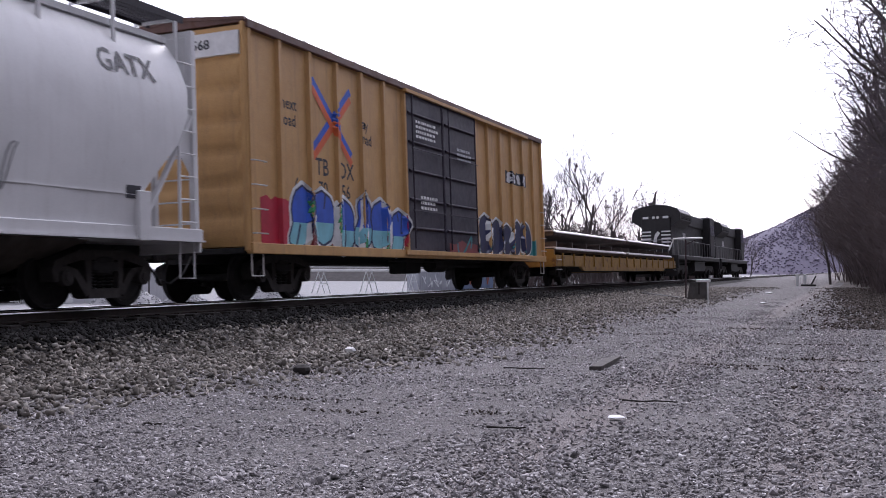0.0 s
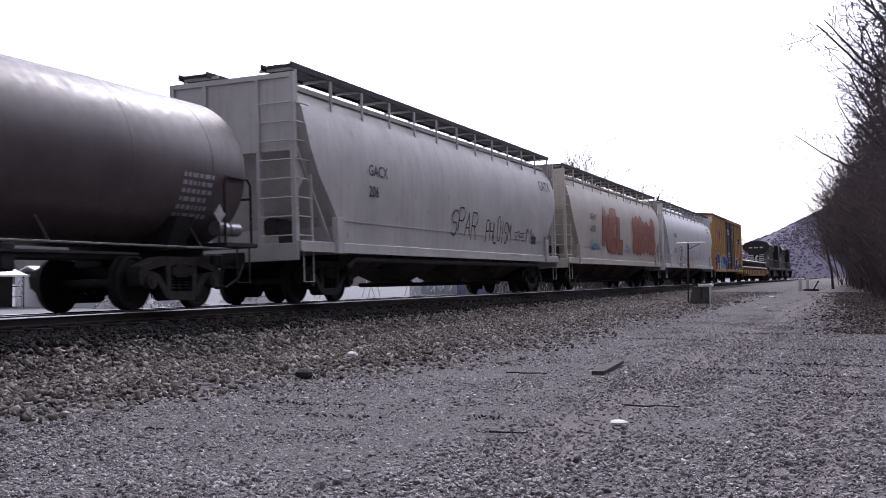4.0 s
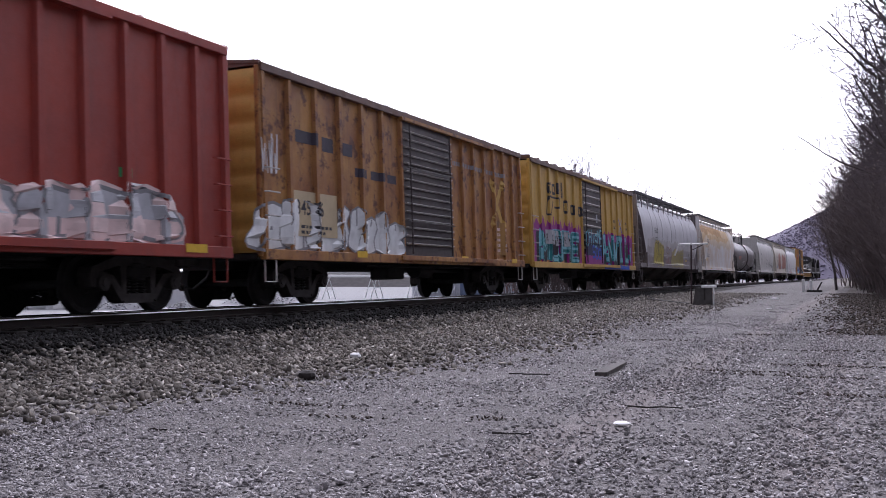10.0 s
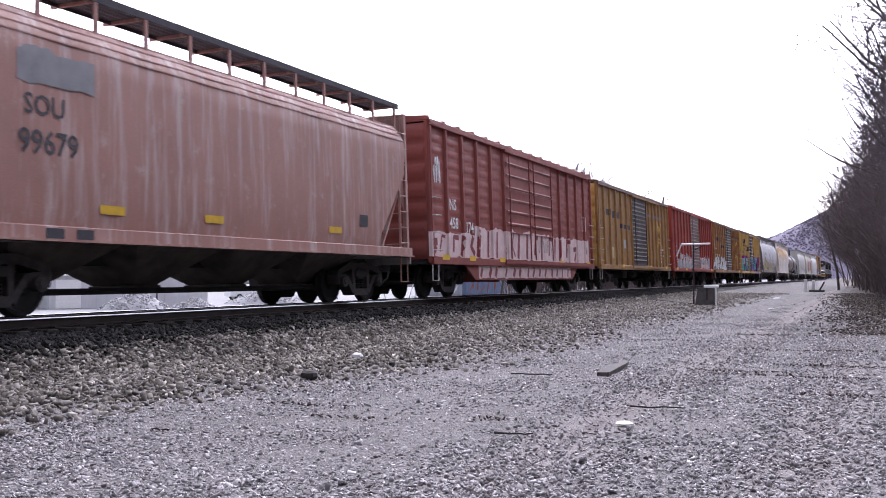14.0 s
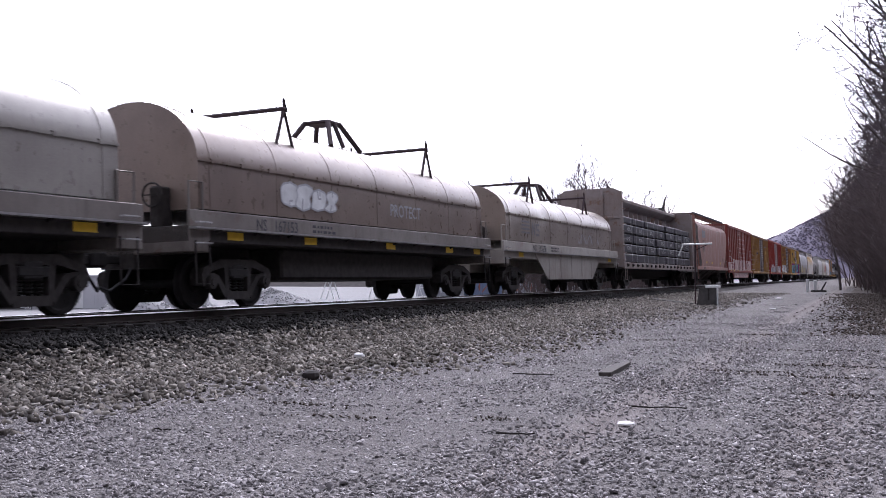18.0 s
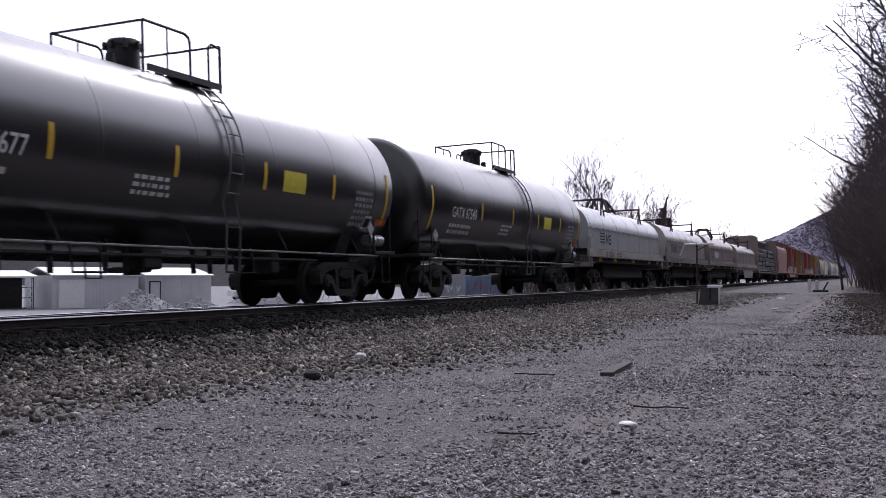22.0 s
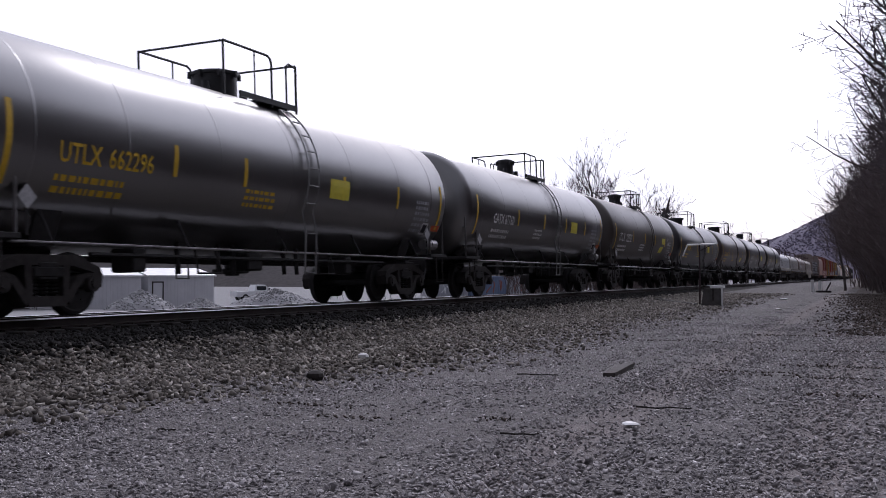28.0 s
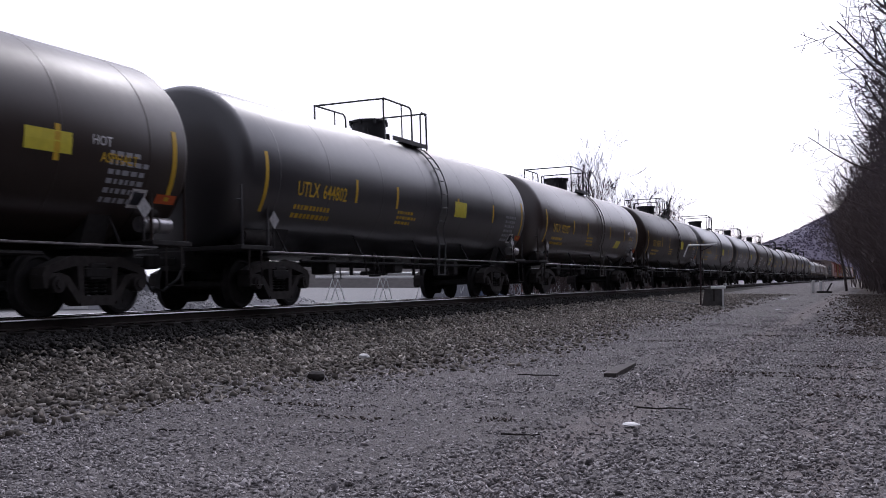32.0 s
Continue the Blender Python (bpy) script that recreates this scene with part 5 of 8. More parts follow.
def locomotive(rear, front):
    car, hl = new_car("locomotive", "black diesel freight locomotive with white end stripes", "locomotive", rear, front, "locomotives")
    L = hl - 0.55
    part("frame", M().box(-1.5, 1.5, -L, L, 1.25, 1.55, 0.03).box(-1.52, 1.52, -L, -L + 0.3, 0.7, 1.55, 0.03).box(-1.52, 1.52, L - 0.3, L, 0.7, 1.55, 0.03), LOCO, car)
    part("long_hood", M().box(-0.92, 0.92, -L + 1.3, L - 5.2, 1.55, 4.0, 0.06), LOCO, car)
    rad = M().loft([[(-0.95, y, 3.35), (-1.5, y, 3.75), (-1.52, y, 4.2), (-1.3, y, 4.5), (-0.8, y, 4.68), (0, y, 4.76), (0.8, y, 4.68), (1.3, y, 4.5), (1.52, y, 4.2), (1.5, y, 3.75), (0.95, y, 3.35)] for y in (-L + 1.4, -L + 6.2)])
    part("radiator_hood", rad, LOCO, car, "flared radiator section")
    gr = M()
    for i in range(14):
        y = -L + 1.7 + i * 0.32
        for s in (1, -1):
            gr.box(min(s * 1.5, s * 1.52), max(s * 1.5, s * 1.52), y, y + 0.2, 3.82, 4.2)
    tagged(part("radiator_grille", gr, GRIME, car, "dark radiator grille slats"), kind="stuff")
    part("engine_hood", M().box(-1.05, 1.05, -L + 6.2, L - 5.2, 3.6, 4.45, 0.08), LOCO, car)
    part("exhaust_stack", M().box(-0.4, 0.4, 0.5, 1.4, 4.45, 4.75, 0.04), GRIME, car)
    part("cab", M().box(-1.52, 1.52, L - 5.2, L - 2.6, 1.55, 4.55, 0.10), LOCO, car)
    part("nose", M().loft([[(-1.3, L - 2.6, 1.55), (1.3, L - 2.6, 1.55), (1.3, L - 2.6, 3.5), (-1.3, L - 2.6, 3.5)], [(-0.9, L - 1.2, 1.55), (0.9, L - 1.2, 1.55), (0.85, L - 1.3, 3.1), (-0.85, L - 1.3, 3.1)]]), LOCO, car)
    for s in (1, -1):
        for y in (L - 4.9, L - 3.8):
            part("cab_window", M().box(min(s * 1.515, s * 1.53), max(s * 1.515, s * 1.53), y, y + 0.85, 3.2, 3.95), GLASSY, car)
    part("fuel_tank", M().prism([(-1.4, 1.1), (-1.4, 0.55), (-1.0, 0.3), (1.0, 0.3), (1.4, 0.55), (1.4, 1.1)], -2.6, 2.4, "y"), GRIME, car)
    for s in (1, -1):
        part("air_tank", M().tube([(s * 1.25, -2.4, 1.12), (s * 1.25, 2.2, 1.12)], 0.17, 12), GRIME_L, car)
    # rear hood end: stripes and emblem
    for i in range(4):
        z = 2.35 + i * 0.22
        for x in (-0.9, 0.32):
            part("end_stripe", M().box(x, x + 0.58, -L + 1.29, -L + 1.296, z, z + 0.09), WHITE, car, "white painted end stripe")
    part("emblem", M().prism([(-0.2, 2.4), (0.05, 2.4), (0.02, 2.65), (0.25, 2.95), (0.1, 3.1), (-0.1, 2.85)], -L + 1.288, -L + 1.296, "y"), WHITE, car, "white prancing shape on the hood end")
    for s in (1, -1):
        part("headlight", M().tube([(s * 0.13, -L + 1.25, 3.95), (s * 0.13, -L + 1.32, 3.95)], 0.09, 12), WHITE, car, "pale round headlight")
        part("number_board", M().box(min(s * 0.45, s * 0.8), max(s * 0.45, s * 0.8), -L + 1.285, -L + 1.30, 3.88, 4.02), WHITE, car, "small white number board")
    nb = M()
    for i in range(3):
        nb.box(0.86, 0.925, -L + 6.0 + i * 0.4, -L + 6.25 + i * 0.4, 2.6, 3.1)
    part("side_lettering", nb, WHITE, car, "white side lettering blocks")
    # handrails and steps
    h = M()
    for s in (1, -1):
        h.tube([(s * 1.47, -L + 0.4, 2.5), (s * 1.47, L - 5.4, 2.5)], 0.025, 5)
        for i in range(12):
            y = -L + 0.4 + (2 * L - 5.8) * i / 11
            h.tube([(s * 1.47, y, 1.5), (s * 1.47, y, 2.5)], 0.022, 5)
        for i in range(4):
            h.tube([(s * 0.35 * (i + 0.6), -L + 0.1, 1.5), (s * 0.35 * (i + 0.6), -L + 0.1, 2.5)], 0.02, 5)
    h.tube([(-1.4, -L + 0.1, 2.5), (1.4, -L + 0.1, 2.5)], 0.022, 5)
    part("handrail", h, RAILBAR, car, "pale walkway handrails")
    for k in (1, -1):
        steps = M()
        for i in range(4):
            for s in (1, -1):
                x0, x1 = sorted((s * 1.15, s * 1.5))
                y0, y1 = sorted((k * (L - 0.05), k * (L - 0.4)))
                steps.box(x0, x1, y0, y1, 0.45 + i * 0.3, 0.49 + i * 0.3)
        tagged(part("step_well", steps, GRIME_L, car, "corner step treads"), kind="stuff")
        part("pilot", M().box(-1.4, 1.4, k * L - 0.06, k * L + 0.06, 0.25, 0.8, 0.02), LOCO, car)
        y = k * (hl - 4.3)
        b = part("bogie", M().box(-1.1, 1.1, -2.2, 2.2, 0.72, 0.95, 0.03), GRIME, car, "three-axle locomotive truck", (0, y, 0))
        for s in (1, -1):
            sf = M().prism([(-2.5, 0.62), (-2.4, 0.9), (2.4, 0.9), (2.5, 0.62), (1.4, 0.45), (0.6, 0.62), (-0.6, 0.62), (-1.4, 0.45)], s * 1.05 - 0.09, s * 1.05 + 0.09, "x")
            for q in (-2.0, 0, 2.0):
                sf.box(s * 1.05 - 0.14, s * 1.05 + 0.14, q - 0.2, q + 0.2, 0.34, 0.7, 0.03)
            part("side_frame", sf, GRIME_L, b)
        for q in (-2.0, 0.0, 2.0):
            w = part("wheelset", GEAR["wheel"], None, b, "", (0, q, 0.46))
            WHEELS.setdefault((0, q, 0.46), []).append(w)
    return car


locomotive(86.0, 107.6)
locomotive(64.6, 86.0)

# yellow flat car with stacked panels
FLATY = paint("flat_yellow", (0.36, 0.20, 0.035), (0.24, 0.13, 0.03), 0.55, streak=0.6)
# Pale colour for the load's flanges stands in for their lit top edges.
PANEL = plain("lit_edge_pale", (0.55, 0.53, 0.52), 0.5, 0, 0.2, 1.0)
BEAMD = plain("dull_brown_steel", (0.10, 0.075, 0.07), 0.7, 0.1, 0.4, 2.0)


def flat_car(rear, front):
    car, hl = new_car("flat_car", "long yellow weathered flat car", "flat car", rear, front, "freight train")
    L = hl - 0.6
    part("deck", M().box(-1.45, 1.45, -L, L, 0.98, 1.10, 0.01), FLATY, car)
    part("centre_sill", M().box(-0.35, 0.35, -L, L, 0.55, 0.98), GRIME, car)
    for s in (1, -1):
        x0, x1 = sorted((s * 1.42, s * 1.52))
        part("side_sill", M().prism([(-L, 0.72), (-L + 3.6, 0.72), (-L + 4.2, 0.55), (L - 4.2, 0.55), (L - 3.6, 0.72), (L, 0.72), (L, 1.14), (-L, 1.14)], x0, x1, "x"), FLATY, car, "yellow side sill")
        pk = M().box(min(s * 1.52, s * 1.57), max(s * 1.52, s * 1.57), -0.05, 0.05, 0.72, 1.2).mesh("stake_pocket", FLATY)
        for i in range(16):
            part("stake_pocket", pk, None, car, "", (0, -L + 0.9 + (2 * L - 1.8) * i / 15, 0))
    for k in (1, -1):
        y0, y1 = sorted((k * L, k * (L - 0.12)))
        part("end_plate", M().box(-1.45, 1.45, y0, y1, 0.7, 1.35, 0.01), FLATY, car)
        ladder(car, 1.5, k * (L - 0.4), 0.5, 1.2, 0.45, 2)
        bogie(car, k * (hl - 3.0))
    c = (rear + front) / 2
    for i, (y, ln) in enumerate(((-6.6, 12.4), (6.6, 12.4))):
        st = thing("panel_stack", "stack of long panels with pale lit-edge tops on timber bearers", "panel stack", "flat car load")
        bm_ = M().box(-1.3, 1.3, 0, 0.14, 1.10, 1.24).mesh("bearer", TIE)
        for j in range(5):
            part("bearer", bm_, None, st, "", (0, -ln / 2 + j * 2.5, 0))
        for q in (0, 1):
            z = 1.24 + q * 0.62
            part("panel", M().box(-1.32, 1.32, -ln / 2, ln / 2, z, z + 0.17, 0.02), BEAMD, st, "dull brown long steel section")
            # Thin pale strip added where light catches the top edge.
            part("top_sheet", M().prism([(-1.34, z + 0.17), (1.3, z + 0.17), (1.42, z + 0.10), (1.42, z + 0.14), (1.3, z + 0.215), (-1.34, z + 0.215)], -ln / 2 - 0.05, ln / 2 + 0.05, "y"), PANEL, st, "thin pale flange, the lit top edge put into its colour")
            mm = M()
            for j in range(6):
                yy = -ln / 2 + 0.4 + j * (ln - 0.8) / 5
                mm.prism([(-1.2, z + 0.2), (-1.0, z + 0.2), (-0.7, z + 0.62), (-0.9, z + 0.62)], yy, yy + 0.1, "y")
                mm.box(0.6, 1.3, yy, yy + 0.12, z + 0.2, z + 0.42)
            if q == 0:
                tagged(part("strut", mm, BEAMD, st, "dark struts between the layers"), kind="stuff")
        RIDERS.append((st, c + y, 0.0, 0.004))


flat_car(36.75, 64.6)

# boxcars
TBOX = paint("boxcar_golden", (0.60, 0.36, 0.14), (0.50, 0.29, 0.11), 0.12, streak=0.3)
RBOX = paint("boxcar_yellow", (0.62, 0.40, 0.10), (0.52, 0.32, 0.08), 0.12, streak=0.35, dirt=(0.16, 0.10, 0.05))
RUSTY = paint("boxcar_rusted_yellow", (0.44, 0.22, 0.06), (0.26, 0.10, 0.035), 0.62, (0.12, 0.045, 0.025), 0.6, (0.09, 0.05, 0.03))
OCHRE = paint("boxcar_ochre", (0.40, 0.22, 0.06), (0.27, 0.13, 0.045), 0.5, (0.13, 0.06, 0.03), 0.7, (0.10, 0.06, 0.035))
MAROON = paint("boxcar_maroon", (0.34, 0.042, 0.024), (0.26, 0.034, 0.025), 0.15, streak=0.3, dirt=(0.10, 0.03, 0.03))
OXIDE = paint("boxcar_oxide_red", (0.28, 0.062, 0.046), (0.22, 0.05, 0.04), 0.12, streak=0.3, dirt=(0.12, 0.04, 0.04))
ROOFM = paint("roof_rust", (0.16, 0.08, 0.06), (0.11, 0.06, 0.05), 0.5)
DOORBLK = paint("door_black", (0.035, 0.03, 0.05), (0.05, 0.04, 0.06), 0.15, streak=0.3)
DOORGRY = paint("door_grey", (0.055, 0.045, 0.05), (0.08, 0.06, 0.06), 0.25)
DOORSTL = paint("door_steel", (0.24, 0.16, 0.15), (0.30, 0.2, 0.19), 0.2)
WORNR = plain("worn_red_ridge", (0.42, 0.22, 0.20), 0.45, 0.1, 0.4, 1.2)
# Pale tone puts the door ridges' white highlights into their colour.
RIDGE = plain("highlit_door_ridge", (0.55, 0.52, 0.51), 0.38, 0.35, 0.3)
PALEY = plain("pale_yellow_patch", (0.52, 0.42, 0.26), 0.6, 0, 0.15, 2.0)
GREYW = plain("silver_grab_iron", (0.6, 0.58, 0.56), 0.4, 0.5)


def cross_mark(car, y, z, w, h, surf, m1, m2, wide=0.22):
    for mat_, pts in ((m1, [(y - w, z + h), (y + w, z - h)]), (m2, [(y - w, z - h), (y + w, z + h)])):
        m = M()
        ribbon(m, pts, wide, surf, 0.006 if mat_ is m1 else 0.009)
        part("painted_cross", m, mat_, car, "painted crossed bands", smooth=False)


car, sf, L = boxcar("tall golden-yellow boxcar with black double doors and bright sprayed letters", *place(2), 5.2, TBOX, [(-2.4, 0.1, DOORBLK, 5), (0.1, 2.7, DOORBLK, 5)], (6, 6), ROOFM, 0.8, 1.0, rung=GREYW)
part("white_top_band", M().box(-1.42, 1.42, -L - 0.105, -L - 0.012, 4.55, 4.98), WHITE, car, "white band across the car end")
cross_mark(car, -6.2, 3.8, 0.88, 0.72, sf, SPRAY["blue"], SPRAY["blue"], 0.17)
cross_mark(car, -6.2, 3.62, 0.88, 0.72, lambda a, b: sf(a, b) + 0.004, ORANGE, ORANGE, 0.16)
letters("next", 0.34, -8.35, 3.75, sf, DARKTXT, car)
letters("load", 0.34, -8.35, 3.42, sf, DARKTXT, car)
letters("any", 0.34, -4.9, 3.75, sf, DARKTXT, car)
letters("road", 0.34, -4.9, 3.42, sf, DARKTXT, car)
letters("TB", 0.5, -7.0, 2.55, sf, DARKTXT, car, "reporting_mark")
letters("OX", 0.5, -6.0, 2.55, sf, DARKTXT, car, "reporting_mark")
for txt_, yy in (("6", -7.9), ("70", -6.9), ("56", -5.85), ("8", -4.85)):
    letters(txt_, 0.42, yy, 2.12, sf, DARKTXT, car, "car_number")
cloud(car, -9.2, -8.0, 0.9, 1.95, sf, "red", 5)
cloud(car, -8.2, -2.5, 0.9, 1.35, sf, "maroon", 6)
bubble(car, -8.2, -2.5, 0.92, 2.3, 6, sf, "blue", "navy", 4, 0.05, 0.12, 1.25, "white", "sky", True)
scrawl(car, -7.8, -3.0, 1.0, 2.0, 5, sf, "green", 8, 0.13)
scrawl(car, -4.6, -2.5, 0.95, 1.9, 3, sf, "red", 9, 0.12)
bubble(car, 2.9, 8.0, 0.95, 2.25, 5, sf, "navy", "black", 7, 0.05, 0.1, 1.2, "white", None, True)
cloud(car, 0.2, 2.8, 0.95, 1.3, sf, "maroon", 12)
cloud(car, 7.6, 8.6, 0.92, 1.6, sf, "teal", 11)
scrawl(car, 0.8, 8.0, 0.98, 1.5, 6, sf, "teal", 9, 0.09)
cloud(car, 5.6, 7.8, 3.35, 3.75, sf, "black", 13)
bubble(car, 5.7, 7.7, 3.35, 3.75, 4, sf, "white", "white", 10, 0.03, 0.0, 0.8)
end_letters("TBOX 670568", 0.26, -0.75, -L - 0.112, 4.68, DARKTXT, car, "car_number")
text_bars(car, -1.9, 3.9, 1.4, 0.5, 4, sf, WHITE, 3)
text_bars(car, -1.7, 2.1, 1.2, 0.4, 3, sf, WHITE, 5)
text_bars(car, 1.0, 3.6, 1.1, 0.4, 3, sf, SPRAY["steel"], 6)

car, sf, L = boxcar("yellow boxcar with dark ribbed door and teal sprayed letters", *place(9), 4.58, RBOX, [(-1.5, 1.6, DOORGRY, 10)], (6, 6), ROOFM, 0.55, rung=GREYW, ridge=RIDGE, caps=0.075)
cloud(car, -8.25, -1.6, 0.96, 2.35, sf, "violet", 11, 0.5)
cloud(car, -7.7, -1.9, 0.98, 2.1, sf, "black", 12, 0.0, 0.0065)
fat_text(car, "MOPE", -7.45, 1.12, 1.38, 0.95, sf, "teal", "sky", 0.30, 0.1)
fat_text(car, "MOPE", -7.45, 1.16, 1.38, 0.90, lambda a, b: sf(a, b) + 0.012, "sky", "teal", 0.10, 0.1)
scrawl(car, -7.5, -1.8, 0.98, 1.15, 7, sf, "orange", 13, 0.08)
cloud(car, 1.65, 8.1, 0.96, 2.35, sf, "violet", 14, 0.22)
cloud(car, 1.75, 7.3, 1.02, 2.1, sf, "black", 15, 0.0, 0.0065)
letter_strokes(car, [[[(0, 0), (.5, 1), (1, 0)], [(.2, .35), (.8, .35)], [(-.15, 0), (.2, 0)], [(.8, 0), (1.15, 0)], [(.2, 1), (.75, 1)]], [[(0, 0), (0, 1), (1, 0), (1, 1)], [(-.2, 0), (.2, 0)], [(.8, 1), (1.2, 1)]], [[(0, 1), (.5, 0), (1, 1)], [(-.2, 1), (.2, 1)], [(.8, 1), (1.2, 1)]], [[(.5, 0), (.5, 1)], [(0.1, 0), (.9, 0)], [(.1, 1), (.9, 1)]], [[(.3, 1), (.2, 0), (1.2, 0), (1.2, .3)], [(0, 1), (.6, 1)]]], 1.8, 1.3, 1.06, 0.95, sf, "sky", "teal", 0.19)
tag_text(car, "12", 7.0, 1.5, 0.35, 0.45, sf, "sky", 0.08, 0.1, 3, 0.012)
cloud(car, 1.8, 6.8, 0.87, 1.04, lambda a, b: 1.57, "blue", 115)
cloud(car, -1.45, 1.55, 1.0, 1.5, sf, "violet", 17)
cloud(car, -1.4, 1.5, 1.4, 2.3, sf, "navy", 18, 0.0, 0.0065)
tag_text(car, "CHISME", -1.35, 1.8, 0.46, 0.55, sf, "sky", 0.085, 0.06, 16, 0.012)
tag_text(car, "500", -0.35, 1.32, 0.5, 0.4, sf, "blue", 0.10, 0.06, 17, 0.012)
patch(car, 0.35, 0.6, 2.75, 3.1, sf, SPRAY["steel"], "placard", "pale metal plate", 0.03)
patch(car, -6.7, -5.5, 1.70, 2.2, sf, SPRAY["steel"], "number_panel", "patched number panel", 0.045)
patch(car, -5.4, -4.5, 1.66, 2.2, sf, SPRAY["steel"], "number_panel", "patched number panel", 0.045)
patch(car, -4.3, -3.4, 1.66, 2.2, sf, SPRAY["steel"], "number_panel", "patched number panel", 0.045)
letters("RBO", 0.42, -6.6, 1.78, sf, DARKTXT, car, "reporting_mark", lift=0.05)
letters("X31", 0.42, -5.35, 1.74, sf, DARKTXT, car, "reporting_mark", lift=0.05)
letters("934", 0.42, -4.25, 1.74, sf, DARKTXT, car, "car_number", lift=0.05)
# the owner's emblem, as plain shapes
m = M()
for pts, w in (([(-6.35, 2.75), (-6.1, 3.4), (-4.55, 3.4), (-4.6, 3.05), (-5.3, 3.05)], 0.07), ([(-6.35, 2.75), (-5.75, 2.75), (-5.45, 3.25)], 0.07)):
    ribbon(m, pts, w, sf, 0.007)
for y, z, w, h in ((-6.15, 3.55, .3, .3), (-5.5, 3.55, .32, .3), (-4.95, 3.55, .12, .4), (-4.3, 3.5, .12, .5), (-4.0, 2.95, .3, .4), (-3.0, 2.95, .3, .3), (-1.85, 2.95, .3, .3)):
    ribbon(m, [(y, z), (y + w, z), (y + w, z + h), (y, z + h), (y, z)], 0.1, sf, 0.007)
tagged(part("emblem", m, DARKTXT, car, "dark painted railway emblem shapes", smooth=False), kind="stuff")
letters("next", 0.26, 4.15, 2.95, sf, DARKTXT, car)
letters("load", 0.26, 4.15, 2.68, sf, DARKTXT, car)
letters("any", 0.26, 6.6, 2.95, sf, DARKTXT, car)
letters("road", 0.26, 6.6, 2.68, sf, DARKTXT, car)
cross_mark(car, 5.6, 2.85, 0.32, 0.32, sf, SPRAY["blue"], SPRAY["steel"], 0.08)


def faded_emblem(car, sf, y=-6.6):
    m = M()
    for a, z, w, h in ((0, 3.35, .9, .5), (1.1, 3.3, .5, .6), (1.9, 3.3, .6, .55), (2.6, 2.85, .6, .4), (3.4, 2.85, .7, .4), (4.3, 2.85, .5, .4)):
        ribbon(m, [(y + a, z), (y + a + w, z)], h * 0.5, sf, 0.006)
    tagged(part("emblem", m, DOORBLK, car, "faded dark emblem blocks", smooth=False), kind="stuff")


for k, skin, lab, sd in ((10, RUSTY, "rust-stained orange-yellow boxcar with a dark ribbed door", 20), (12, OCHRE, "weathered ochre boxcar with a dark ribbed door", 30)):
    car, sf, L = boxcar(lab, *place(k), 4.56, skin, [(-1.55, 1.75, DOORGRY, 15)], (6, 7), ROOFM, 0.55, end_mat=RBOX, rung=GREYW, ridge=RIDGE)
    faded_emblem(car, sf)
    cross_mark(car, 5.6, 2.75, 0.55, 0.7, sf, RBOX, RBOX, 0.22)
    text_bars(car, 5.4, 1.3, 1.0, 0.8, 5, sf, SPRAY["pink"], sd)
    text_bars(car, 1.9, 3.6, 5.5, 0.22, 1, sf, SPRAY["grey"], sd + 1, "lettering", "faded dark lettering along the side")
    patch(car, 5.3, 6.4, 1.2, 2.2, sf, OCHRE, "panel", "lighter repainted panel", 0.004)
    for y in (-4.2, 2.2, 6.6):
        patch(car, y, y + 0.5, 0.96, 1.1, lambda a, b: 1.57, YELLOW, "reflector", "yellow reflector plate")
    if k == 10:
        bubble(car, -8.2, -5.0, 0.98, 2.15, 3, sf, "white", "grey", 21, 0.06, 0.1, 1.45)
        bubble(car, -5.0, -1.7, 0.98, 2.1, 5, sf, "white", "grey", 22, 0.05, 0.1, 1.4)
        scrawl(car, -8.0, -7.3, 2.5, 3.3, 6, sf, "white", 23, 0.028)
        patch(car, -6.75, -4.95, 1.35, 2.25, sf, PALEY, "number_panel", "repainted pale number panel", 0.03)
        text_bars(car, -6.5, 1.4, 1.3, 0.22, 2, lambda a, b: sf(a, b) + 0.03, DARKTXT, 25)
        letters("345 66", 0.42, -6.7, 1.78, sf, DARKTXT, car, "car_number", lift=0.036)
    else:
        patch(car, -5.9, -5.3, 1.35, 1.85, sf, PALEY, "placard", "faded yellow placard")
        patch(car, -3.3, -2.8, 1.85, 2.25, sf, SPRAY["steel"], "placard", "grey metal placard")
        patch(car, -7.0, -6.88, 1.9, 2.9, sf, YELLOW, "reflector_strip")
        patch(car, -2.5, -2.3, 2.7, 3.0, sf, WHITE, "placard", "small white sign")

car, sf, L = boxcar("maroon boxcar with a ribbed door and silver sprayed letters", *place(11), 4.6, MAROON, [(-1.45, 1.8, DOORSTL, 14)], (6, 7), MAROON, 0.55, rung=MAROON, ridge=RIDGE)
letters("BK", 0.38, -6.85, 2.3, sf, WHITE, car, "reporting_mark", wide=0.7)
letters("TY", 0.38, -5.7, 2.3, sf, WHITE, car, "reporting_mark", wide=0.7)
letters("150", 0.38, -6.9, 1.85, sf, WHITE, car, "car_number", wide=0.7)
letters("397", 0.38, -5.75, 1.85, sf, WHITE, car, "car_number", wide=0.7)
cloud(car, -6.2, -1.5, 0.96, 1.55, sf, "steel", 21, 0.2)
bubble(car, -6.1, -1.6, 1.0, 1.95, 5, sf, "pink", "grey", 22, 0.07, 0.0, 1.3, "steel", "steel")
cloud(car, 1.95, 6.9, 0.96, 1.45, sf, "steel", 23, 0.25)
bubble(car, 2.1, 6.6, 1.0, 1.95, 4, sf, "steel", "grey", 24, 0.07, 0.0, 1.4, "pink", "pink")
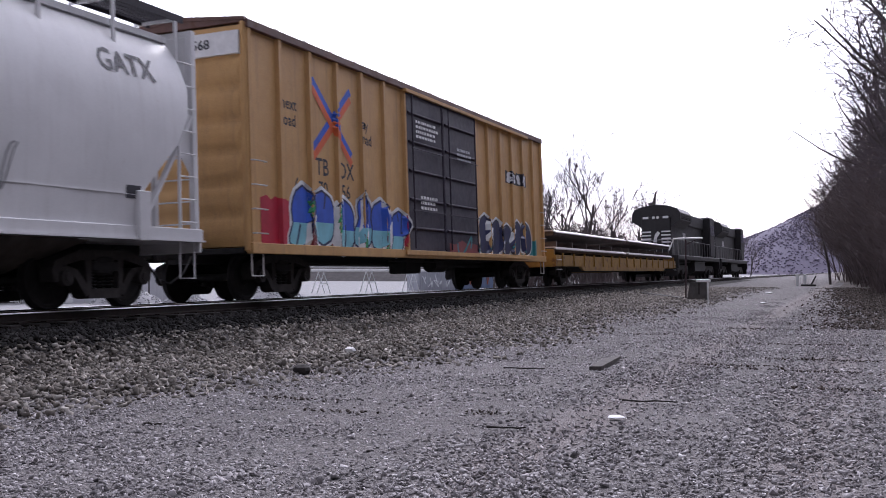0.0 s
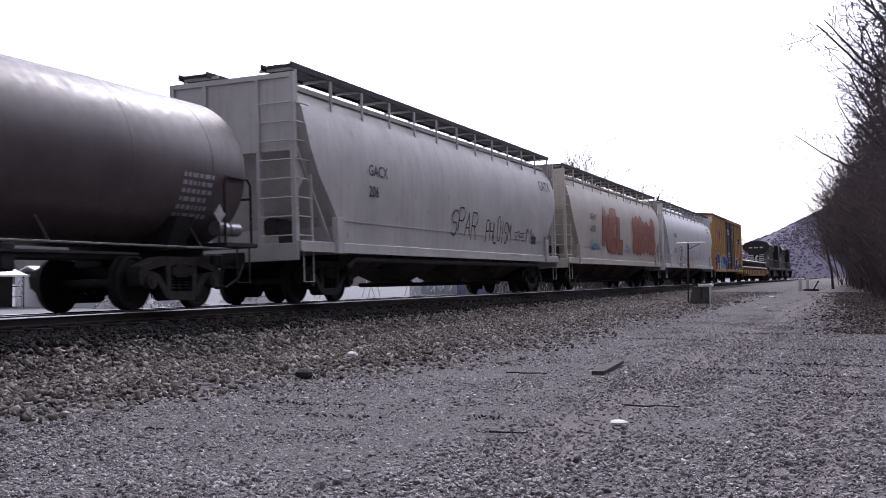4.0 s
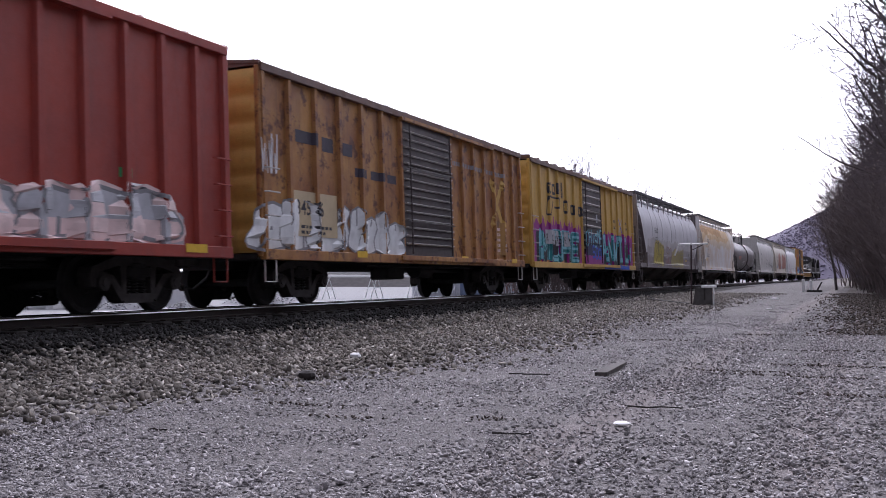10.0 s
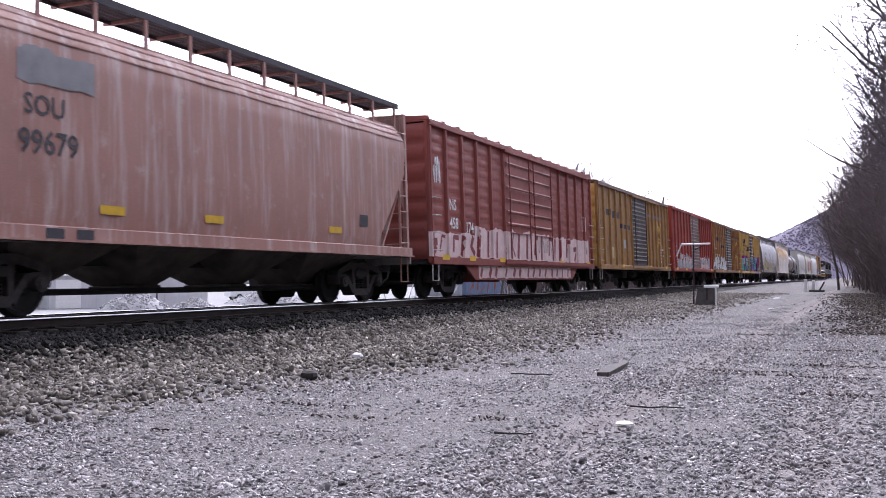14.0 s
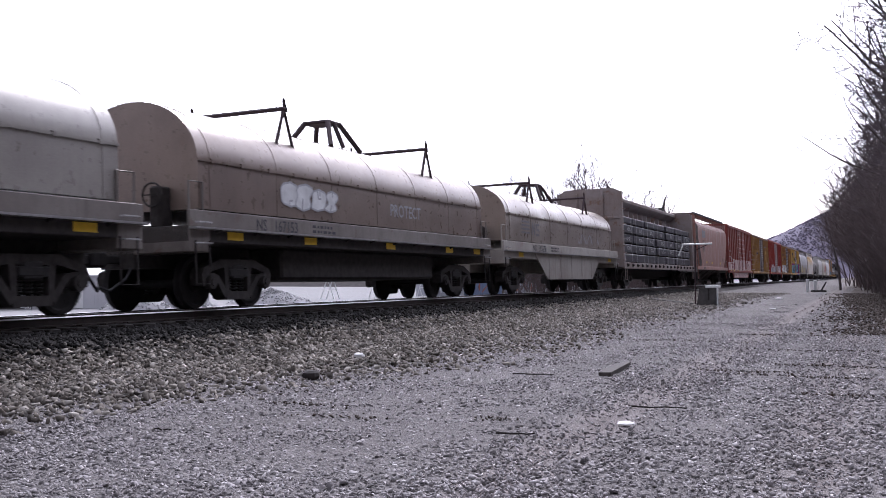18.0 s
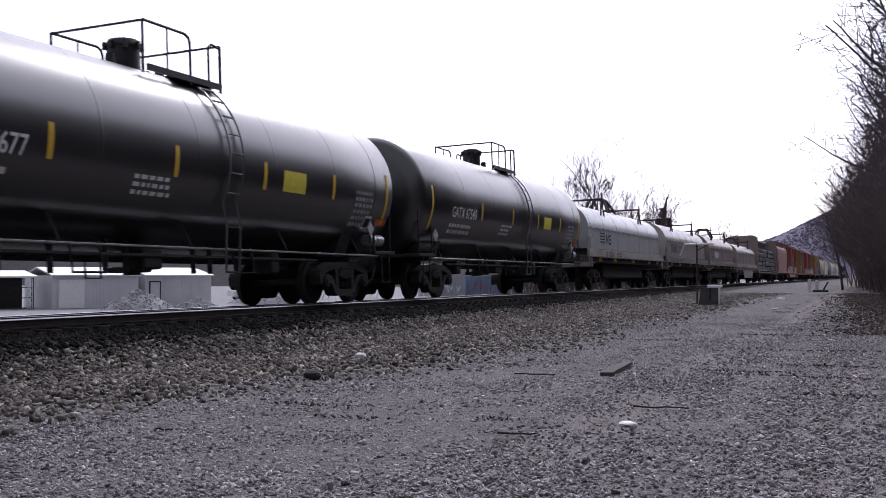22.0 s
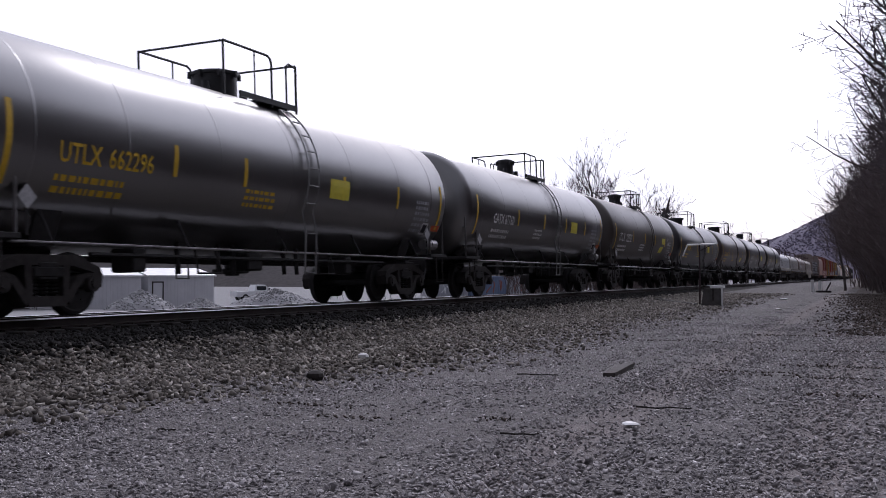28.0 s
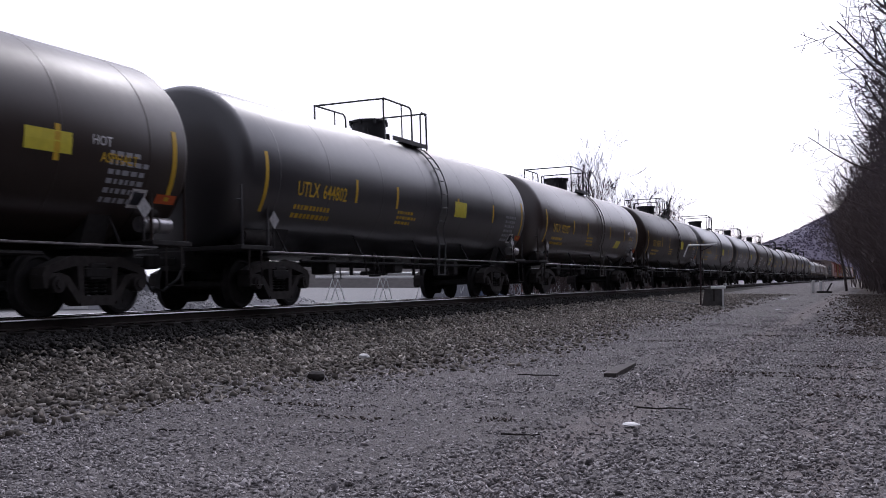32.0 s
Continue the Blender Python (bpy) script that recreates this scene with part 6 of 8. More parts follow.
patch(car, 5.4, 6.0, 1.72, 1.98, sf, WHITE, "placard", "white framed notice")
patch(car, 5.45, 5.95, 1.76, 1.94, sf, DARKTXT, "placard", "", 0.009)
patch(car, 5.3, 5.6, 2.05, 2.2, sf, SPRAY["green"], "placard", "small green notice")
text_bars(car, -6.9, 1.4, 0.7, 0.4, 3, sf, WHITE, 24)
for y in (-7.4, -4.2, 1.9, 6.8):
    patch(car, y, y + 0.6, 0.94, 1.08, lambda a, b: 1.57, YELLOW, "reflector", "yellow reflector plate")

car, sf, L = boxcar("oxide-red boxcar with double doors and a pale sprayed band", *place(13), 4.62, OXIDE, [(-2.5, 0.05, OXIDE, 8), (0.05, 2.6, OXIDE, 8)], (5, 5), OXIDE, 0.6, 1.0, ribs_h=True, belly=0.55, rung=GREYW, ridge=WORNR, caps=0.07)
letters("NS", 0.42, -7.1, 2.35, sf, WHITE, car, "reporting_mark")
end_letters("458174", 0.3, -0.2, -L - 0.088, 4.2, WHITE, car, "car_number")
letters("458", 0.42, -7.1, 1.85, sf, WHITE, car, "car_number")
letters("174", 0.42, -5.9, 1.78, sf, WHITE, car, "car_number")
block_band(car, -8.6, -5.2, 1.07, 1.72, sf, "pink", "maroon", 25, 0.8)
block_band(car, -5.2, 7.9, 1.07, 1.95, sf, "pink", "maroon", 28, 0.85)
block_band(car, -5.0, 5.0, 0.50, 0.86, lambda a, b: 1.49, "pink", "maroon", 26, 0.75)
scrawl(car, 0.6, 2.3, 1.35, 1.8, 6, sf, "grey", 126, 0.03)
scrawl(car, -8.2, -7.7, 3.0, 3.7, 4, sf, "white", 27, 0.03)
scrawl(car, 6.9, 7.5, 2.3, 2.9, 6, sf, "pink", 28, 0.03)
for y in (-7.9, -5.9, -3.3, 0.4, 3.3, 7.2):
    patch(car, y, y + 0.5, 0.98, 1.12, lambda a, b: 1.57, YELLOW, "reflector", "yellow reflector plate")

# covered hoppers
HWHITE = paint("hopper_white", (0.76, 0.76, 0.77), (0.68, 0.68, 0.69), 0.10, (0.30, 0.20, 0.12), 0.2, (0.40, 0.37, 0.35), 0.42)
HDULL = paint("hopper_dull_white", (0.60, 0.585, 0.57), (0.50, 0.485, 0.47), 0.28, (0.36, 0.25, 0.15), 0.45, (0.30, 0.26, 0.22), 0.5)
GRIMEF = plain("brown_road_film", (0.26, 0.225, 0.205), 0.75, 0, 0.3, 1.2)
FILMS = [plain("thin_road_film", (0.44, 0.42, 0.43), 0.7, 0, 0.2, 1.2), plain("road_film", (0.34, 0.31, 0.315), 0.75, 0, 0.25, 1.2), plain("thick_road_film", (0.24, 0.205, 0.205), 0.8, 0, 0.3, 1.2)]
RUNOFF = [plain("thin_rust_film", (0.66, 0.55, 0.42), 0.7, 0, 0.15, 1.6), plain("rust_film", (0.62, 0.44, 0.24), 0.75, 0, 0.2, 1.6), plain("thick_rust_film", (0.46, 0.27, 0.11), 0.8, 0, 0.25, 1.6)]
HFRAME = paint("hopper_grimy_frame", (0.24, 0.215, 0.225), (0.18, 0.155, 0.16), 0.3, (0.13, 0.08, 0.06), 0.4, (0.10, 0.085, 0.085))
HBEIGE = paint("hopper_beige", (0.64, 0.59, 0.52), (0.55, 0.51, 0.45), 0.12, (0.32, 0.22, 0.12), 0.3, (0.26, 0.23, 0.2))
HSTAIN = paint("hopper_rust_stained", (0.76, 0.75, 0.76), (0.66, 0.55, 0.45), 0.32, (0.55, 0.30, 0.11), 0.3, (0.44, 0.30, 0.17))
HGREY = paint("hopper_grey", (0.58, 0.57, 0.60), (0.50, 0.49, 0.52), 0.08, (0.25, 0.2, 0.17), 0.25, (0.2, 0.19, 0.19))
HRED = paint("hopper_faded_red", (0.38, 0.20, 0.165), (0.33, 0.175, 0.145), 0.35, (0.46, 0.37, 0.33), 0.8, (0.60, 0.54, 0.52))
HENDG = paint("hopper_end_grey", (0.34, 0.33, 0.32), (0.26, 0.25, 0.25), 0.3)

car, sf, hl, ye = hopper("white covered hopper with grey scribbled tags", *place(3), HWHITE, pipe=False)
letters("GACX", 0.36, -7.02, 2.80, sf, DARKTXT, car, "reporting_mark")
letters("220", 0.36, -7.02, 2.33, sf, DARKTXT, car, "car_number")
text_bars(car, -7.05, 1.92, 1.1, 0.3, 2, sf, SPRAY["grey"], 40)
bubble(car, -5.7, -3.7, 1.1, 2.4, 1, sf, None, "maroon", 41, 0.05, 0.3, 0.9)
tag_text(car, "2", -4.9, 1.55, 0.7, 0.6, sf, "black", 0.09, 0.2, 41)
scrawl(car, -3.2, 0.2, 1.6, 2.3, 6, sf, "grey", 42, 0.022)
tag_text(car, "VTVA", -0.2, 1.55, 0.55, 0.65, sf, "black", 0.028, 0.3, 43)
scrawl(car, 2.2, 5.8, 1.6, 2.25, 8, sf, "grey", 142, 0.025)
scrawl(car, -4.3, 0.6, 1.2, 1.7, 5, sf, "maroon", 143, 0.04)
patch(car, -4.9, -4.5, 1.07, 1.2, sf, YELLOW, "reflector")
patch(car, -1.6, -1.2, 1.07, 1.2, sf, YELLOW, "reflector")
patch(car, 2.6, 3.0, 1.07, 1.2, sf, YELLOW, "reflector")
scrawl(car, -5.2, 0.0, 1.03, 1.3, 6, sf, "brick", 43, 0.06)
letters("GATX", 0.5, 7.35, 3.55, sf, SPRAY["black"], car, "sprayed_letters")
patch(car, 7.9, 8.25, 1.65, 1.85, sf, DARKTXT, "data_plate")

car, sf, hl, ye = hopper("beige covered hopper with two large brick-red sprayed tags", *place(4), HBEIGE, pipe=False)
fat_text(car, "NEL", -4.2, 1.85, 1.4, 1.35, sf, "brick", "maroon", 0.58, 0.1)
bubble(car, 2.0, 7.6, 1.5, 3.6, 7, sf, "brick", "maroon", 45, 0.045, -0.05, 1.5)
scrawl(car, -6.5, -4.6, 1.65, 2.05, 8, sf, "sky", 46, 0.035)
scrawl(car, -6.3, -5.0, 1.6, 1.9, 7, sf, "blue", 146, 0.03)
scrawl(car, 0.5, 1.6, 1.62, 2.0, 7, sf, "blue", 47, 0.03)
letters("NAHX", 0.36, -6.4, 2.85, sf, DARKTXT, car, "reporting_mark")
letters("60780", 0.36, -6.4, 2.35, sf, DARKTXT, car, "car_number")
letters("2011", 0.22, 4.9, 1.04, sf, SPRAY["grey"], car, "sprayed_letters", lift=0.04)

car, sf, hl, ye = hopper("dull white covered hopper with black scribbles and an unloading pipe", *place(5), HDULL, pipe=True)
letters("GACX", 0.36, -6.4, 2.80, sf, DARKTXT, car, "reporting_mark")
letters("206", 0.36, -6.4, 2.32, sf, DARKTXT, car, "car_number")
tag_text(car, "SPAR", -1.35, 1.65, 0.52, 0.75, sf, "black", 0.045, 0.25, 48)
tag_text(car, "PHLOISM", 1.5, 1.6, 0.34, 0.65, sf, "black", 0.045, 0.15, 49)
tag_text(car, "5995", 4.3, 1.68, 0.26, 0.25, sf, "black", 0.03, 0.1, 50)
scrawl(car, 5.5, 6.7, 1.62, 2.1, 4, sf, "black", 51, 0.035)
scrawl(car, 7.5, 8.5, 1.7, 2.0, 5, sf, "black", 52, 0.03)
letters("GATX", 0.5, 7.35, 3.5, sf, SPRAY["black"], car, "sprayed_letters")
patch(car, 6.1, 6.6, 1.6, 1.85, sf, DARKTXT, "data_plate")

car, sf, hl, ye = hopper("white covered hopper streaked with orange rust", *place(7), HSTAIN, pipe=True)
for i, (y1, z) in enumerate(((6.6, 2.75), (5.5, 3.2), (1.5, 3.6))):
    run_off(car, -ye(3.6) + 0.05, y1, z, 4.15, sf, 90 + i, RUNOFF[i], 0.002 + 0.0015 * i)
letters("GACX", 0.38, -6.9, 2.92, sf, DARKTXT, car, "reporting_mark")
letters("107", 0.38, -6.9, 2.40, sf, DARKTXT, car, "car_number")
text_bars(car, -6.9, 1.95, 1.1, 0.28, 2, sf, SPRAY["grey"], 51)
patch(car, -7.25, -6.8, 1.66, 1.86, sf, YELLOW, "placard", "orange-yellow square")
patch(car, 7.6, 7.9, 1.6, 1.85, sf, DARKTXT, "data_plate")
for y in (-5.4, 0.5, 5.6):
    patch(car, y, y + 0.6, 1.08, 1.18, sf, YELLOW, "reflector")

car, sf, hl, ye = hopper("grey ribbed covered hopper with yellow sprayed letters", *place(8), HGREY, HFRAME, ribbed=True, frame_skin=HFRAME)
for i, z in enumerate((2.5, 2.1, 1.65)):
    film_(car, -ye(1.8) + 0.1, ye(1.8) - 0.1, 1.25, z, sf, 70 + 3 * i, FILMS[i], 0.002 + 0.0015 * i)
letters("GACX", 0.38, -5.95, 2.86, sf, DARKTXT, car, "reporting_mark")
letters("10757", 0.38, -5.95, 2.36, sf, DARKTXT, car, "car_number")
bubble(car, -5.9, -3.3, 1.06, 2.4, 4, sf, "yellow", "black", 52, 0.045, 0.15, 1.3, "yellow")
bubble(car, -0.6, 3.3, 1.06, 2.15, 6, sf, "mustard", "grey", 53, 0.035, 0.1, 1.3, "mustard")
bubble(car, -2.5, -0.9, 1.2, 2.25, 2, sf, None, "maroon", 54, 0.04, 0.1, 1.1)
scrawl(car, 5.0, 7.4, 1.5, 1.95, 5, sf, "black", 55, 0.05)
for yy in (4.2, 6.1, 7.9):
    patch(car, yy, yy + 0.55, 1.45, 1.58, sf, YELLOW, "reflector")
letters("GATX", 0.5, 7.2, 3.55, sf, SPRAY["white"], car, "sprayed_letters")

car, sf, hl, ye = hopper("faded red covered hopper with pale chalky streaks", *place(14), HRED, HENDG, boxy=True)
letters("SOU", 0.4, -5.3, 2.72, sf, DARKTXT, car, "reporting_mark")
letters("99679", 0.46, -5.4, 2.2, sf, DARKTXT, car, "car_number")
cloud(car, -5.4, -3.9, 3.15, 3.6, sf, "grey", 29)
for y in (-3.8, -1.2, 3.2):
    patch(car, y, y + 0.55, 1.45, 1.58, sf, YELLOW, "reflector")
for y in (-4.9, -4.3):
    patch(car, y, y + 0.35, 1.06, 1.2, sf, DARKTXT, "data_plate")
patch(car, 4.6, 5.0, 1.65, 1.9, sf, DARKTXT, "data_plate")

# tank cars
def tank_paint(name, c, d, rough, rust=0.08, ior=1.6):
    return paint(name, c, d, rust, (0.03, 0.023, 0.02), 0.14, (0.026, 0.022, 0.021), rough, bump=0.003, ior=ior, uneven=0.25)


TOLD = paint("tank_old_brown", (0.13, 0.105, 0.105), (0.09, 0.072, 0.075), 0.25, (0.08, 0.05, 0.04), 0.4, (0.06, 0.048, 0.045), 0.42)
TBLK = tank_paint("tank_gloss_black", (0.005, 0.0046, 0.006), (0.007, 0.0064, 0.008), 0.29, 0.03, 2.0)
TBRN = tank_paint("tank_brown_black", (0.024, 0.0145, 0.0108), (0.031, 0.019, 0.0142), 0.40, 0.06, 1.45)
TSHN = tank_paint("tank_polished_brown_black", (0.014, 0.0115, 0.0125), (0.02, 0.0165, 0.0175), 0.31, 0.03, 3.0)
TBRZ = tank_paint("tank_bronze_black", (0.038, 0.0235, 0.0185), (0.048, 0.030, 0.024), 0.34, 0.06, 2.2)
TTAN = tank_paint("tank_faded_brown", (0.036, 0.026, 0.020), (0.046, 0.034, 0.027), 0.42, 0.08, 1.9)
TGRY = tank_paint("tank_grey_black", (0.018, 0.0172, 0.0215), (0.024, 0.023, 0.028), 0.37, 0.03, 2.0)

car, sf, L = tank_car("old dusty purple-brown tank car with a dark band", *place(6), TOLD, 60, R=1.40, zc=2.45, old=True)
part("dark_band", M().loft([[((1.41 + d) * math.sin(a), y, 2.45 + (1.41 + d) * math.cos(a)) for a in (2 * math.pi * k / 36 for k in range(36))] for y, d in ((1.6, 0), (1.62, 0.02), (2.15, 0.02), (2.17, 0))], caps=False), GRIME_L, car, "dark jacket band")
patch(car, -5.5, -3.6, 2.1, 2.4, sf, SPRAY["brick"], "faded_lettering", "faded rusty lettering patch")


def placards(car, sf, L, lemon, skew=0.0, orange=True, low=False):
    z = 1.82 if low else 2.16
    patch(car, lemon, lemon + 0.85, z, z + (0.3 if low else 0.4), sf, LEMON, "placard", "yellow warning placard", 0.006, skew)
    patch(car, L - 1.55, L - 1.2, 1.62, 1.9, sf, WHITE, "data_plate", "small white framed plate")
    patch(car, L - 1.5, L - 1.25, 1.67, 1.85, sf, DARKTXT, "data_plate", "", 0.010)
    if orange:
        patch(car, L - 0.95, L - 0.45, 1.72, 1.86, sf, ORANGE, "placard", "orange warning strip")


def head_marks(car, L, R, zc, mat_, seed):
    """Rows of small writing on the near tank head."""
    rnd = random.Random(seed)
    m = M()
    for i, z in enumerate((zc + 0.55, zc + 0.35, zc + 0.2, zc + 0.05)):
        x = -0.75
        while x < (-0.1 if i else 0.2):
            w = rnd.uniform(0.06, 0.16)
            h = 0.13 if i == 0 else 0.06
            q = []
            for a, b in ((x, z), (x + w, z), (x + w, z + h), (x, z + h)):
                rr = math.hypot(a, b - 2.565) / 1.6
                q.append((a, -L + float(np.interp(rr, [0, 0.45, 0.74, 0.91, 1], [0, 0.04, 0.12, 0.21, 0.42])) - 0.012, b))
            m.add(q, [(0, 1, 2, 3)])
            x += w + 0.04
    tagged(part("head_lettering", m, mat_, car, "stencilled writing on the tank head", smooth=False), kind="stuff")


for k, skin, lab, mk, num, tx, lem in (
        (20, TBLK, "glossy black tank car with white lettering", "GATX", "67540", WHITE, 2.7),
        (21, TBLK, "glossy black tank car with white lettering", "GATX", "67677", WHITE, 2.7),
        (22, TBRZ, "brownish black tank car with yellow lettering", "UTLX", "861883", YELLOW, 3.2),
        (23, TGRY, "dull grey-black tank car with yellow lettering", "UTLX", "662294", YELLOW, 2.5),
        (24, TTAN, "faded brown tank car with large white numerals", "UTLX", "222531", WHITE, 3.1),
        (25, TSHN, "glossy black tank car with white lettering", "GATX", "67760", WHITE, 2.7),
        (26, TSHN, "shiny black tank car with yellow lettering", "UTLX", "662296", YELLOW, 1.46),
        (27, TBRN, "brownish black tank car with yellow lettering", "UTLX", "674397", YELLOW, 1.7),
        (28, TBRZ, "brown-black tank car with orange-yellow lettering", "UTLX", "952027", YELLOW, 3.0),
        (29, TGRY, "dull grey-black tank car with faded yellow lettering", "UTLX", "644802", YELLOW, 1.9),
        (30, TBRN, "brown-black asphalt tank car with a yellow placard", "UTLX", "661204", YELLOW, 1.8)):
    car, sf, L = tank_car(lab, *place(k), skin, 100 + k, mark=None, txt=tx, crest={26: -0.1, 28: -0.2}.get(k, 0.25), sag=0.2 if k == 23 else 0.0)
    big = k == 24
    ys = -6.29 if tx is YELLOW else -5.71
    if big:
        ys = -6.1
    letters(mk, 0.40 if not big else 0.5, ys, 2.14, sf, tx, car, "reporting_mark", wide=0.86)
    letters(num, 0.40 if not big else 0.5, ys + (1.02 if not big else 1.35), 2.14, sf, tx, car, "car_number", wide=0.86)
    text_bars(car, ys, 1.72, 1.7, 0.32, 2, sf, tx, k)
    placards(car, sf, L, lem, 0.25 if k in (22, 28, 24) else 0.0, k not in (22,), k in (22, 28, 24))
    head_marks(car, L, 1.5, 2.6, tx, k)
    if k in (24, 27, 28, 30):
        letters("HOT", 0.2, L - 2.6, 2.45, sf, WHITE, car)
        letters("ASPHALT", 0.2, L - 2.4, 2.22, sf, WHITE if k == 24 else YELLOW, car)
    if k in (24, 30):
        patch(car, L - 3.9, L - 3.0, 2.25, 2.55, sf, LEMON, "placard", "yellow warning placard")

# bulkhead flat car with wrapped lumber
CBEAM = paint("car_grey_rusted", (0.33, 0.29, 0.28), (0.25, 0.195, 0.175), 0.48, (0.20, 0.11, 0.07), 0.5, (0.2, 0.16, 0.14))
WRAP = plain("dark_wrapped_lumber", (0.045, 0.042, 0.055), 0.45, 0, 0.5, 3.0)
STRAP = plain("pale_strap", (0.5, 0.5, 0.52), 0.4, 0.3)


def bulkhead_flat(rear, front):
    car, hl = new_car("bulkhead_flat_car", "grey centre-beam flat car with rusted bulkheads", "flat car", rear, front, "freight train")
    L = hl - 0.65
    part("deck", M().box(-1.45, 1.45, -L, L, 1.0, 1.18, 0.01), CBEAM, car)
    part("centre_sill", M().box(-0.4, 0.4, -L, L, 0.6, 1.0).prism([(-L * 0.6, 1.0), (-L * 0.45, 0.45), (L * 0.45, 0.45), (L * 0.6, 1.0)], -0.3, 0.3, "x"), GRIME, car)
    for s in (1, -1):
        part("side_sill", M().box(min(s * 1.42, s * 1.52), max(s * 1.42, s * 1.52), -L, L, 0.92, 1.2, 0.01), CBEAM, car)
        w = M().tube([(s * 1.53, -0.09, 1.08), (s * 1.53, 0.09, 1.08)], 0.075, 8).mesh("strap_winch", GRIME_L)
        for i in range(18):
            part("strap_winch", w, None, car, "", (0, -L + 0.6 + (2 * L - 1.2) * i / 17, 0))
    for k in (1, -1):
        y0, y1 = sorted((k * L, k * (L - 0.22)))
        part("bulkhead", M().prism([(-1.5, 1.1), (1.5, 1.1), (1.5, 4.42), (1.1, 4.62), (-1.1, 4.62), (-1.5, 4.42)], y0, y1, "y"), CBEAM, car, "rust-streaked end bulkhead")
        for x in (-1.46, -0.6, 0.6, 1.46):
            part("bulkhead_stiffener", M().box(x - 0.05, x + 0.05, min(k * L, k * (L + 0.1)), max(k * L, k * (L + 0.1)), 1.0, 4.4, 0.01), CBEAM, car)
        for z in (2.0, 3.2):
            part("bulkhead_rail", M().box(-1.5, 1.5, min(k * L, k * (L + 0.08)), max(k * L, k * (L + 0.08)), z, z + 0.11, 0.01), CBEAM, car)
        ladder(car, 1.5, k * (L - 0.1), 1.2, 4.2, 0.34, 9, CBEAM)
        stirrup(car, 1.5, k * (L - 0.4), 0.42, 1.0, CBEAM)
        bogie(car, k * (hl - 2.7))
    part("top_chord", M().box(-0.5, 0.5, -L, L, 4.3, 4.5, 0.03).prism([(-0.5, 4.3), (0.5, 4.3), (0.12, 4.05), (-0.12, 4.05)], -L, L, "y"), CBEAM, car)
    posts = M()
    for i in range(17):
        y = -L + 0.4 + (2 * L - 0.8) * i / 16
        posts.box(-0.14, 0.14, y - 0.09, y + 0.09, 1.18, 4.1)
    part("beam_posts", posts, CBEAM, car, "centre beam posts")
    c = (rear + front) / 2
    rnd = random.Random(77)
    n = 7
    for s in (1, -1):
        for j in range(n):
            y = -L + 0.25 + (2 * L - 0.5) * (j + 0.5) / n
            ln = (2 * L - 0.5) / n - 0.12
            z = 1.18
            for tier in range(5):
                h = 0.44 if tier < 4 else 0.36
                b = thing("lumber_bundle", "dark plastic-wrapped bundle of sawn lumber", "lumber bundle", "wrapped lumber load")
                dx = rnd.uniform(-0.05, 0.03)
                off = rnd.uniform(-0.05, 0.05)
                xs = sorted((s * 0.22, s * (1.36 + dx)))
                part("wrap", M().box(xs[0], xs[1], -ln / 2, ln / 2, 0.07, h, 0.025), WRAP, b)
                part("bearer", M().box(xs[0], xs[1], -ln / 2 + 0.4, -ln / 2 + 0.5, 0, 0.07).box(xs[0], xs[1], ln / 2 - 0.5, ln / 2 - 0.4, 0, 0.07), TIE, b)
                q = s * (1.363 + dx)
                mm = M()
                for yy in (-ln * 0.3, ln * 0.3):
                    mm.box(min(q, q + s * 0.006), max(q, q + s * 0.006), yy - 0.02, yy + 0.02, 0.07, h)
                part("strap", mm, STRAP, b)
                if s > 0 and tier in (1, 2, 3):
                    letters("K-7 IG", 0.24, -0.1, 0.17, lambda a, bb, q=q: q, WHITE, b, "lettering", lift=0.004)
                RIDERS.append((b, c + y + off, 0.0, z + 0.002))
                z += h + 0.012
    return car


bulkhead_flat(*place(15))

# coil cars
CTAN = paint("hood_tan", (0.32, 0.275, 0.24), (0.25, 0.21, 0.18), 0.15, (0.22, 0.13, 0.09), 0.35, (0.2, 0.16, 0.13), 0.3, 0.2)
CBRN = paint("hood_brown", (0.26, 0.205, 0.175), (0.20, 0.155, 0.135), 0.2, (0.16, 0.09, 0.07), 0.4, (0.15, 0.11, 0.09), 0.3, 0.2)
CGRY = paint("hood_grey", (0.38, 0.36, 0.335), (0.31, 0.29, 0.27), 0.08, (0.2, 0.16, 0.13), 0.3, (0.18, 0.17, 0.16), 0.3, 0.15)
CWHT = paint("hood_white", (0.52, 0.53, 0.54), (0.46, 0.47, 0.48), 0.06, (0.25, 0.2, 0.17), 0.25, (0.25, 0.24, 0.23), 0.3, 0.1)
CSILD = paint("sill_dirty", (0.21, 0.19, 0.175), (0.14, 0.12, 0.11), 0.35, (0.12, 0.075, 0.055), 0.6, (0.08, 0.065, 0.055))
CSIL = paint("sill_pale", (0.40, 0.38, 0.35), (0.30, 0.27, 0.24), 0.3, (0.2, 0.12, 0.08), 0.5, (0.14, 0.12, 0.1))
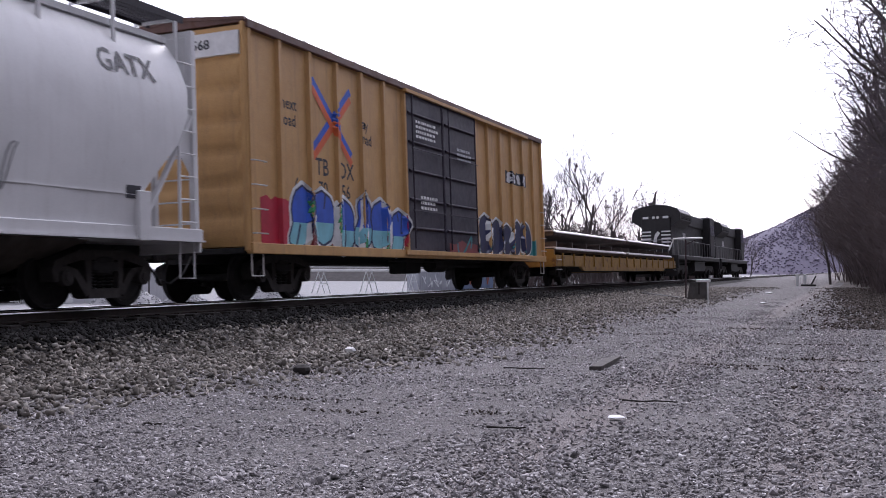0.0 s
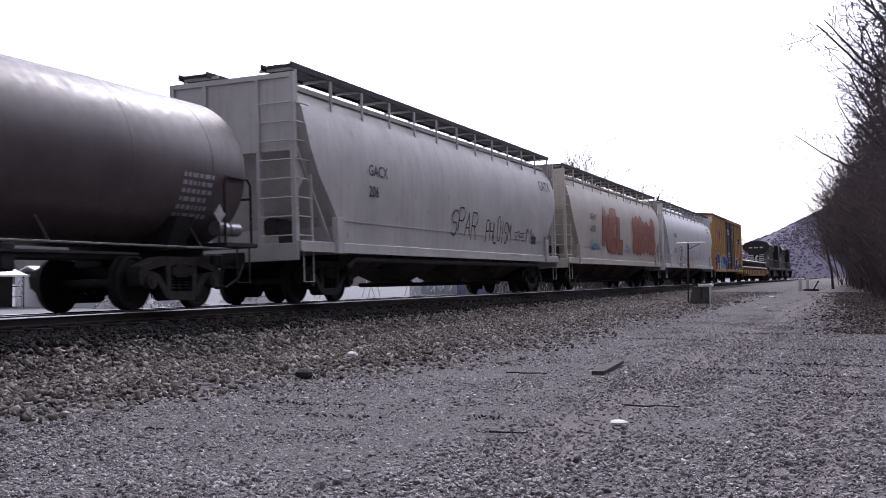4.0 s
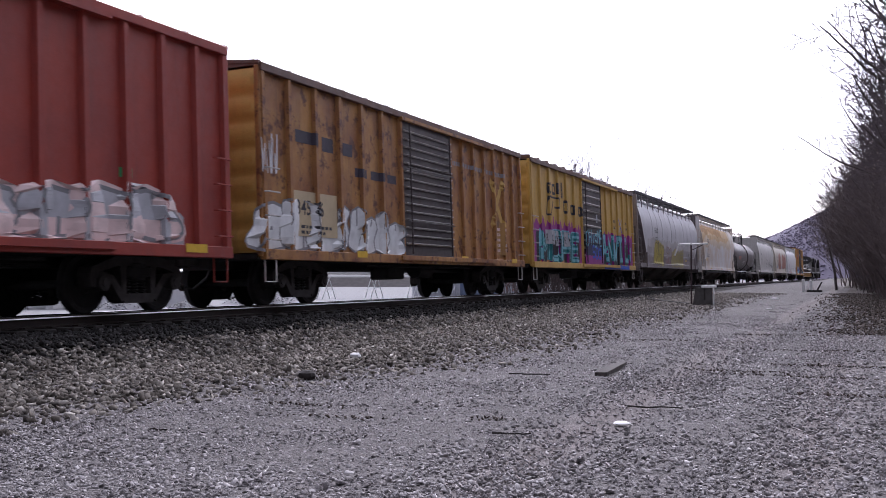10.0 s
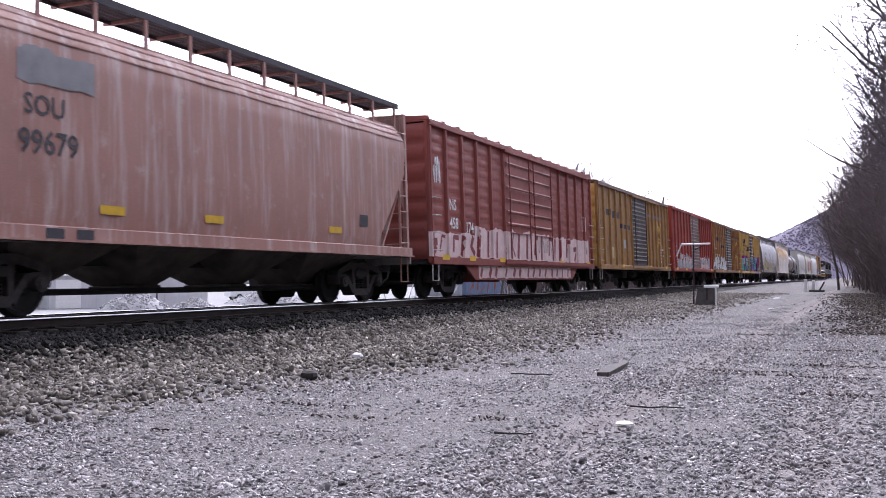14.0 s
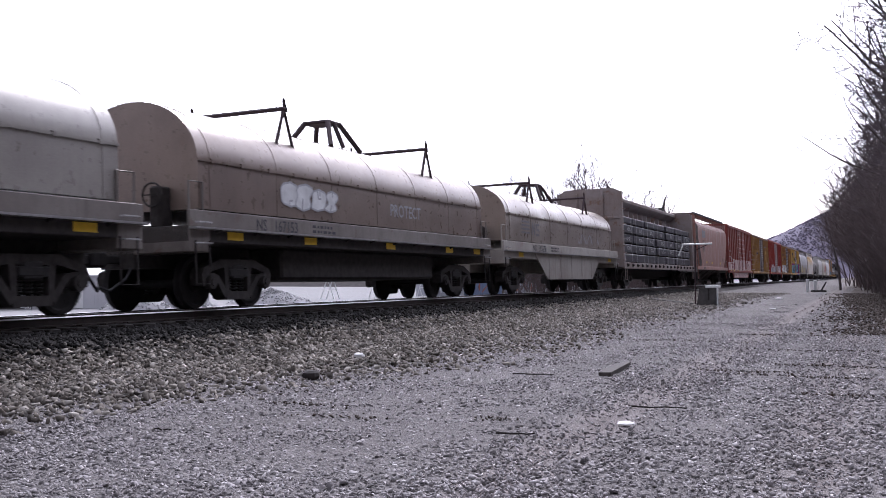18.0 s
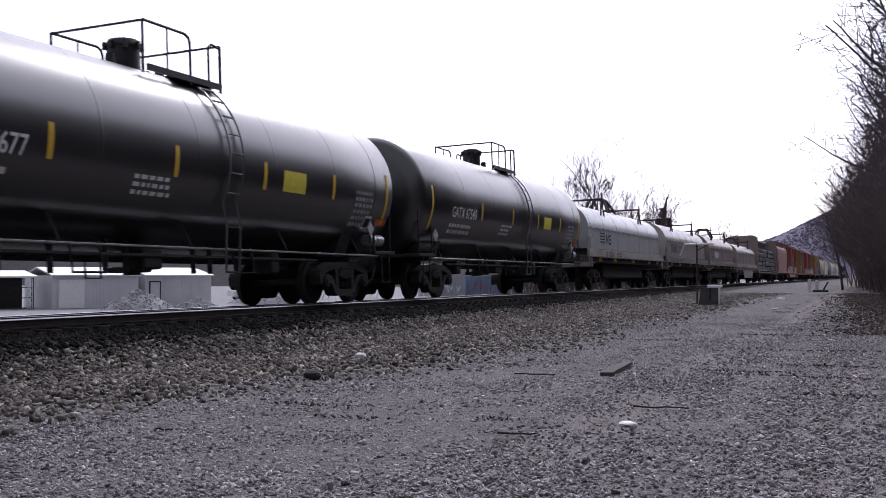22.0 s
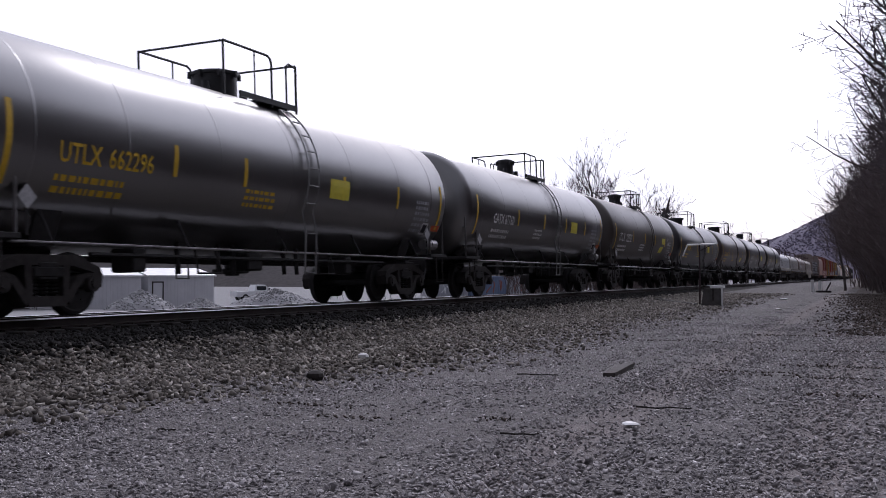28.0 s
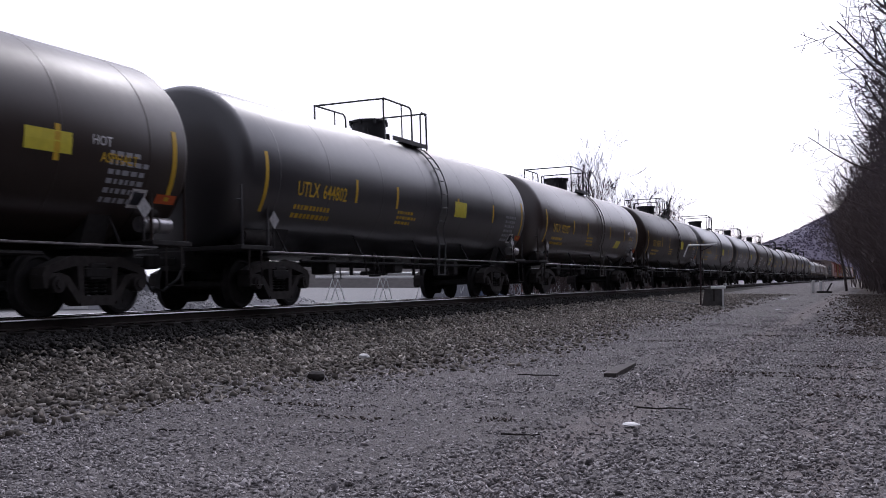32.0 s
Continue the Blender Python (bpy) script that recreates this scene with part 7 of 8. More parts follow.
for k, hm, tr, num, fk, lab in ((16, CTAN, True, "165678", "a", "tan coil car with a dented rounded hood and deep side plates"),
                                (17, CBRN, False, "167153", "a", "brown coil car with a rounded hood and white sprayed tag"),
                                (18, CGRY, False, "165384", "u", "grey coil car with a rounded hood and faded stripes"),
                                (19, CWHT, False, "165260", "a", "pale grey coil car with a clean rounded hood")):
    car, sf, H = coil_car(lab, *place(k), hm, CSIL if k in (16, 19) else CSILD, k, tr, fk)
    y = {16: -4.8, 17: -5.4, 18: -5.7, 19: -5.2}[k]
    letters("NS", 0.30, y, 1.39, sf, DARKTXT, car, "reporting_mark")
    letters(num, 0.30, y + 0.62, 1.39, sf, DARKTXT, car, "car_number")
    text_bars(car, y + 2.1, 1.42, 1.0, 0.2, 2, sf, DARKTXT, k)
    if k in (16, 18, 19):
        m = M()
        for i in range(4):
            ribbon(m, [(-5.6, 2.0 + i * 0.12), (-4.7, 2.0 + i * 0.12)], 0.06, sf, 0.006)
        ribbon(m, [(-4.45, 1.95), (-4.4, 2.35), (-4.15, 1.95), (-4.1, 2.35)], 0.1, sf, 0.006)
        ribbon(m, [(-3.6, 2.32), (-3.95, 2.3), (-3.92, 2.15), (-3.65, 2.12), (-3.65, 1.97), (-4.0, 1.96)], 0.09, sf, 0.006)
        tagged(part("emblem", m, SPRAY["grey"] if k == 16 else DARKTXT, car, "dark striped emblem on the hood side", smooth=False), kind="stuff")
    for i in range(3 if k in (18, 19) else 0):
        part("end_mark", M().box(-0.35, 0.35 - 0.1 * i, -H - 0.006, -H - 0.002, 3.05 - i * 0.1, 3.10 - i * 0.1), DARKTXT, car, "dark painted bar on the hood end")
    if k == 18:
        text_bars(car, -3.2, 1.95, 1.7, 0.5, 2, sf, SPRAY["grey"], 61, "lettering", "faded grey lettering")
    if k == 17:
        bubble(car, -4.2, -2.0, 1.85, 2.42, 4, sf, "white", "steel", 62, 0.04, 0.1, 1.2)
        letters("PROTECT", 0.42, 0.7, 1.98, sf, SPRAY["steel"], car, "lettering", "faded blue-grey lettering")
    if k == 16:
        scrawl(car, 1.5, 5.0, 1.85, 2.2, 5, sf, "steel", 64, 0.06)
    for yy in (-6.3, -3.6, 0.2, 3.9, 6.0):
        patch(car, yy, yy + 0.5, 1.18, 1.32, lambda a, b: 1.475, YELLOW, "reflector", "yellow reflector plate")


# ---- beside the track ----
def scatter(name, pts, sizes, shape, material, label, squash=0.65, seed=3):
    """Many loose stones as one mesh; pts: N x 3 places."""
    rng = np.random.default_rng(seed)
    n = len(pts)
    if shape == "ico":
        g = (1 + 5 ** 0.5) / 2
        bv = np.array([(-1, g, 0), (1, g, 0), (-1, -g, 0), (1, -g, 0), (0, -1, g), (0, 1, g), (0, -1, -g), (0, 1, -g), (g, 0, -1), (g, 0, 1), (-g, 0, -1), (-g, 0, 1)], float) / 1.9
        bf = np.array([(0, 11, 5), (0, 5, 1), (0, 1, 7), (0, 7, 10), (0, 10, 11), (1, 5, 9), (5, 11, 4), (11, 10, 2), (10, 7, 6), (7, 1, 8), (3, 9, 4), (3, 4, 2), (3, 2, 6), (3, 6, 8), (3, 8, 9), (4, 9, 5), (2, 4, 11), (6, 2, 10), (8, 6, 7), (9, 8, 1)])
    else:
        bv = np.array([(x, y, z) for x in (-1, 1) for y in (-1, 1) for z in (-1, 1)], float) * 0.62
        bf = np.array([(0, 1, 3, 2), (4, 6, 7, 5), (0, 4, 5, 1), (2, 3, 7, 6), (0, 2, 6, 4), (1, 5, 7, 3)])
    k = len(bv)
    v = bv[None] * (1 + rng.uniform(-0.55, 0.45, (n, k, 3)))
    v *= np.stack([rng.uniform(0.9, 1.6, n), rng.uniform(0.6, 1.1, n), rng.uniform(squash * 0.5, squash + 0.15, n)], 1)[:, None]
    ax = rng.normal(0, 0.55, (n, 2))
    rz = rng.uniform(0, 6.283, n)
    c, s = np.cos(rz)[:, None], np.sin(rz)[:, None]
    x, y, z = v[..., 0], v[..., 1], v[..., 2]
    a, b = np.cos(ax[:, :1]), np.sin(ax[:, :1])
    y, z = y * a - z * b, y * b + z * a
    a, b = np.cos(ax[:, 1:]), np.sin(ax[:, 1:])
    x, z = x * a + z * b, -x * b + z * a
    x, y = x * c - y * s, x * s + y * c
    v = np.stack([x, y, z], 2) * np.asarray(sizes)[:, None, None] * 0.5 + np.asarray(pts)[:, None]
    f = (bf[None] + (np.arange(n) * k)[:, None, None]).reshape(-1)
    me = bpy.data.meshes.new(name)
    me.vertices.add(n * k)
    me.vertices.foreach_set("co", v.reshape(-1))
    me.loops.add(len(f))
    me.loops.foreach_set("vertex_index", f)
    m = n * len(bf)
    me.polygons.add(m)
    me.polygons.foreach_set("loop_start", np.arange(m) * bf.shape[1])
    me.update(calc_edges=True)
    me.validate()
    me.materials.append(material)
    return tagged(new(name, me), label, kind="stuff")


def bed_z(x, y):
    """Height of the ballast bank's near side, or of the ground where that is higher."""
    d = x - TX
    g = ground_z(-8, y)
    top = RAIL - 0.21
    z = float(np.interp(d, [1.3, SHO, SHO + 0.45, SHO + 1.25], [top, top - 0.02, top * 0.45 + g * 0.6, -0.10 + g]))
    return max(z, ground_z(x, y) + 0.0)


def loose_stones():
    rng = np.random.default_rng(5)
    P, Z = [], []
    for _ in range(110000):
        y = 4 + 60 * rng.random() ** 1.7
        foot = -8.0 if y < 7 else (-8.0 + min(1.7, (y - 7) * 0.25))
        x = rng.uniform(TX + 1.05, foot + 2.2)
        if x < -1.1 * y - 0.3:
            continue
        if x > foot - 0.6 and rng.random() < ((x - foot + 0.6) / 2.8) ** 0.4:
            continue
        P.append((x, y, bed_z(x, y) + rng.uniform(-0.012, 0.022)))
        Z.append(rng.uniform(0.05, 0.105))
    P, Z = np.array(P), np.array(Z)
    # Ragged band beside the rail: oil plus the train's painted shade.
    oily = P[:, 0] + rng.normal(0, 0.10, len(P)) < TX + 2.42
    scatter("oily_shaded_stones", P[oily], Z[oily], "box", STONE_D, "oily ballast stones beside the rail, train's shade in their black colour", seed=7)
    P, Z = P[~oily], Z[~oily]
    scatter("ballast_stones", P, Z, "box", STONE_B, "brown-grey crushed ballast stones on the bank", 0.5, seed=8)
    P, Z = [], []
    for _ in range(330000):
        y = 2.9 + 40 * rng.random() ** 1.9
        x = rng.uniform(-8.3, 0.03 * y + 0.6)
        if x < -1.08 * y - 0.2:
            continue
        worn = 0.62 + 0.55 * noise.noise((x * 0.45, y * 0.3, 5.0)) + 0.35 * noise.noise((x * 1.3, y * 0.9, 2.0))
        lane = abs(x - LANES[0] + 0.25 * noise.noise((x * 0.8, y * 0.4, 7)))
        worn -= 0.42 * max(0.0, 1 - lane / 0.5) * min(1.0, max(0.0, (y - 5.5) / 6))
        if y > 26:
            worn -= (y - 26) / 20
        if rng.random() > worn * 0.72:
            continue
        P.append((x, y, ground_z(x, y) + 0.03 * noise.noise((x * 0.5, y * 0.35, 3)) + rng.uniform(-0.009, 0.005)))
        Z.append(rng.uniform(0.016, 0.044) if rng.random() < 0.95 else rng.uniform(0.044, 0.068))
    scatter("gravel_stones", np.array(P), Z, "box", STONE_G, "loose grey crushed gravel on the road", 0.32, seed=9)


loose_stones()
LEAF = stones_mat("dead_leaf", [(0.03, 0.024, 0.021), (0.09, 0.07, 0.06), (0.055, 0.044, 0.038), (0.13, 0.105, 0.09)])


def dead_leaves():
    rng = np.random.default_rng(12)
    P, Z = [], []
    for _ in range(9000):
        y = 22 + 42 * rng.random() ** 1.2
        x = rng.normal(1.6 - 0.03 * y, 0.8)
        P.append((x, y, ground_z(x, y) + 0.03 * noise.noise((x * 0.5, y * 0.35, 3)) + 0.008))
        Z.append(rng.uniform(0.05, 0.11))
    # Narrow dark streaks on the road, drawn with small bits.
    for cx, cy, ln, wd in ((-1.5, 13.5, 0.95, 0.05), (-0.5, 14.6, 1.3, 0.07), (-1.2, 13.1, 0.6, 0.05), (-0.3, 13.0, 0.9, 0.05), (-0.6, 17.5, 1.6, 0.09), (-1.7, 21.5, 1.6, 0.10), (-3.2, 19.0, 1.3, 0.10), (-4.9, 8.6, 0.7, 0.05),
                           (-6.4, 11.6, 0.6, 0.06), (-4.2, 8.0, 0.6, 0.06), (-2.9, 8.3, 0.35, 0.07), (-0.2, 11.2, 0.8, 0.05), (-5.3, 23.0, 1.5, 0.14), (-4.6, 16.4, 0.8, 0.07)):
        for _ in range(int(55 * ln)):
            x, y = cx + rng.normal(0, ln * 0.36), cy + rng.normal(0, wd)
            P.append((x, y, ground_z(x, y) + 0.03 * noise.noise((x * 0.5, y * 0.35, 3)) + 0.012))
            Z.append(rng.uniform(0.02, 0.045))
    scatter("dead_leaves", np.array(P), Z, "box", LEAF, "brown dead leaves along the road's edge and dark bits in streaks", 0.3, seed=13)


dead_leaves()
WEATHERED = plain("weathered_wood", (0.07, 0.06, 0.057), 0.9, 0, 0.4, 12)
CONCRETE = plain("stained_concrete", (0.085, 0.08, 0.078), 0.9, 0, 0.35, 3)
GALV = plain("galvanised_steel", (0.55, 0.56, 0.57), 0.4, 0.6, 0.15)


def litter():
    """Bits of wood and stone that lie on the gravel."""
    m = M().loft([[(-0.11, -0.92, 0.0), (0.1, -0.95, 0.0), (0.1, -0.95, 0.07), (-0.11, -0.92, 0.06)], [(-0.1, 0, 0.0), (0.12, 0, 0.0), (0.12, 0, 0.08), (-0.1, 0, 0.075)], [(-0.08, 0.9, 0), (0.09, 0.93, 0), (0.09, 0.93, 0.06), (-0.08, 0.9, 0.05)]])
    pl = solid("timber_plank", m, WEATHERED, "weathered broken timber plank lying on gravel", "plank")
    pl.matrix_basis = pose(-2.98, 13.1, ground_z(-3, 13) - 0.004, 0, 0, 4) @ Matrix.Diagonal((0.72, 0.9, 0.8, 1))
    rnd = random.Random(9)
    for x, y, ln, rz in ((-3.75, 12.1, 0.5, 8), (-1.78, 9.53, 0.5, 2), (-5.1, 6.8, 0.16, 5), (-2.5, 7.6, 0.3, 8)):
        pts = [(-ln / 2 + ln * i / 5, rnd.uniform(-.03, .03), 0.012 + rnd.uniform(0, .012)) for i in range(6)]
        st = solid("stick", M().tube(pts, 0.009, 5, 0.005), TIE, "dark dead stick lying on gravel", "stick", group="sticks on the road")
        st.matrix_basis = pose(x, y, ground_z(x, y), 0, 0, rz)
    for name, x, y, r, mat_, lab in (("white_stone", -6.76, 13.49, 0.085, WHITE, "pale stone lying on the ballast foot"), ("dark_stone", -5.93, 10.61, 0.11, GRIME_L, "dark blue-grey lump on the gravel"),
                                     ("white_stone", -1.85, 8.46, 0.07, WHITE, "flat pale stone pressed into the road"), ("white_stone", -3.02, 36.3, 0.11, WHITE, "flat pale stone pressed into the road"), ("white_stone", -3.91, 50.0, 0.17, WHITE, "flat pale stone pressed into the road")):
        m = M()
        rings = []
        flat = 0.25 if "flat" in lab else 0.6
        for i in range(5):
            a = math.pi * (i + 0.6) / 5.6
            rings.append([(r * math.sin(a) * math.cos(b) * rnd.uniform(.85, 1.2), 0.8 * r * math.sin(a) * math.sin(b) * rnd.uniform(.85, 1.2), flat * r * (1 - math.cos(a)) - 0.01) for b in (2 * math.pi * k / 8 for k in range(8))])
        m.loft(rings)
        o = solid(name, m, mat_, lab, "stone")
        o.location = (x, y, (bed_z(x, y) if x < -6.5 else ground_z(x, y)) + 0.005)


litter()


def trackside():
    g = ground_z(-5.7, 40)
    box = thing("relay_box", "stained concrete equipment base with a white cap", "equipment box", at=(-5.66, 40.2, g))
    box.scale = (0.8, 0.8, 0.9)
    part("base", M().loft([[(-0.48, -0.35, 0), (0.44, -0.35, 0), (0.44, 0.35, 0), (-0.48, 0.35, 0)], [(-0.36, -0.3, 0.72), (0.40, -0.3, 0.72), (0.40, 0.3, 0.72), (-0.36, 0.3, 0.72)]]), CONCRETE, box)
    part("cap", M().box(-0.08, 0.52, -0.36, 0.36, 0.72, 0.83, 0.015), WHITE, box, "white painted cap")
    part("marker", M().box(0.43, 0.50, -0.38, -0.31, 0.0, 0.80, 0.008), WHITE, box, "white corner post")
    part("stain", M().box(0.02, 0.1, -0.335, -0.325, 0.1, 0.72), GRIME_L, box, "dark run-off stain")
    post = thing("signal_post", "thin steel post with a bent white top arm", "track sign", at=(-6.16, 40.4, ground_z(-6, 40)))
    part("pole", M().tube([(0, 0, -0.05), (0, 0, 2.32)], 0.03, 8), RUSTBAR, post)
    part("arm", M().tube([(-0.62, 0, 1.85), (-0.45, 0, 2.28), (0.62, 0, 2.30)], 0.035, 6), WHITE, post, "white bent arm")
    part("bracket", M().tube([(0, 0, 2.05), (0.45, 0, 2.27)], 0.015, 5), RUSTBAR, post)
    for x in (-3.72, -3.27):
        p = solid("marker_post", M().box(-0.09, 0.09, -0.09, 0.09, -0.05, 0.78 if x < -3.5 else 0.72, 0.02), WHITE, "short white trackside marker post", "marker post", group="marker posts")
        p.location = (x, 69.3, ground_z(x, 69))
    h = thing("switch_stand", "low dark switch lever beside the track", "switch stand", at=(-3.0, 69.0, ground_z(-3, 69)))
    part("base", M().box(-0.5, 0.4, -0.15, 0.15, 0, 0.12, 0.02), GRIME, h)
    part("lever", M().tube([(0.1, 0, 0.1), (0.38, 0, 0.62)], 0.05, 6), GRIME, h)
    for i, (x0, y0, x1, y1) in enumerate(((-9.3, 48.3, -6.3, 40.6), (-9.0, 46.5, -6.4, 41.2))):
        pts = [(x0 + (x1 - x0) * k / 6, y0 + (y1 - y0) * k / 6 + 0.1 * math.sin(k), 0) for k in range(7)]
        pts = [(a, b, max(ground_z(a, b), bed_z(a, b)) + 0.03) for a, b, _ in pts]
        solid("cable", M().tube(pts, 0.035, 5), GRIME, "black cable lying on the gravel", "cable", group="trackside cables")


trackside()


# ---- trees and brush ----
def grow(m, twigs, p, d, ln, r, depth, rnd, spread, drop=0.0, fine=0.006):
    """A branch and its side branches; thick ones go to m, thin ones to twigs."""
    pts, q = [p], d.normalized()
    n = 3 if depth > 1 else 2
    for i in range(n):
        q = (q + Vector((rnd.uniform(-1, 1), rnd.uniform(-1, 1), rnd.uniform(-.5, .9) - drop)) * 0.22).normalized()
        pts.append(pts[-1] + q * ln / n)
    tgt = m if r > 0.035 else twigs
    tgt.tube(pts, max(r, fine), 6 if r > 0.05 else 3, max(r * 0.55, fine * 0.8), caps=False)
    if depth == 0:
        return
    k = rnd.randint(3, 4) if depth > 1 else rnd.randint(3, 5)
    for i in range(k):
        f = rnd.uniform(0.35, 1.0)
        j = min(n - 1, int(f * n))
        at = pts[j].lerp(pts[j + 1], f * n - j)
        side = Vector((rnd.uniform(-1, 1), rnd.uniform(-1, 1), rnd.uniform(-.3, .8)))
        grow(m, twigs, at, q * (1 - spread) + side * spread, ln * rnd.uniform(0.5, 0.75), r * 0.5, depth - 1, rnd, spread, drop, fine)


BUD = plain("pale_buds", (0.42, 0.34, 0.32), 0.8, 0, 0.3)


def bare_tree(seed, height, depth=5, spread=0.55, r=0.16, lean=(0, 0), fine=0.007):
    rnd = random.Random(seed)
    m, tw = M(), M()
    grow(m, tw, Vector((0, 0, -0.2)), Vector((lean[0], lean[1], 1)), height * 0.5, r, depth, rnd, spread, 0.0, fine)
    out = {"trunk": m.mesh("trunk", BARK), "crown": tw.mesh("crown", TWIG, False)}
    return out


def plant(name, kit, x, y, z, rz=0, s=1.0, label="", group="bare trees"):
    t = thing(name, label, "tree" if "tree" in name else "shrub", group, at=(x, y, z))
    t.rotation_euler, t.scale = (0, 0, radians(rz)), (s, s, s)
    for k, me in kit.items():
        part(k, me, None, t)
    return t


def shoot(m, tw, p, d, ln, r, lev, rnd, fine):
    """A limb that curves upwards and carries alternating side shoots."""
    n = max(3, int(ln / 0.24))
    q, pts, ways = d.normalized(), [p], []
    for i in range(n):
        q = (q + Vector((rnd.uniform(-1, 1), rnd.uniform(-1, 1), rnd.uniform(-0.8, 1.15))) * 0.13).normalized()
        pts.append(pts[-1] + q * ln / n)
        ways.append(q)
    (m if r > 0.03 else tw).tube(pts, max(r, fine), 6 if r > 0.03 else 3, max(r * 0.3, fine * 0.75), caps=False)
    if lev == 0:
        return
    side = 1
    for i in range(1, n):
        if rnd.random() < 0.08:
            continue
        w = ways[i]
        out = w.cross(Vector((rnd.uniform(-0.6, 0.6), 1.0, rnd.uniform(-0.6, 0.6)))).normalized() * side
        side = -side
        a = radians(rnd.uniform(32, 62))
        f = i / n
        shoot(m, tw, pts[i], w * math.cos(a) + out * math.sin(a), ln * rnd.uniform(0.28, 0.5) * (1.05 - 0.55 * f), max(fine, r * (1 - 0.6 * f) * 0.48), lev - 1, rnd, fine)


def limbed_tree(seed, height, fine=0.0105, limbs=16, r=0.15):
    """A bare roadside tree: trunk, long ascending limbs on all sides, most of them towards the open road."""
    rnd = random.Random(seed)
    m, tw = M(), M()
    top = Vector((-0.14 * height, 0.05 * height, height * 0.75))
    trunk = [Vector((0, 0, -0.2)).lerp(top, f) + Vector((0.12 * math.sin(5 * f + seed), 0.1 * math.cos(4 * f), 0)) for f in (i / 7 for i in range(8))]
    m.tube(trunk, r, 8, r * 0.25, caps=False)
    for i in range(limbs):
        f = 0.16 + 0.8 * i / limbs
        j = min(6, int(f * 7))
        p = trunk[j].lerp(trunk[j + 1], f * 7 - j)
        a = rnd.uniform(-0.9, 0.9) + (math.pi if i % 4 else rnd.uniform(-1.2, 1.2))
        e = radians(rnd.uniform(36, 60) + 16 * f)
        shoot(m, tw, p, Vector((math.cos(a) * math.cos(e), math.sin(a) * math.cos(e), math.sin(e))), height * rnd.uniform(0.28, 0.42) * (1.1 - 0.4 * f), r * (0.5 - 0.28 * f), 3, rnd, fine)
    shoot(m, tw, trunk[-1], Vector((-0.3, 0, 1)), height * 0.3, r * 0.25, 3, rnd, fine)
    b = M()
    for i in range(0, len(tw.v), 13):
        if rnd.random() < 0.4:
            x, y, z = tw.v[i]
            s = rnd.uniform(0.010, 0.019)
            b.add([(x - s, y, z), (x + s, y, z), (x, y, z + 2 * s), (x, y - s, z + s)], [(0, 1, 2), (0, 3, 2), (1, 3, 2)])
    return {"trunk": m.mesh("trunk", BARK), "crown": tw.mesh("crown", TWIG, False), "bud_spray": b.mesh("bud_spray", BUD, False)}


ROADSIDE = [limbed_tree(11, 10.5), limbed_tree(12, 11.5, limbs=17), limbed_tree(14, 9.5, limbs=15)]
for i, (x, y, rz, s) in enumerate(((2.1, 26.0, 0, 1.05), (2.6, 30, 18, 1.15), (2.1, 35, -14, 1.05), (2.9, 40, 8, 1.2), (1.6, 46, -20, 1.1), (2.8, 53, 15, 1.2), (1.8, 60, -8, 1.1), (4.1, 36, -30, 1.2), (2.2, 67, 25, 1.15), (1.4, 73, 0, 1.1), (4.2, 47, 30, 1.25), (0.8, 80, 12, 1.1), (2.6, 64, 40, 1.2), (1.8, 56, -35, 1.0))):
    plant("tree", ROADSIDE[i % 3], x + 0.45, y, ground_z(x, y), rz, s, "bare roadside tree with budding twigs", "roadside trees")


def thicket(seed, h=4.2, n=52):
    rnd = random.Random(seed)
    m, tw = M(), M()
    for i in range(n):
        p = Vector((rnd.uniform(-1.1, 1.1), rnd.uniform(-2.2, 2.2), -0.1))
        d = Vector((rnd.uniform(-.45, .45), rnd.uniform(-.4, .4), 1))
        grow(m, tw, p, d, h * rnd.uniform(0.45, 0.8), 0.03, 3, rnd, 0.5, 0.05, 0.008)
    return {"brush_mass": tw.mesh("brush_mass", BRUSHM, False)}


BRUSHM = plain("dark_brush_stems", (0.115, 0.09, 0.088), 0.95, 0, 0.4, 2)
THICK = [thicket(21), thicket(22, 4.6), thicket(23, 4.0)]
rnd_b = random.Random(31)
i = 0
for y in (28, 31, 34.5, 38, 42, 46, 50.5, 55, 60, 65, 70, 75, 80, 85, 91, 98):
    edge = float(np.interp(y, [27, 40, 60, 80, 98], [1.9, 1.5, 0.7, -0.5, -1.5]))
    for k in range(4):
        sc = float(np.interp(y, [27, 60, 80, 98], [0.68, 1.15, 1.45, 1.55])) * (1 + 0.14 * k) * rnd_b.uniform(0.9, 1.15)
        x = edge + 1.0 * sc + k * 1.1 * sc + rnd_b.uniform(-0.25, 0.25)
        plant("shrub", THICK[i % 3], x, y + rnd_b.uniform(-1, 1), ground_z(x, y) - 0.1, rnd_b.uniform(-25, 25), sc, "dense leafless brush beside the gravel road", "roadside brush")
        i += 1
solid("dead_trunk", M().tube([(-1.95, 76.0, 0.1), (-2.05, 76.0, 1.4), (-2.35, 76.0, 3.0), (-2.6, 76.1, 4.2)], 0.10, 7, 0.05), BARK, "thin leaning dead trunk at the brush edge", "tree trunk")

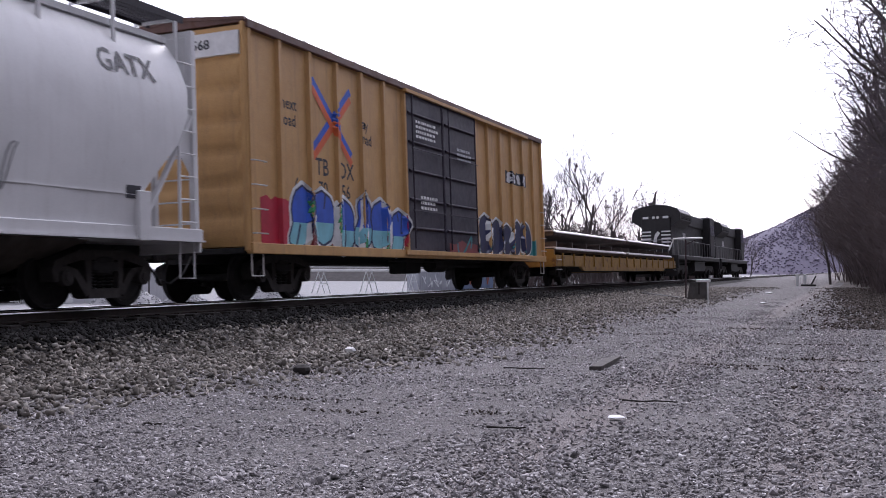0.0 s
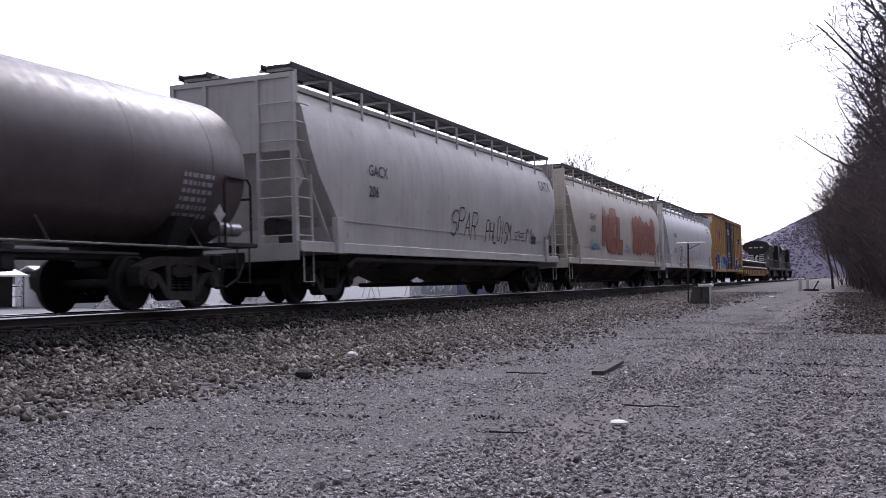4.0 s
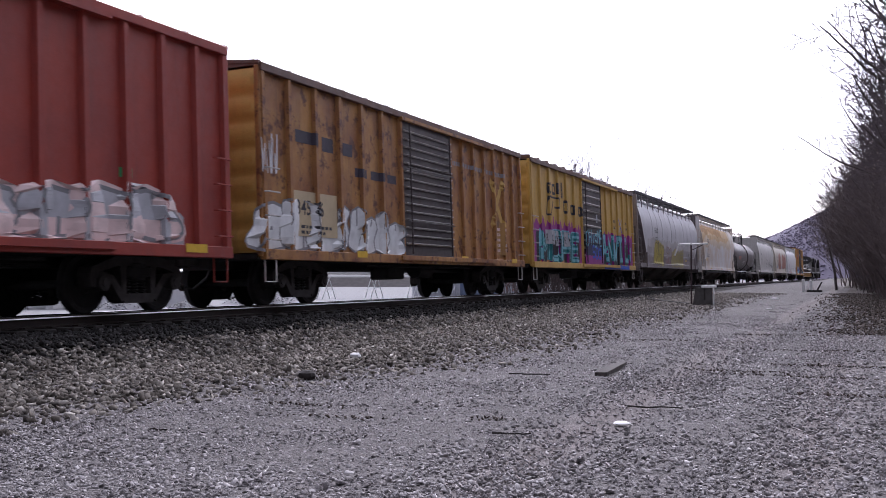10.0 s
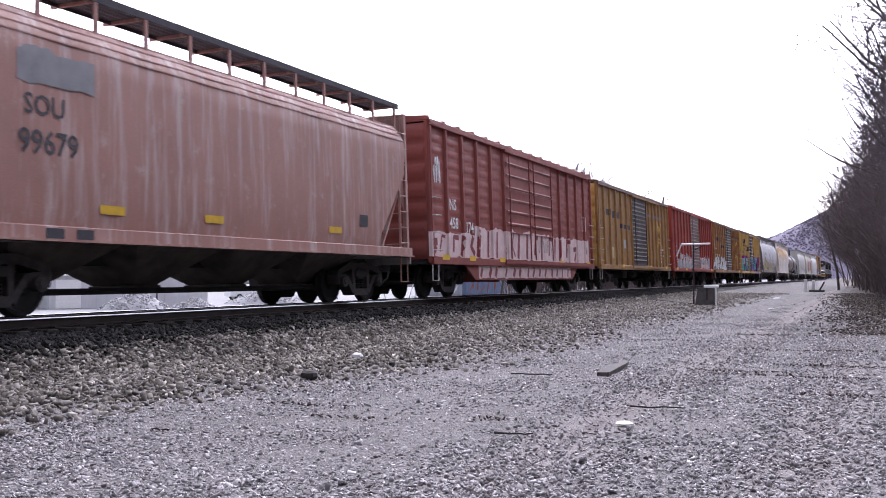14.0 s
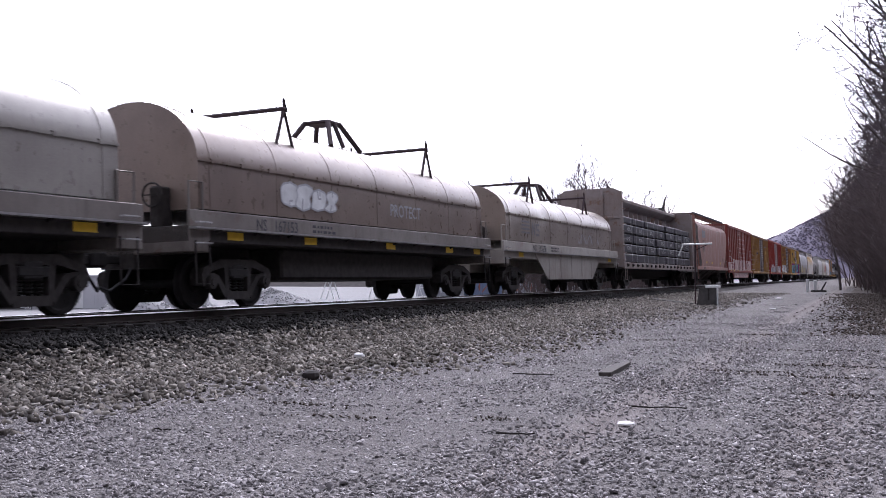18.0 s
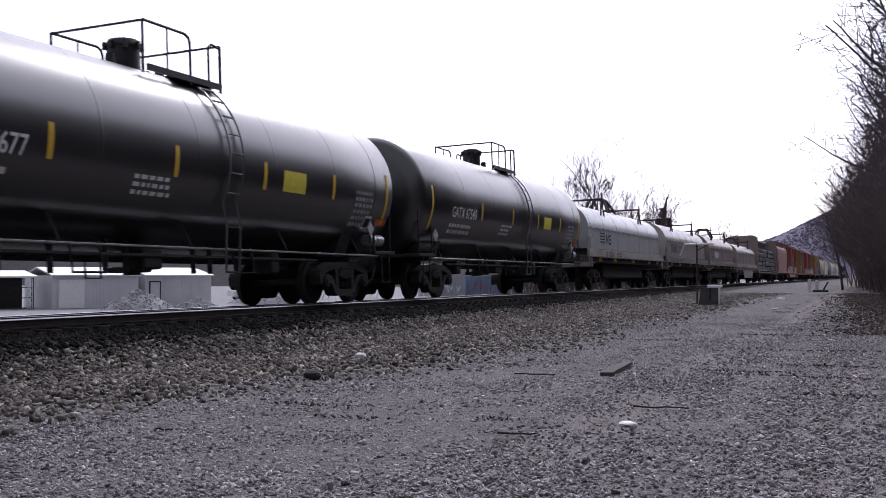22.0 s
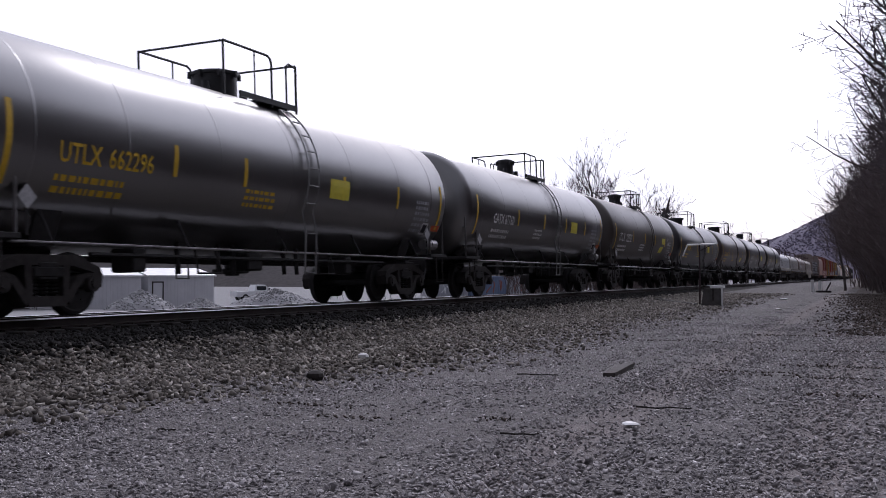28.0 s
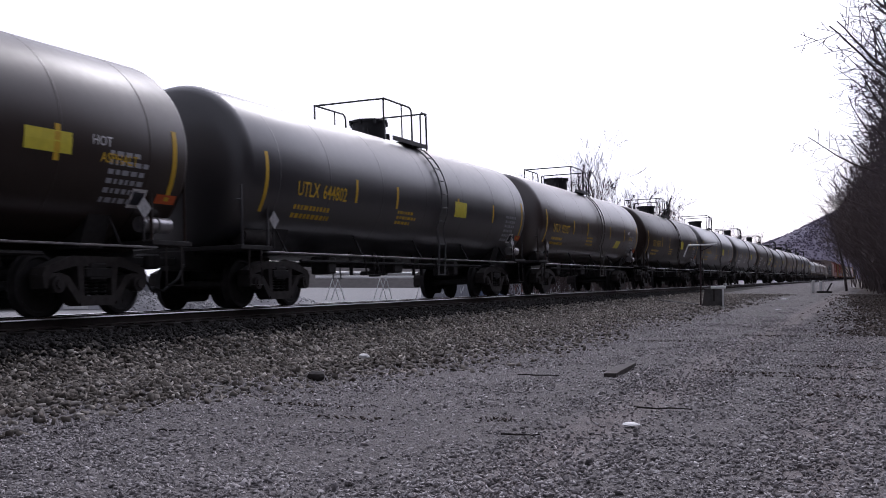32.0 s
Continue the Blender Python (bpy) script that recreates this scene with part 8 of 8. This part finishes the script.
BACKT = [bare_tree(41, 19, 6, 0.42, 0.22, fine=0.010), bare_tree(42, 17, 5, 0.45, 0.2, fine=0.012), bare_tree(43, 18, 5, 0.40, 0.2, fine=0.012)]
rnd_t = random.Random(51)
for i, (x, y, s) in enumerate(((-27.6, 110, 1.05), (-30.5, 112, 1.1), (-33, 108, 0.72), (-24.5, 113, 0.8), (-29, 120, 0.85), (-35.5, 116, 0.72), (-22.5, 118, 0.75), (-26, 106, 0.65), (-31.5, 104, 0.7), (-20.8, 110, 0.72),
                              (-26, 215, 0.9), (-24, 222, 0.62), (-29, 228, 0.85), (-20, 210, 0.6), (-33, 235, 0.68), (-38, 170, 0.7), (-44, 150, 0.6), (-52, 165, 0.6), (-38.5, 128, 0.8), (-41.5, 133, 0.86), (-44.5, 130, 0.78), (-47.5, 136, 0.84), (-36, 134, 0.72), (-42.5, 140, 0.9), (-50, 141, 0.82), (-34, 137, 0.66), (-46, 144, 0.88), (-39.5, 122, 0.7), (-32, 126, 0.6))):
    plant("tree", BACKT[i % 3], x, y, -1.35, rnd_t.uniform(0, 360), s, "tall leafless tree beyond the track", "trees beyond the track")
for i in range(26):
    y = 100 + i * 5.5
    x = TX - 12 - rnd_t.uniform(0, 10) - (y - 100) * 0.03
    plant("shrub", THICK[i % 3], x, y, -1.4, rnd_t.uniform(0, 360), rnd_t.uniform(0.9, 1.5), "dense leafless brush beyond the track", "brush beyond the track")
IVY = plain("dark_ivy", (0.035, 0.045, 0.03), 0.8, 0, 0.5)


def ivy_snag():
    t = thing("tree", "broken tree trunk wrapped in dark ivy", "tree", "trees beyond the track", at=(-20.6, 112, -1.35))
    part("trunk", M().tube([(0, 0, 0), (0.2, 0, 5), (0, 0.1, 9.2), (0.5, 0, 11.0)], 0.3, 8, 0.08), BARK, t)
    rnd = random.Random(6)
    m = M()
    for i in range(900):
        z = rnd.uniform(2, 9.8)
        r = rnd.uniform(0.2, 0.9) * (1.1 - z / 14)
        a = rnd.uniform(0, 6.28)
        x, y, s = r * math.cos(a), r * math.sin(a), rnd.uniform(0.08, 0.18)
        m.add([(x - s, y, z), (x, y + s, z + s * .4), (x + s, y, z), (x, y - s, z - s)], [(0, 1, 2, 3)])
    part("ivy", m, IVY, t, "dark ivy leaves")


ivy_snag()

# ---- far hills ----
# Distance haze is mixed into both base colours, pale and bluish purple.
WOODS = paint("hazy_woods_hillside", (0.185, 0.166, 0.22), (0.16, 0.144, 0.195), 0.3, (0.20, 0.18, 0.235), 0.4, (0.14, 0.127, 0.168), 1.0)
CROWNS = stones_mat("hazy_woods_crowns", [(0.165, 0.148, 0.20), (0.195, 0.175, 0.23), (0.18, 0.162, 0.215), (0.21, 0.19, 0.245)], 1.0)


def hill(name, x0, x1, y, crest, label, deep=160, skin=None):
    m = M()
    nx, rows = 120, 9
    for j in range(rows):
        for i in range(nx + 1):
            x = x0 + (x1 - x0) * i / nx
            f = j / (rows - 1)
            h = crest((x - x0) / (x1 - x0)) * math.sin(f * math.pi / 2)
            h += h * 0.10 * noise.noise((x * 0.02, f * 3, 4)) + 1.6 * f * noise.noise((x * 0.25, f * 9, 8)) + 1.0 * f * noise.noise((x * 0.9, f * 20, 5))
            m.v.append((x, y + deep * f, h - 1.5))
    for j in range(rows - 1):
        for i in range(nx):
            a = j * (nx + 1) + i
            m.f.append((a, a + 1, a + nx + 2, a + nx + 1))
    solid(name, m, skin or WOODS, label, kind="structure")


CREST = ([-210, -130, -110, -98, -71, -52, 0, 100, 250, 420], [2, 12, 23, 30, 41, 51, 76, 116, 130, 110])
hill("backdrop_hill", -210, 420, 820, lambda f: float(np.interp(-210 + 630 * f, *CREST)), "far wooded hillside, purple-grey distance haze in its colour")


def hill_woods():
    """Crowns of the leafless trees that cover the far hillside."""
    rng = np.random.default_rng(44)
    P, Z = [], []
    for _ in range(7500):
        x, f = rng.uniform(-150, 130), rng.random() ** 0.8
        h = float(np.interp(x, *CREST)) * math.sin(f * math.pi / 2) - 1.5
        P.append((x, 820 + 160 * f, h + rng.uniform(-0.4, 0.6)))
        Z.append(rng.uniform(1.1, 2.3))
    scatter("far_tree_crowns", np.array(P), Z, "ico", CROWNS, "crowns of leafless trees on the far hillside, haze in their colour", 1.1, seed=45)


hill_woods()


def near_hillside():
    """An unseen wooded slope on the road's other side, added to darken reflections and low skylight."""
    m = M()
    nx, ny = 22, 80
    for j in range(ny + 1):
        y = -140 + 640 * j / ny
        foot = float(np.interp(y, [-140, 30, 110, 300, 500], [12, 10.5, 8.5, 16, 40]))
        for i in range(nx + 1):
            f = i / nx
            h = 9 * min(1.0, f * 9) + 52 * f ** 0.95
            m.v.append((foot + 95 * f * f + 8 * f, y, (h * (1 + 0.14 * noise.noise((y * 0.05, f * 3, 1))) + 2.4 * noise.noise((y * 0.22, f * 12, 3)) * min(1, f * 9)) - 0.4))
    m.f = [(j * (nx + 1) + i, j * (nx + 1) + i + 1, (j + 1) * (nx + 1) + i + 1, (j + 1) * (nx + 1) + i) for j in range(ny) for i in range(nx)]
    solid("backdrop_slope", m, WOODS_NEAR, "unseen dark wooded slope, added to block low sky beside the road", kind="structure")


WOODS_NEAR = plain("near_bare_woods", (0.045, 0.04, 0.041), 1.0, 0, 0.4, 0.8)
# Out of view: blocks low sky so the tank sides reflect dark.
near_hillside()
hill("backdrop_woods", -330, -50, 240, lambda f: 12.0 * float(np.interp(f, [0, 0.3, 0.6, 0.85, 1], [2.2, 1.6, 1.3, 1.0, 0.3])), "low leafless woods beyond the yard", 60, WOODS_NEAR)

# ---- yard beyond the track ----
SIDING = paint("shed_siding", (0.60, 0.60, 0.63), (0.54, 0.54, 0.57), 0.05, streak=0.2, dirt=(0.3, 0.3, 0.3))
WROOF = plain("white_metal_roof", (0.80, 0.80, 0.80), 0.4, 0.2, 0.1, 1)
YD = pose(-59.65, 65.2, -1.35, 0, 0, 58.6)


def shed(x0, x1, label, doors):
    b = thing("shed", label, "shed", "yard sheds")
    b.matrix_basis = YD
    part("wall", M().box(x0, x1, 0, 8, 0, 2.62, 0.02), SIDING, b)
    rib = M()
    n = int((x1 - x0) / 0.3)
    for i in range(n):
        x = x0 + 0.15 + i * 0.3
        rib.box(x - 0.02, x + 0.02, -0.015, 0.0, 0, 2.55)
    tagged(part("siding_rib", rib, SIDING, b, "fine ribs of the metal siding"), kind="stuff")
    part("roof", M().prism([(-0.25, 2.62), (4, 3.25), (8.25, 2.62), (8.25, 2.70), (4, 3.36), (-0.25, 2.72)], x0 - 0.15, x1 + 0.15, "x"), WROOF, b, "white low-pitched metal roof")
    for a, c, h, mat_, nm in doors:
        d = part(nm, M().box(a, c, -0.05, 0.01, 0.05, h, 0.01), mat_, b, "pale metal door")
        part("door_frame", M().box(a - 0.1, a, -0.07, 0.0, 0, h + 0.1).box(c, c + 0.1, -0.07, 0, 0, h + 0.1).box(a - 0.1, c + 0.1, -0.07, 0, h, h + 0.1), GRIME_L if nm == "door" else SIDING, d, "door frame")


shed(0, 6.9, "pale grey metal shed with a roller door", [(0.5, 2.5, 2.3, WHITE, "roller_door")])
shed(7.5, 13.3, "pale grey metal shed with a small door", [(7.9, 8.7, 2.1, SIDING, "door")])
PILE = stones_mat("heap_stone", [(0.20, 0.20, 0.21), (0.38, 0.38, 0.39), (0.28, 0.28, 0.29), (0.5, 0.5, 0.5)])


def heap(x, y, rx, ry, h, seed, rz):
    rng = np.random.default_rng(seed)
    m = M()
    n = 28
    rings = []
    for j in range(10):
        f = j / 9
        rings.append([(rx * (1 - f) * math.cos(a) * (1 + .12 * noise.noise((math.cos(a), math.sin(a), seed))), ry * (1 - f) * math.sin(a), h * f ** 0.8 + 0.1 * noise.noise((a * 3, f * 5, seed))) for a in (2 * math.pi * k / n for k in range(n))])
    m.loft(rings)
    t = thing("gravel_heap", "grey heap of crushed stone in the yard", "gravel heap", "yard heaps", at=(x, y, -1.40))
    t.rotation_euler = (0, 0, radians(rz))
    part("mound", m, PILE, t)
    P, Z = [], []
    for _ in range(900):
        f = rng.random()
        a = rng.uniform(0, 6.28)
        P.append((rx * (1 - f) * math.cos(a), ry * (1 - f) * math.sin(a), h * f ** 0.8))
        Z.append(rng.uniform(0.12, 0.3))
    st = scatter("loose_stone", np.array(P), Z, "box", PILE, "loose stones of the heap", seed=seed)
    st.parent = t


heap(-53.6, 68.0, 2.9, 2.2, 1.55, 1, 58)
heap(-50.5, 71.5, 2.0, 1.6, 0.85, 2, 58)
heap(-53.0, 87.0, 4.6, 2.6, 1.5, 3, 60)
TRUCKW = plain("white_vehicle_paint", (0.75, 0.76, 0.78), 0.3, 0, 0.05)
RUBBER = plain("tyre_rubber", (0.03, 0.03, 0.03), 0.9)


def pickup(x, y, rz):
    t = thing("pickup_truck", "white pickup truck parked in the yard", "pickup truck", at=(x, y, -1.37))
    t.rotation_euler = (0, 0, radians(rz))
    part("body", M().loft([[(-2.7, s * 0.92, 0.45) for s in (-1, 1)] + [(-2.7, 0.92, 1.05), (-2.7, -0.92, 1.05)], [(2.7, s * 0.92, 0.45) for s in (-1, 1)] + [(2.7, 0.92, 1.0), (2.7, -0.92, 1.0)]]), TRUCKW, t)
    part("cab", M().loft([[(-0.6, -0.9, 1.0), (1.4, -0.9, 1.0), (1.4, 0.9, 1.0), (-0.6, 0.9, 1.0)], [(-0.4, -0.75, 1.75), (0.7, -0.75, 1.75), (0.7, 0.75, 1.75), (-0.4, 0.75, 1.75)]]), TRUCKW, t)
    part("side_window", M().box(-0.35, 0.75, -0.87, -0.80, 1.12, 1.6, 0.02), GLASSY, t)
    for dx in (-1.7, 1.8):
        for s in (-0.85, 0.85):
            w = part("wheel", M().tube([(dx, s - 0.1, 0.37), (dx, s + 0.1, 0.37)], 0.37, 16), RUBBER, t)
            part("rim", M().tube([(dx, s - 0.11, 0.37), (dx, s + 0.11, 0.37)], 0.2, 12), GALV, w)
    part("headlight", M().box(2.68, 2.72, -0.8, -0.5, 0.75, 0.95), WHITE, t)
    part("mirror", M().box(1.0, 1.15, -1.1, -0.92, 1.15, 1.4, 0.02), BLACK, t)


pickup(-63.0, 99.5, 58)
STEELB = paint("container_blue", (0.16, 0.22, 0.36), (0.22, 0.27, 0.38), 0.2)
PALEC = paint("container_pale", (0.42, 0.44, 0.48), (0.36, 0.37, 0.42), 0.2)


def container(x, y, rz, mat_, label, ln=6.0, seed=1):
    c = thing("shipping_container", label, "container", "yard containers", at=(x, y, -1.37))
    c.rotation_euler = (0, 0, radians(rz))
    m = M().box(0, ln, 0, 2.4, 0.1, 2.7, 0.02)
    part("shell", m, mat_, c)
    r = M()
    for i in range(int(ln / 0.3)):
        r.box(0.1 + i * 0.3, 0.25 + i * 0.3, -0.035, 0, 0.25, 2.55)
    tagged(part("corrugation", r, mat_, c, "pressed side corrugations"), kind="stuff")
    rnd = random.Random(seed)
    g = M()
    for i in range(5):
        a = 0.5 + i * (ln - 1.2) / 5
        pts = [(a + rnd.uniform(0, .9), rnd.uniform(0.5, 2.2)) for _ in range(4)]
        for (p, q), (u, v) in zip(pts, pts[1:]):
            g.tube([(p, -0.05, q), (u, -0.05, v)], 0.07, 4)
    part("sprayed_tag", g, SPRAY["white"] if seed % 2 else SPRAY["brick"], c, "sprayed tag")


container(-52.5, 124, 60, PALEC, "pale shipping container with sprayed tags", 6, 1)
container(-49.2, 129.8, 60, STEELB, "blue shipping container with sprayed tags", 6, 2)
container(-45.8, 135.5, 60, PALEC, "pale shipping container with red sprayed tags", 7, 4)
container(-42.0, 142.5, 60, SIDING, "light grey shipping container in the yard", 6, 3)


def yard_clutter():
    for x, y, h in ((-57.0, 107, 2.4), (-53.8, 113, 2.6), (-50.8, 118.5, 2.5)):
        f = thing("pipe_trestle", "pale steel trestle frame in the yard", "trestle", "pipe trestles", at=(x, y, -1.37))
        f.rotation_euler = (0, 0, radians(60))
        part("leg", M().tube([(-0.9, 0, 0), (0, 0, h), (0.9, 0, 0)], 0.07, 6), GALV, f)
        part("leg", M().tube([(-0.9, 1.2, 0), (0, 1.2, h), (0.9, 1.2, 0)], 0.07, 6), GALV, f)
        part("brace", M().tube([(-0.45, 0, h / 2), (0.45, 0, h / 2)], 0.05, 5), GALV, f)
    for k, z in enumerate((1.3, 1.75)):
        p = solid("long_pipe", M().tube([(-58.5, 104.5, z), (-49.5, 120.5, z)], 0.16, 10), WHITE if k == 0 else GALV, "long pale pipe lying across trestles", "pipe", group="yard pipes")
    b = thing("dark_shed", "dark open-sided shed with a pale roof edge", "shed", "yard sheds", at=(-65.2, 57.7, -1.37))
    b.rotation_euler = (0, 0, radians(58.6))
    part("back_wall", M().box(0, 8, 3, 3.2, 0, 2.6), GRIME_L, b)
    part("roof", M().prism([(-0.4, 2.5), (3.4, 3.0), (3.4, 3.1), (-0.4, 2.62)], -0.3, 8.3, "x"), WROOF, b)
    for x in (0, 4, 8):
        part("post", M().box(x - 0.08, x + 0.08, -0.08, 0.08, 0, 2.5), GRIME, b)
    part("mesh_fence", M().box(0, 8, -0.03, 0.0, 0.9, 0.96).box(0, 8, -0.03, 0, 0.1, 0.16).box(0, 8, -0.03, 0, 1.7, 1.76), GRIME_L, b)
    tw = thing("lattice_mast", "pale steel lattice mast in the yard", "mast", at=(-60.6, 63.8, -1.37))
    m = M()
    for s in (-0.25, 0.25):
        m.tube([(s, 0, 0), (s, 0, 2.4)], 0.035, 5)
    for i in range(5):
        m.tube([(-0.25, 0, i * 0.48), (0.25, 0, i * 0.48 + 0.48)], 0.025, 4)
        m.tube([(0.25, 0, i * 0.48), (-0.25, 0, i * 0.48 + 0.48)], 0.025, 4)
    part("lattice", m, GALV, tw)
    p = solid("utility_pole", M().tube([(0, 0, 0), (0, 0, 4.0)], 0.12, 8), TIE, "dark timber pole standing in the yard", "pole")
    p.location = (-63.0, 60.5, -1.37)


yard_clutter()


# ---- what moves ----
def motions():
    times = [i * 1.0 for i in range(33)]
    for ob, y, x, z in RIDERS:
        walk(ob, [(t, train_pose(y + S(t), x, z)) for t in times])
    for at, wheels in WHEELS.items():
        walk(wheels[0], [(i / 30, Matrix.Translation(at) @ Matrix.Rotation(-S(i / 30) / 0.46, 4, "X")) for i in range(961)])
        act = wheels[0].animation_data.action
        for w in wheels[1:]:
            w.rotation_mode = "QUATERNION"
            w.animation_data_create()
            w.animation_data.action = act
            w.animation_data.action_slot = act.slots[0]


motions()
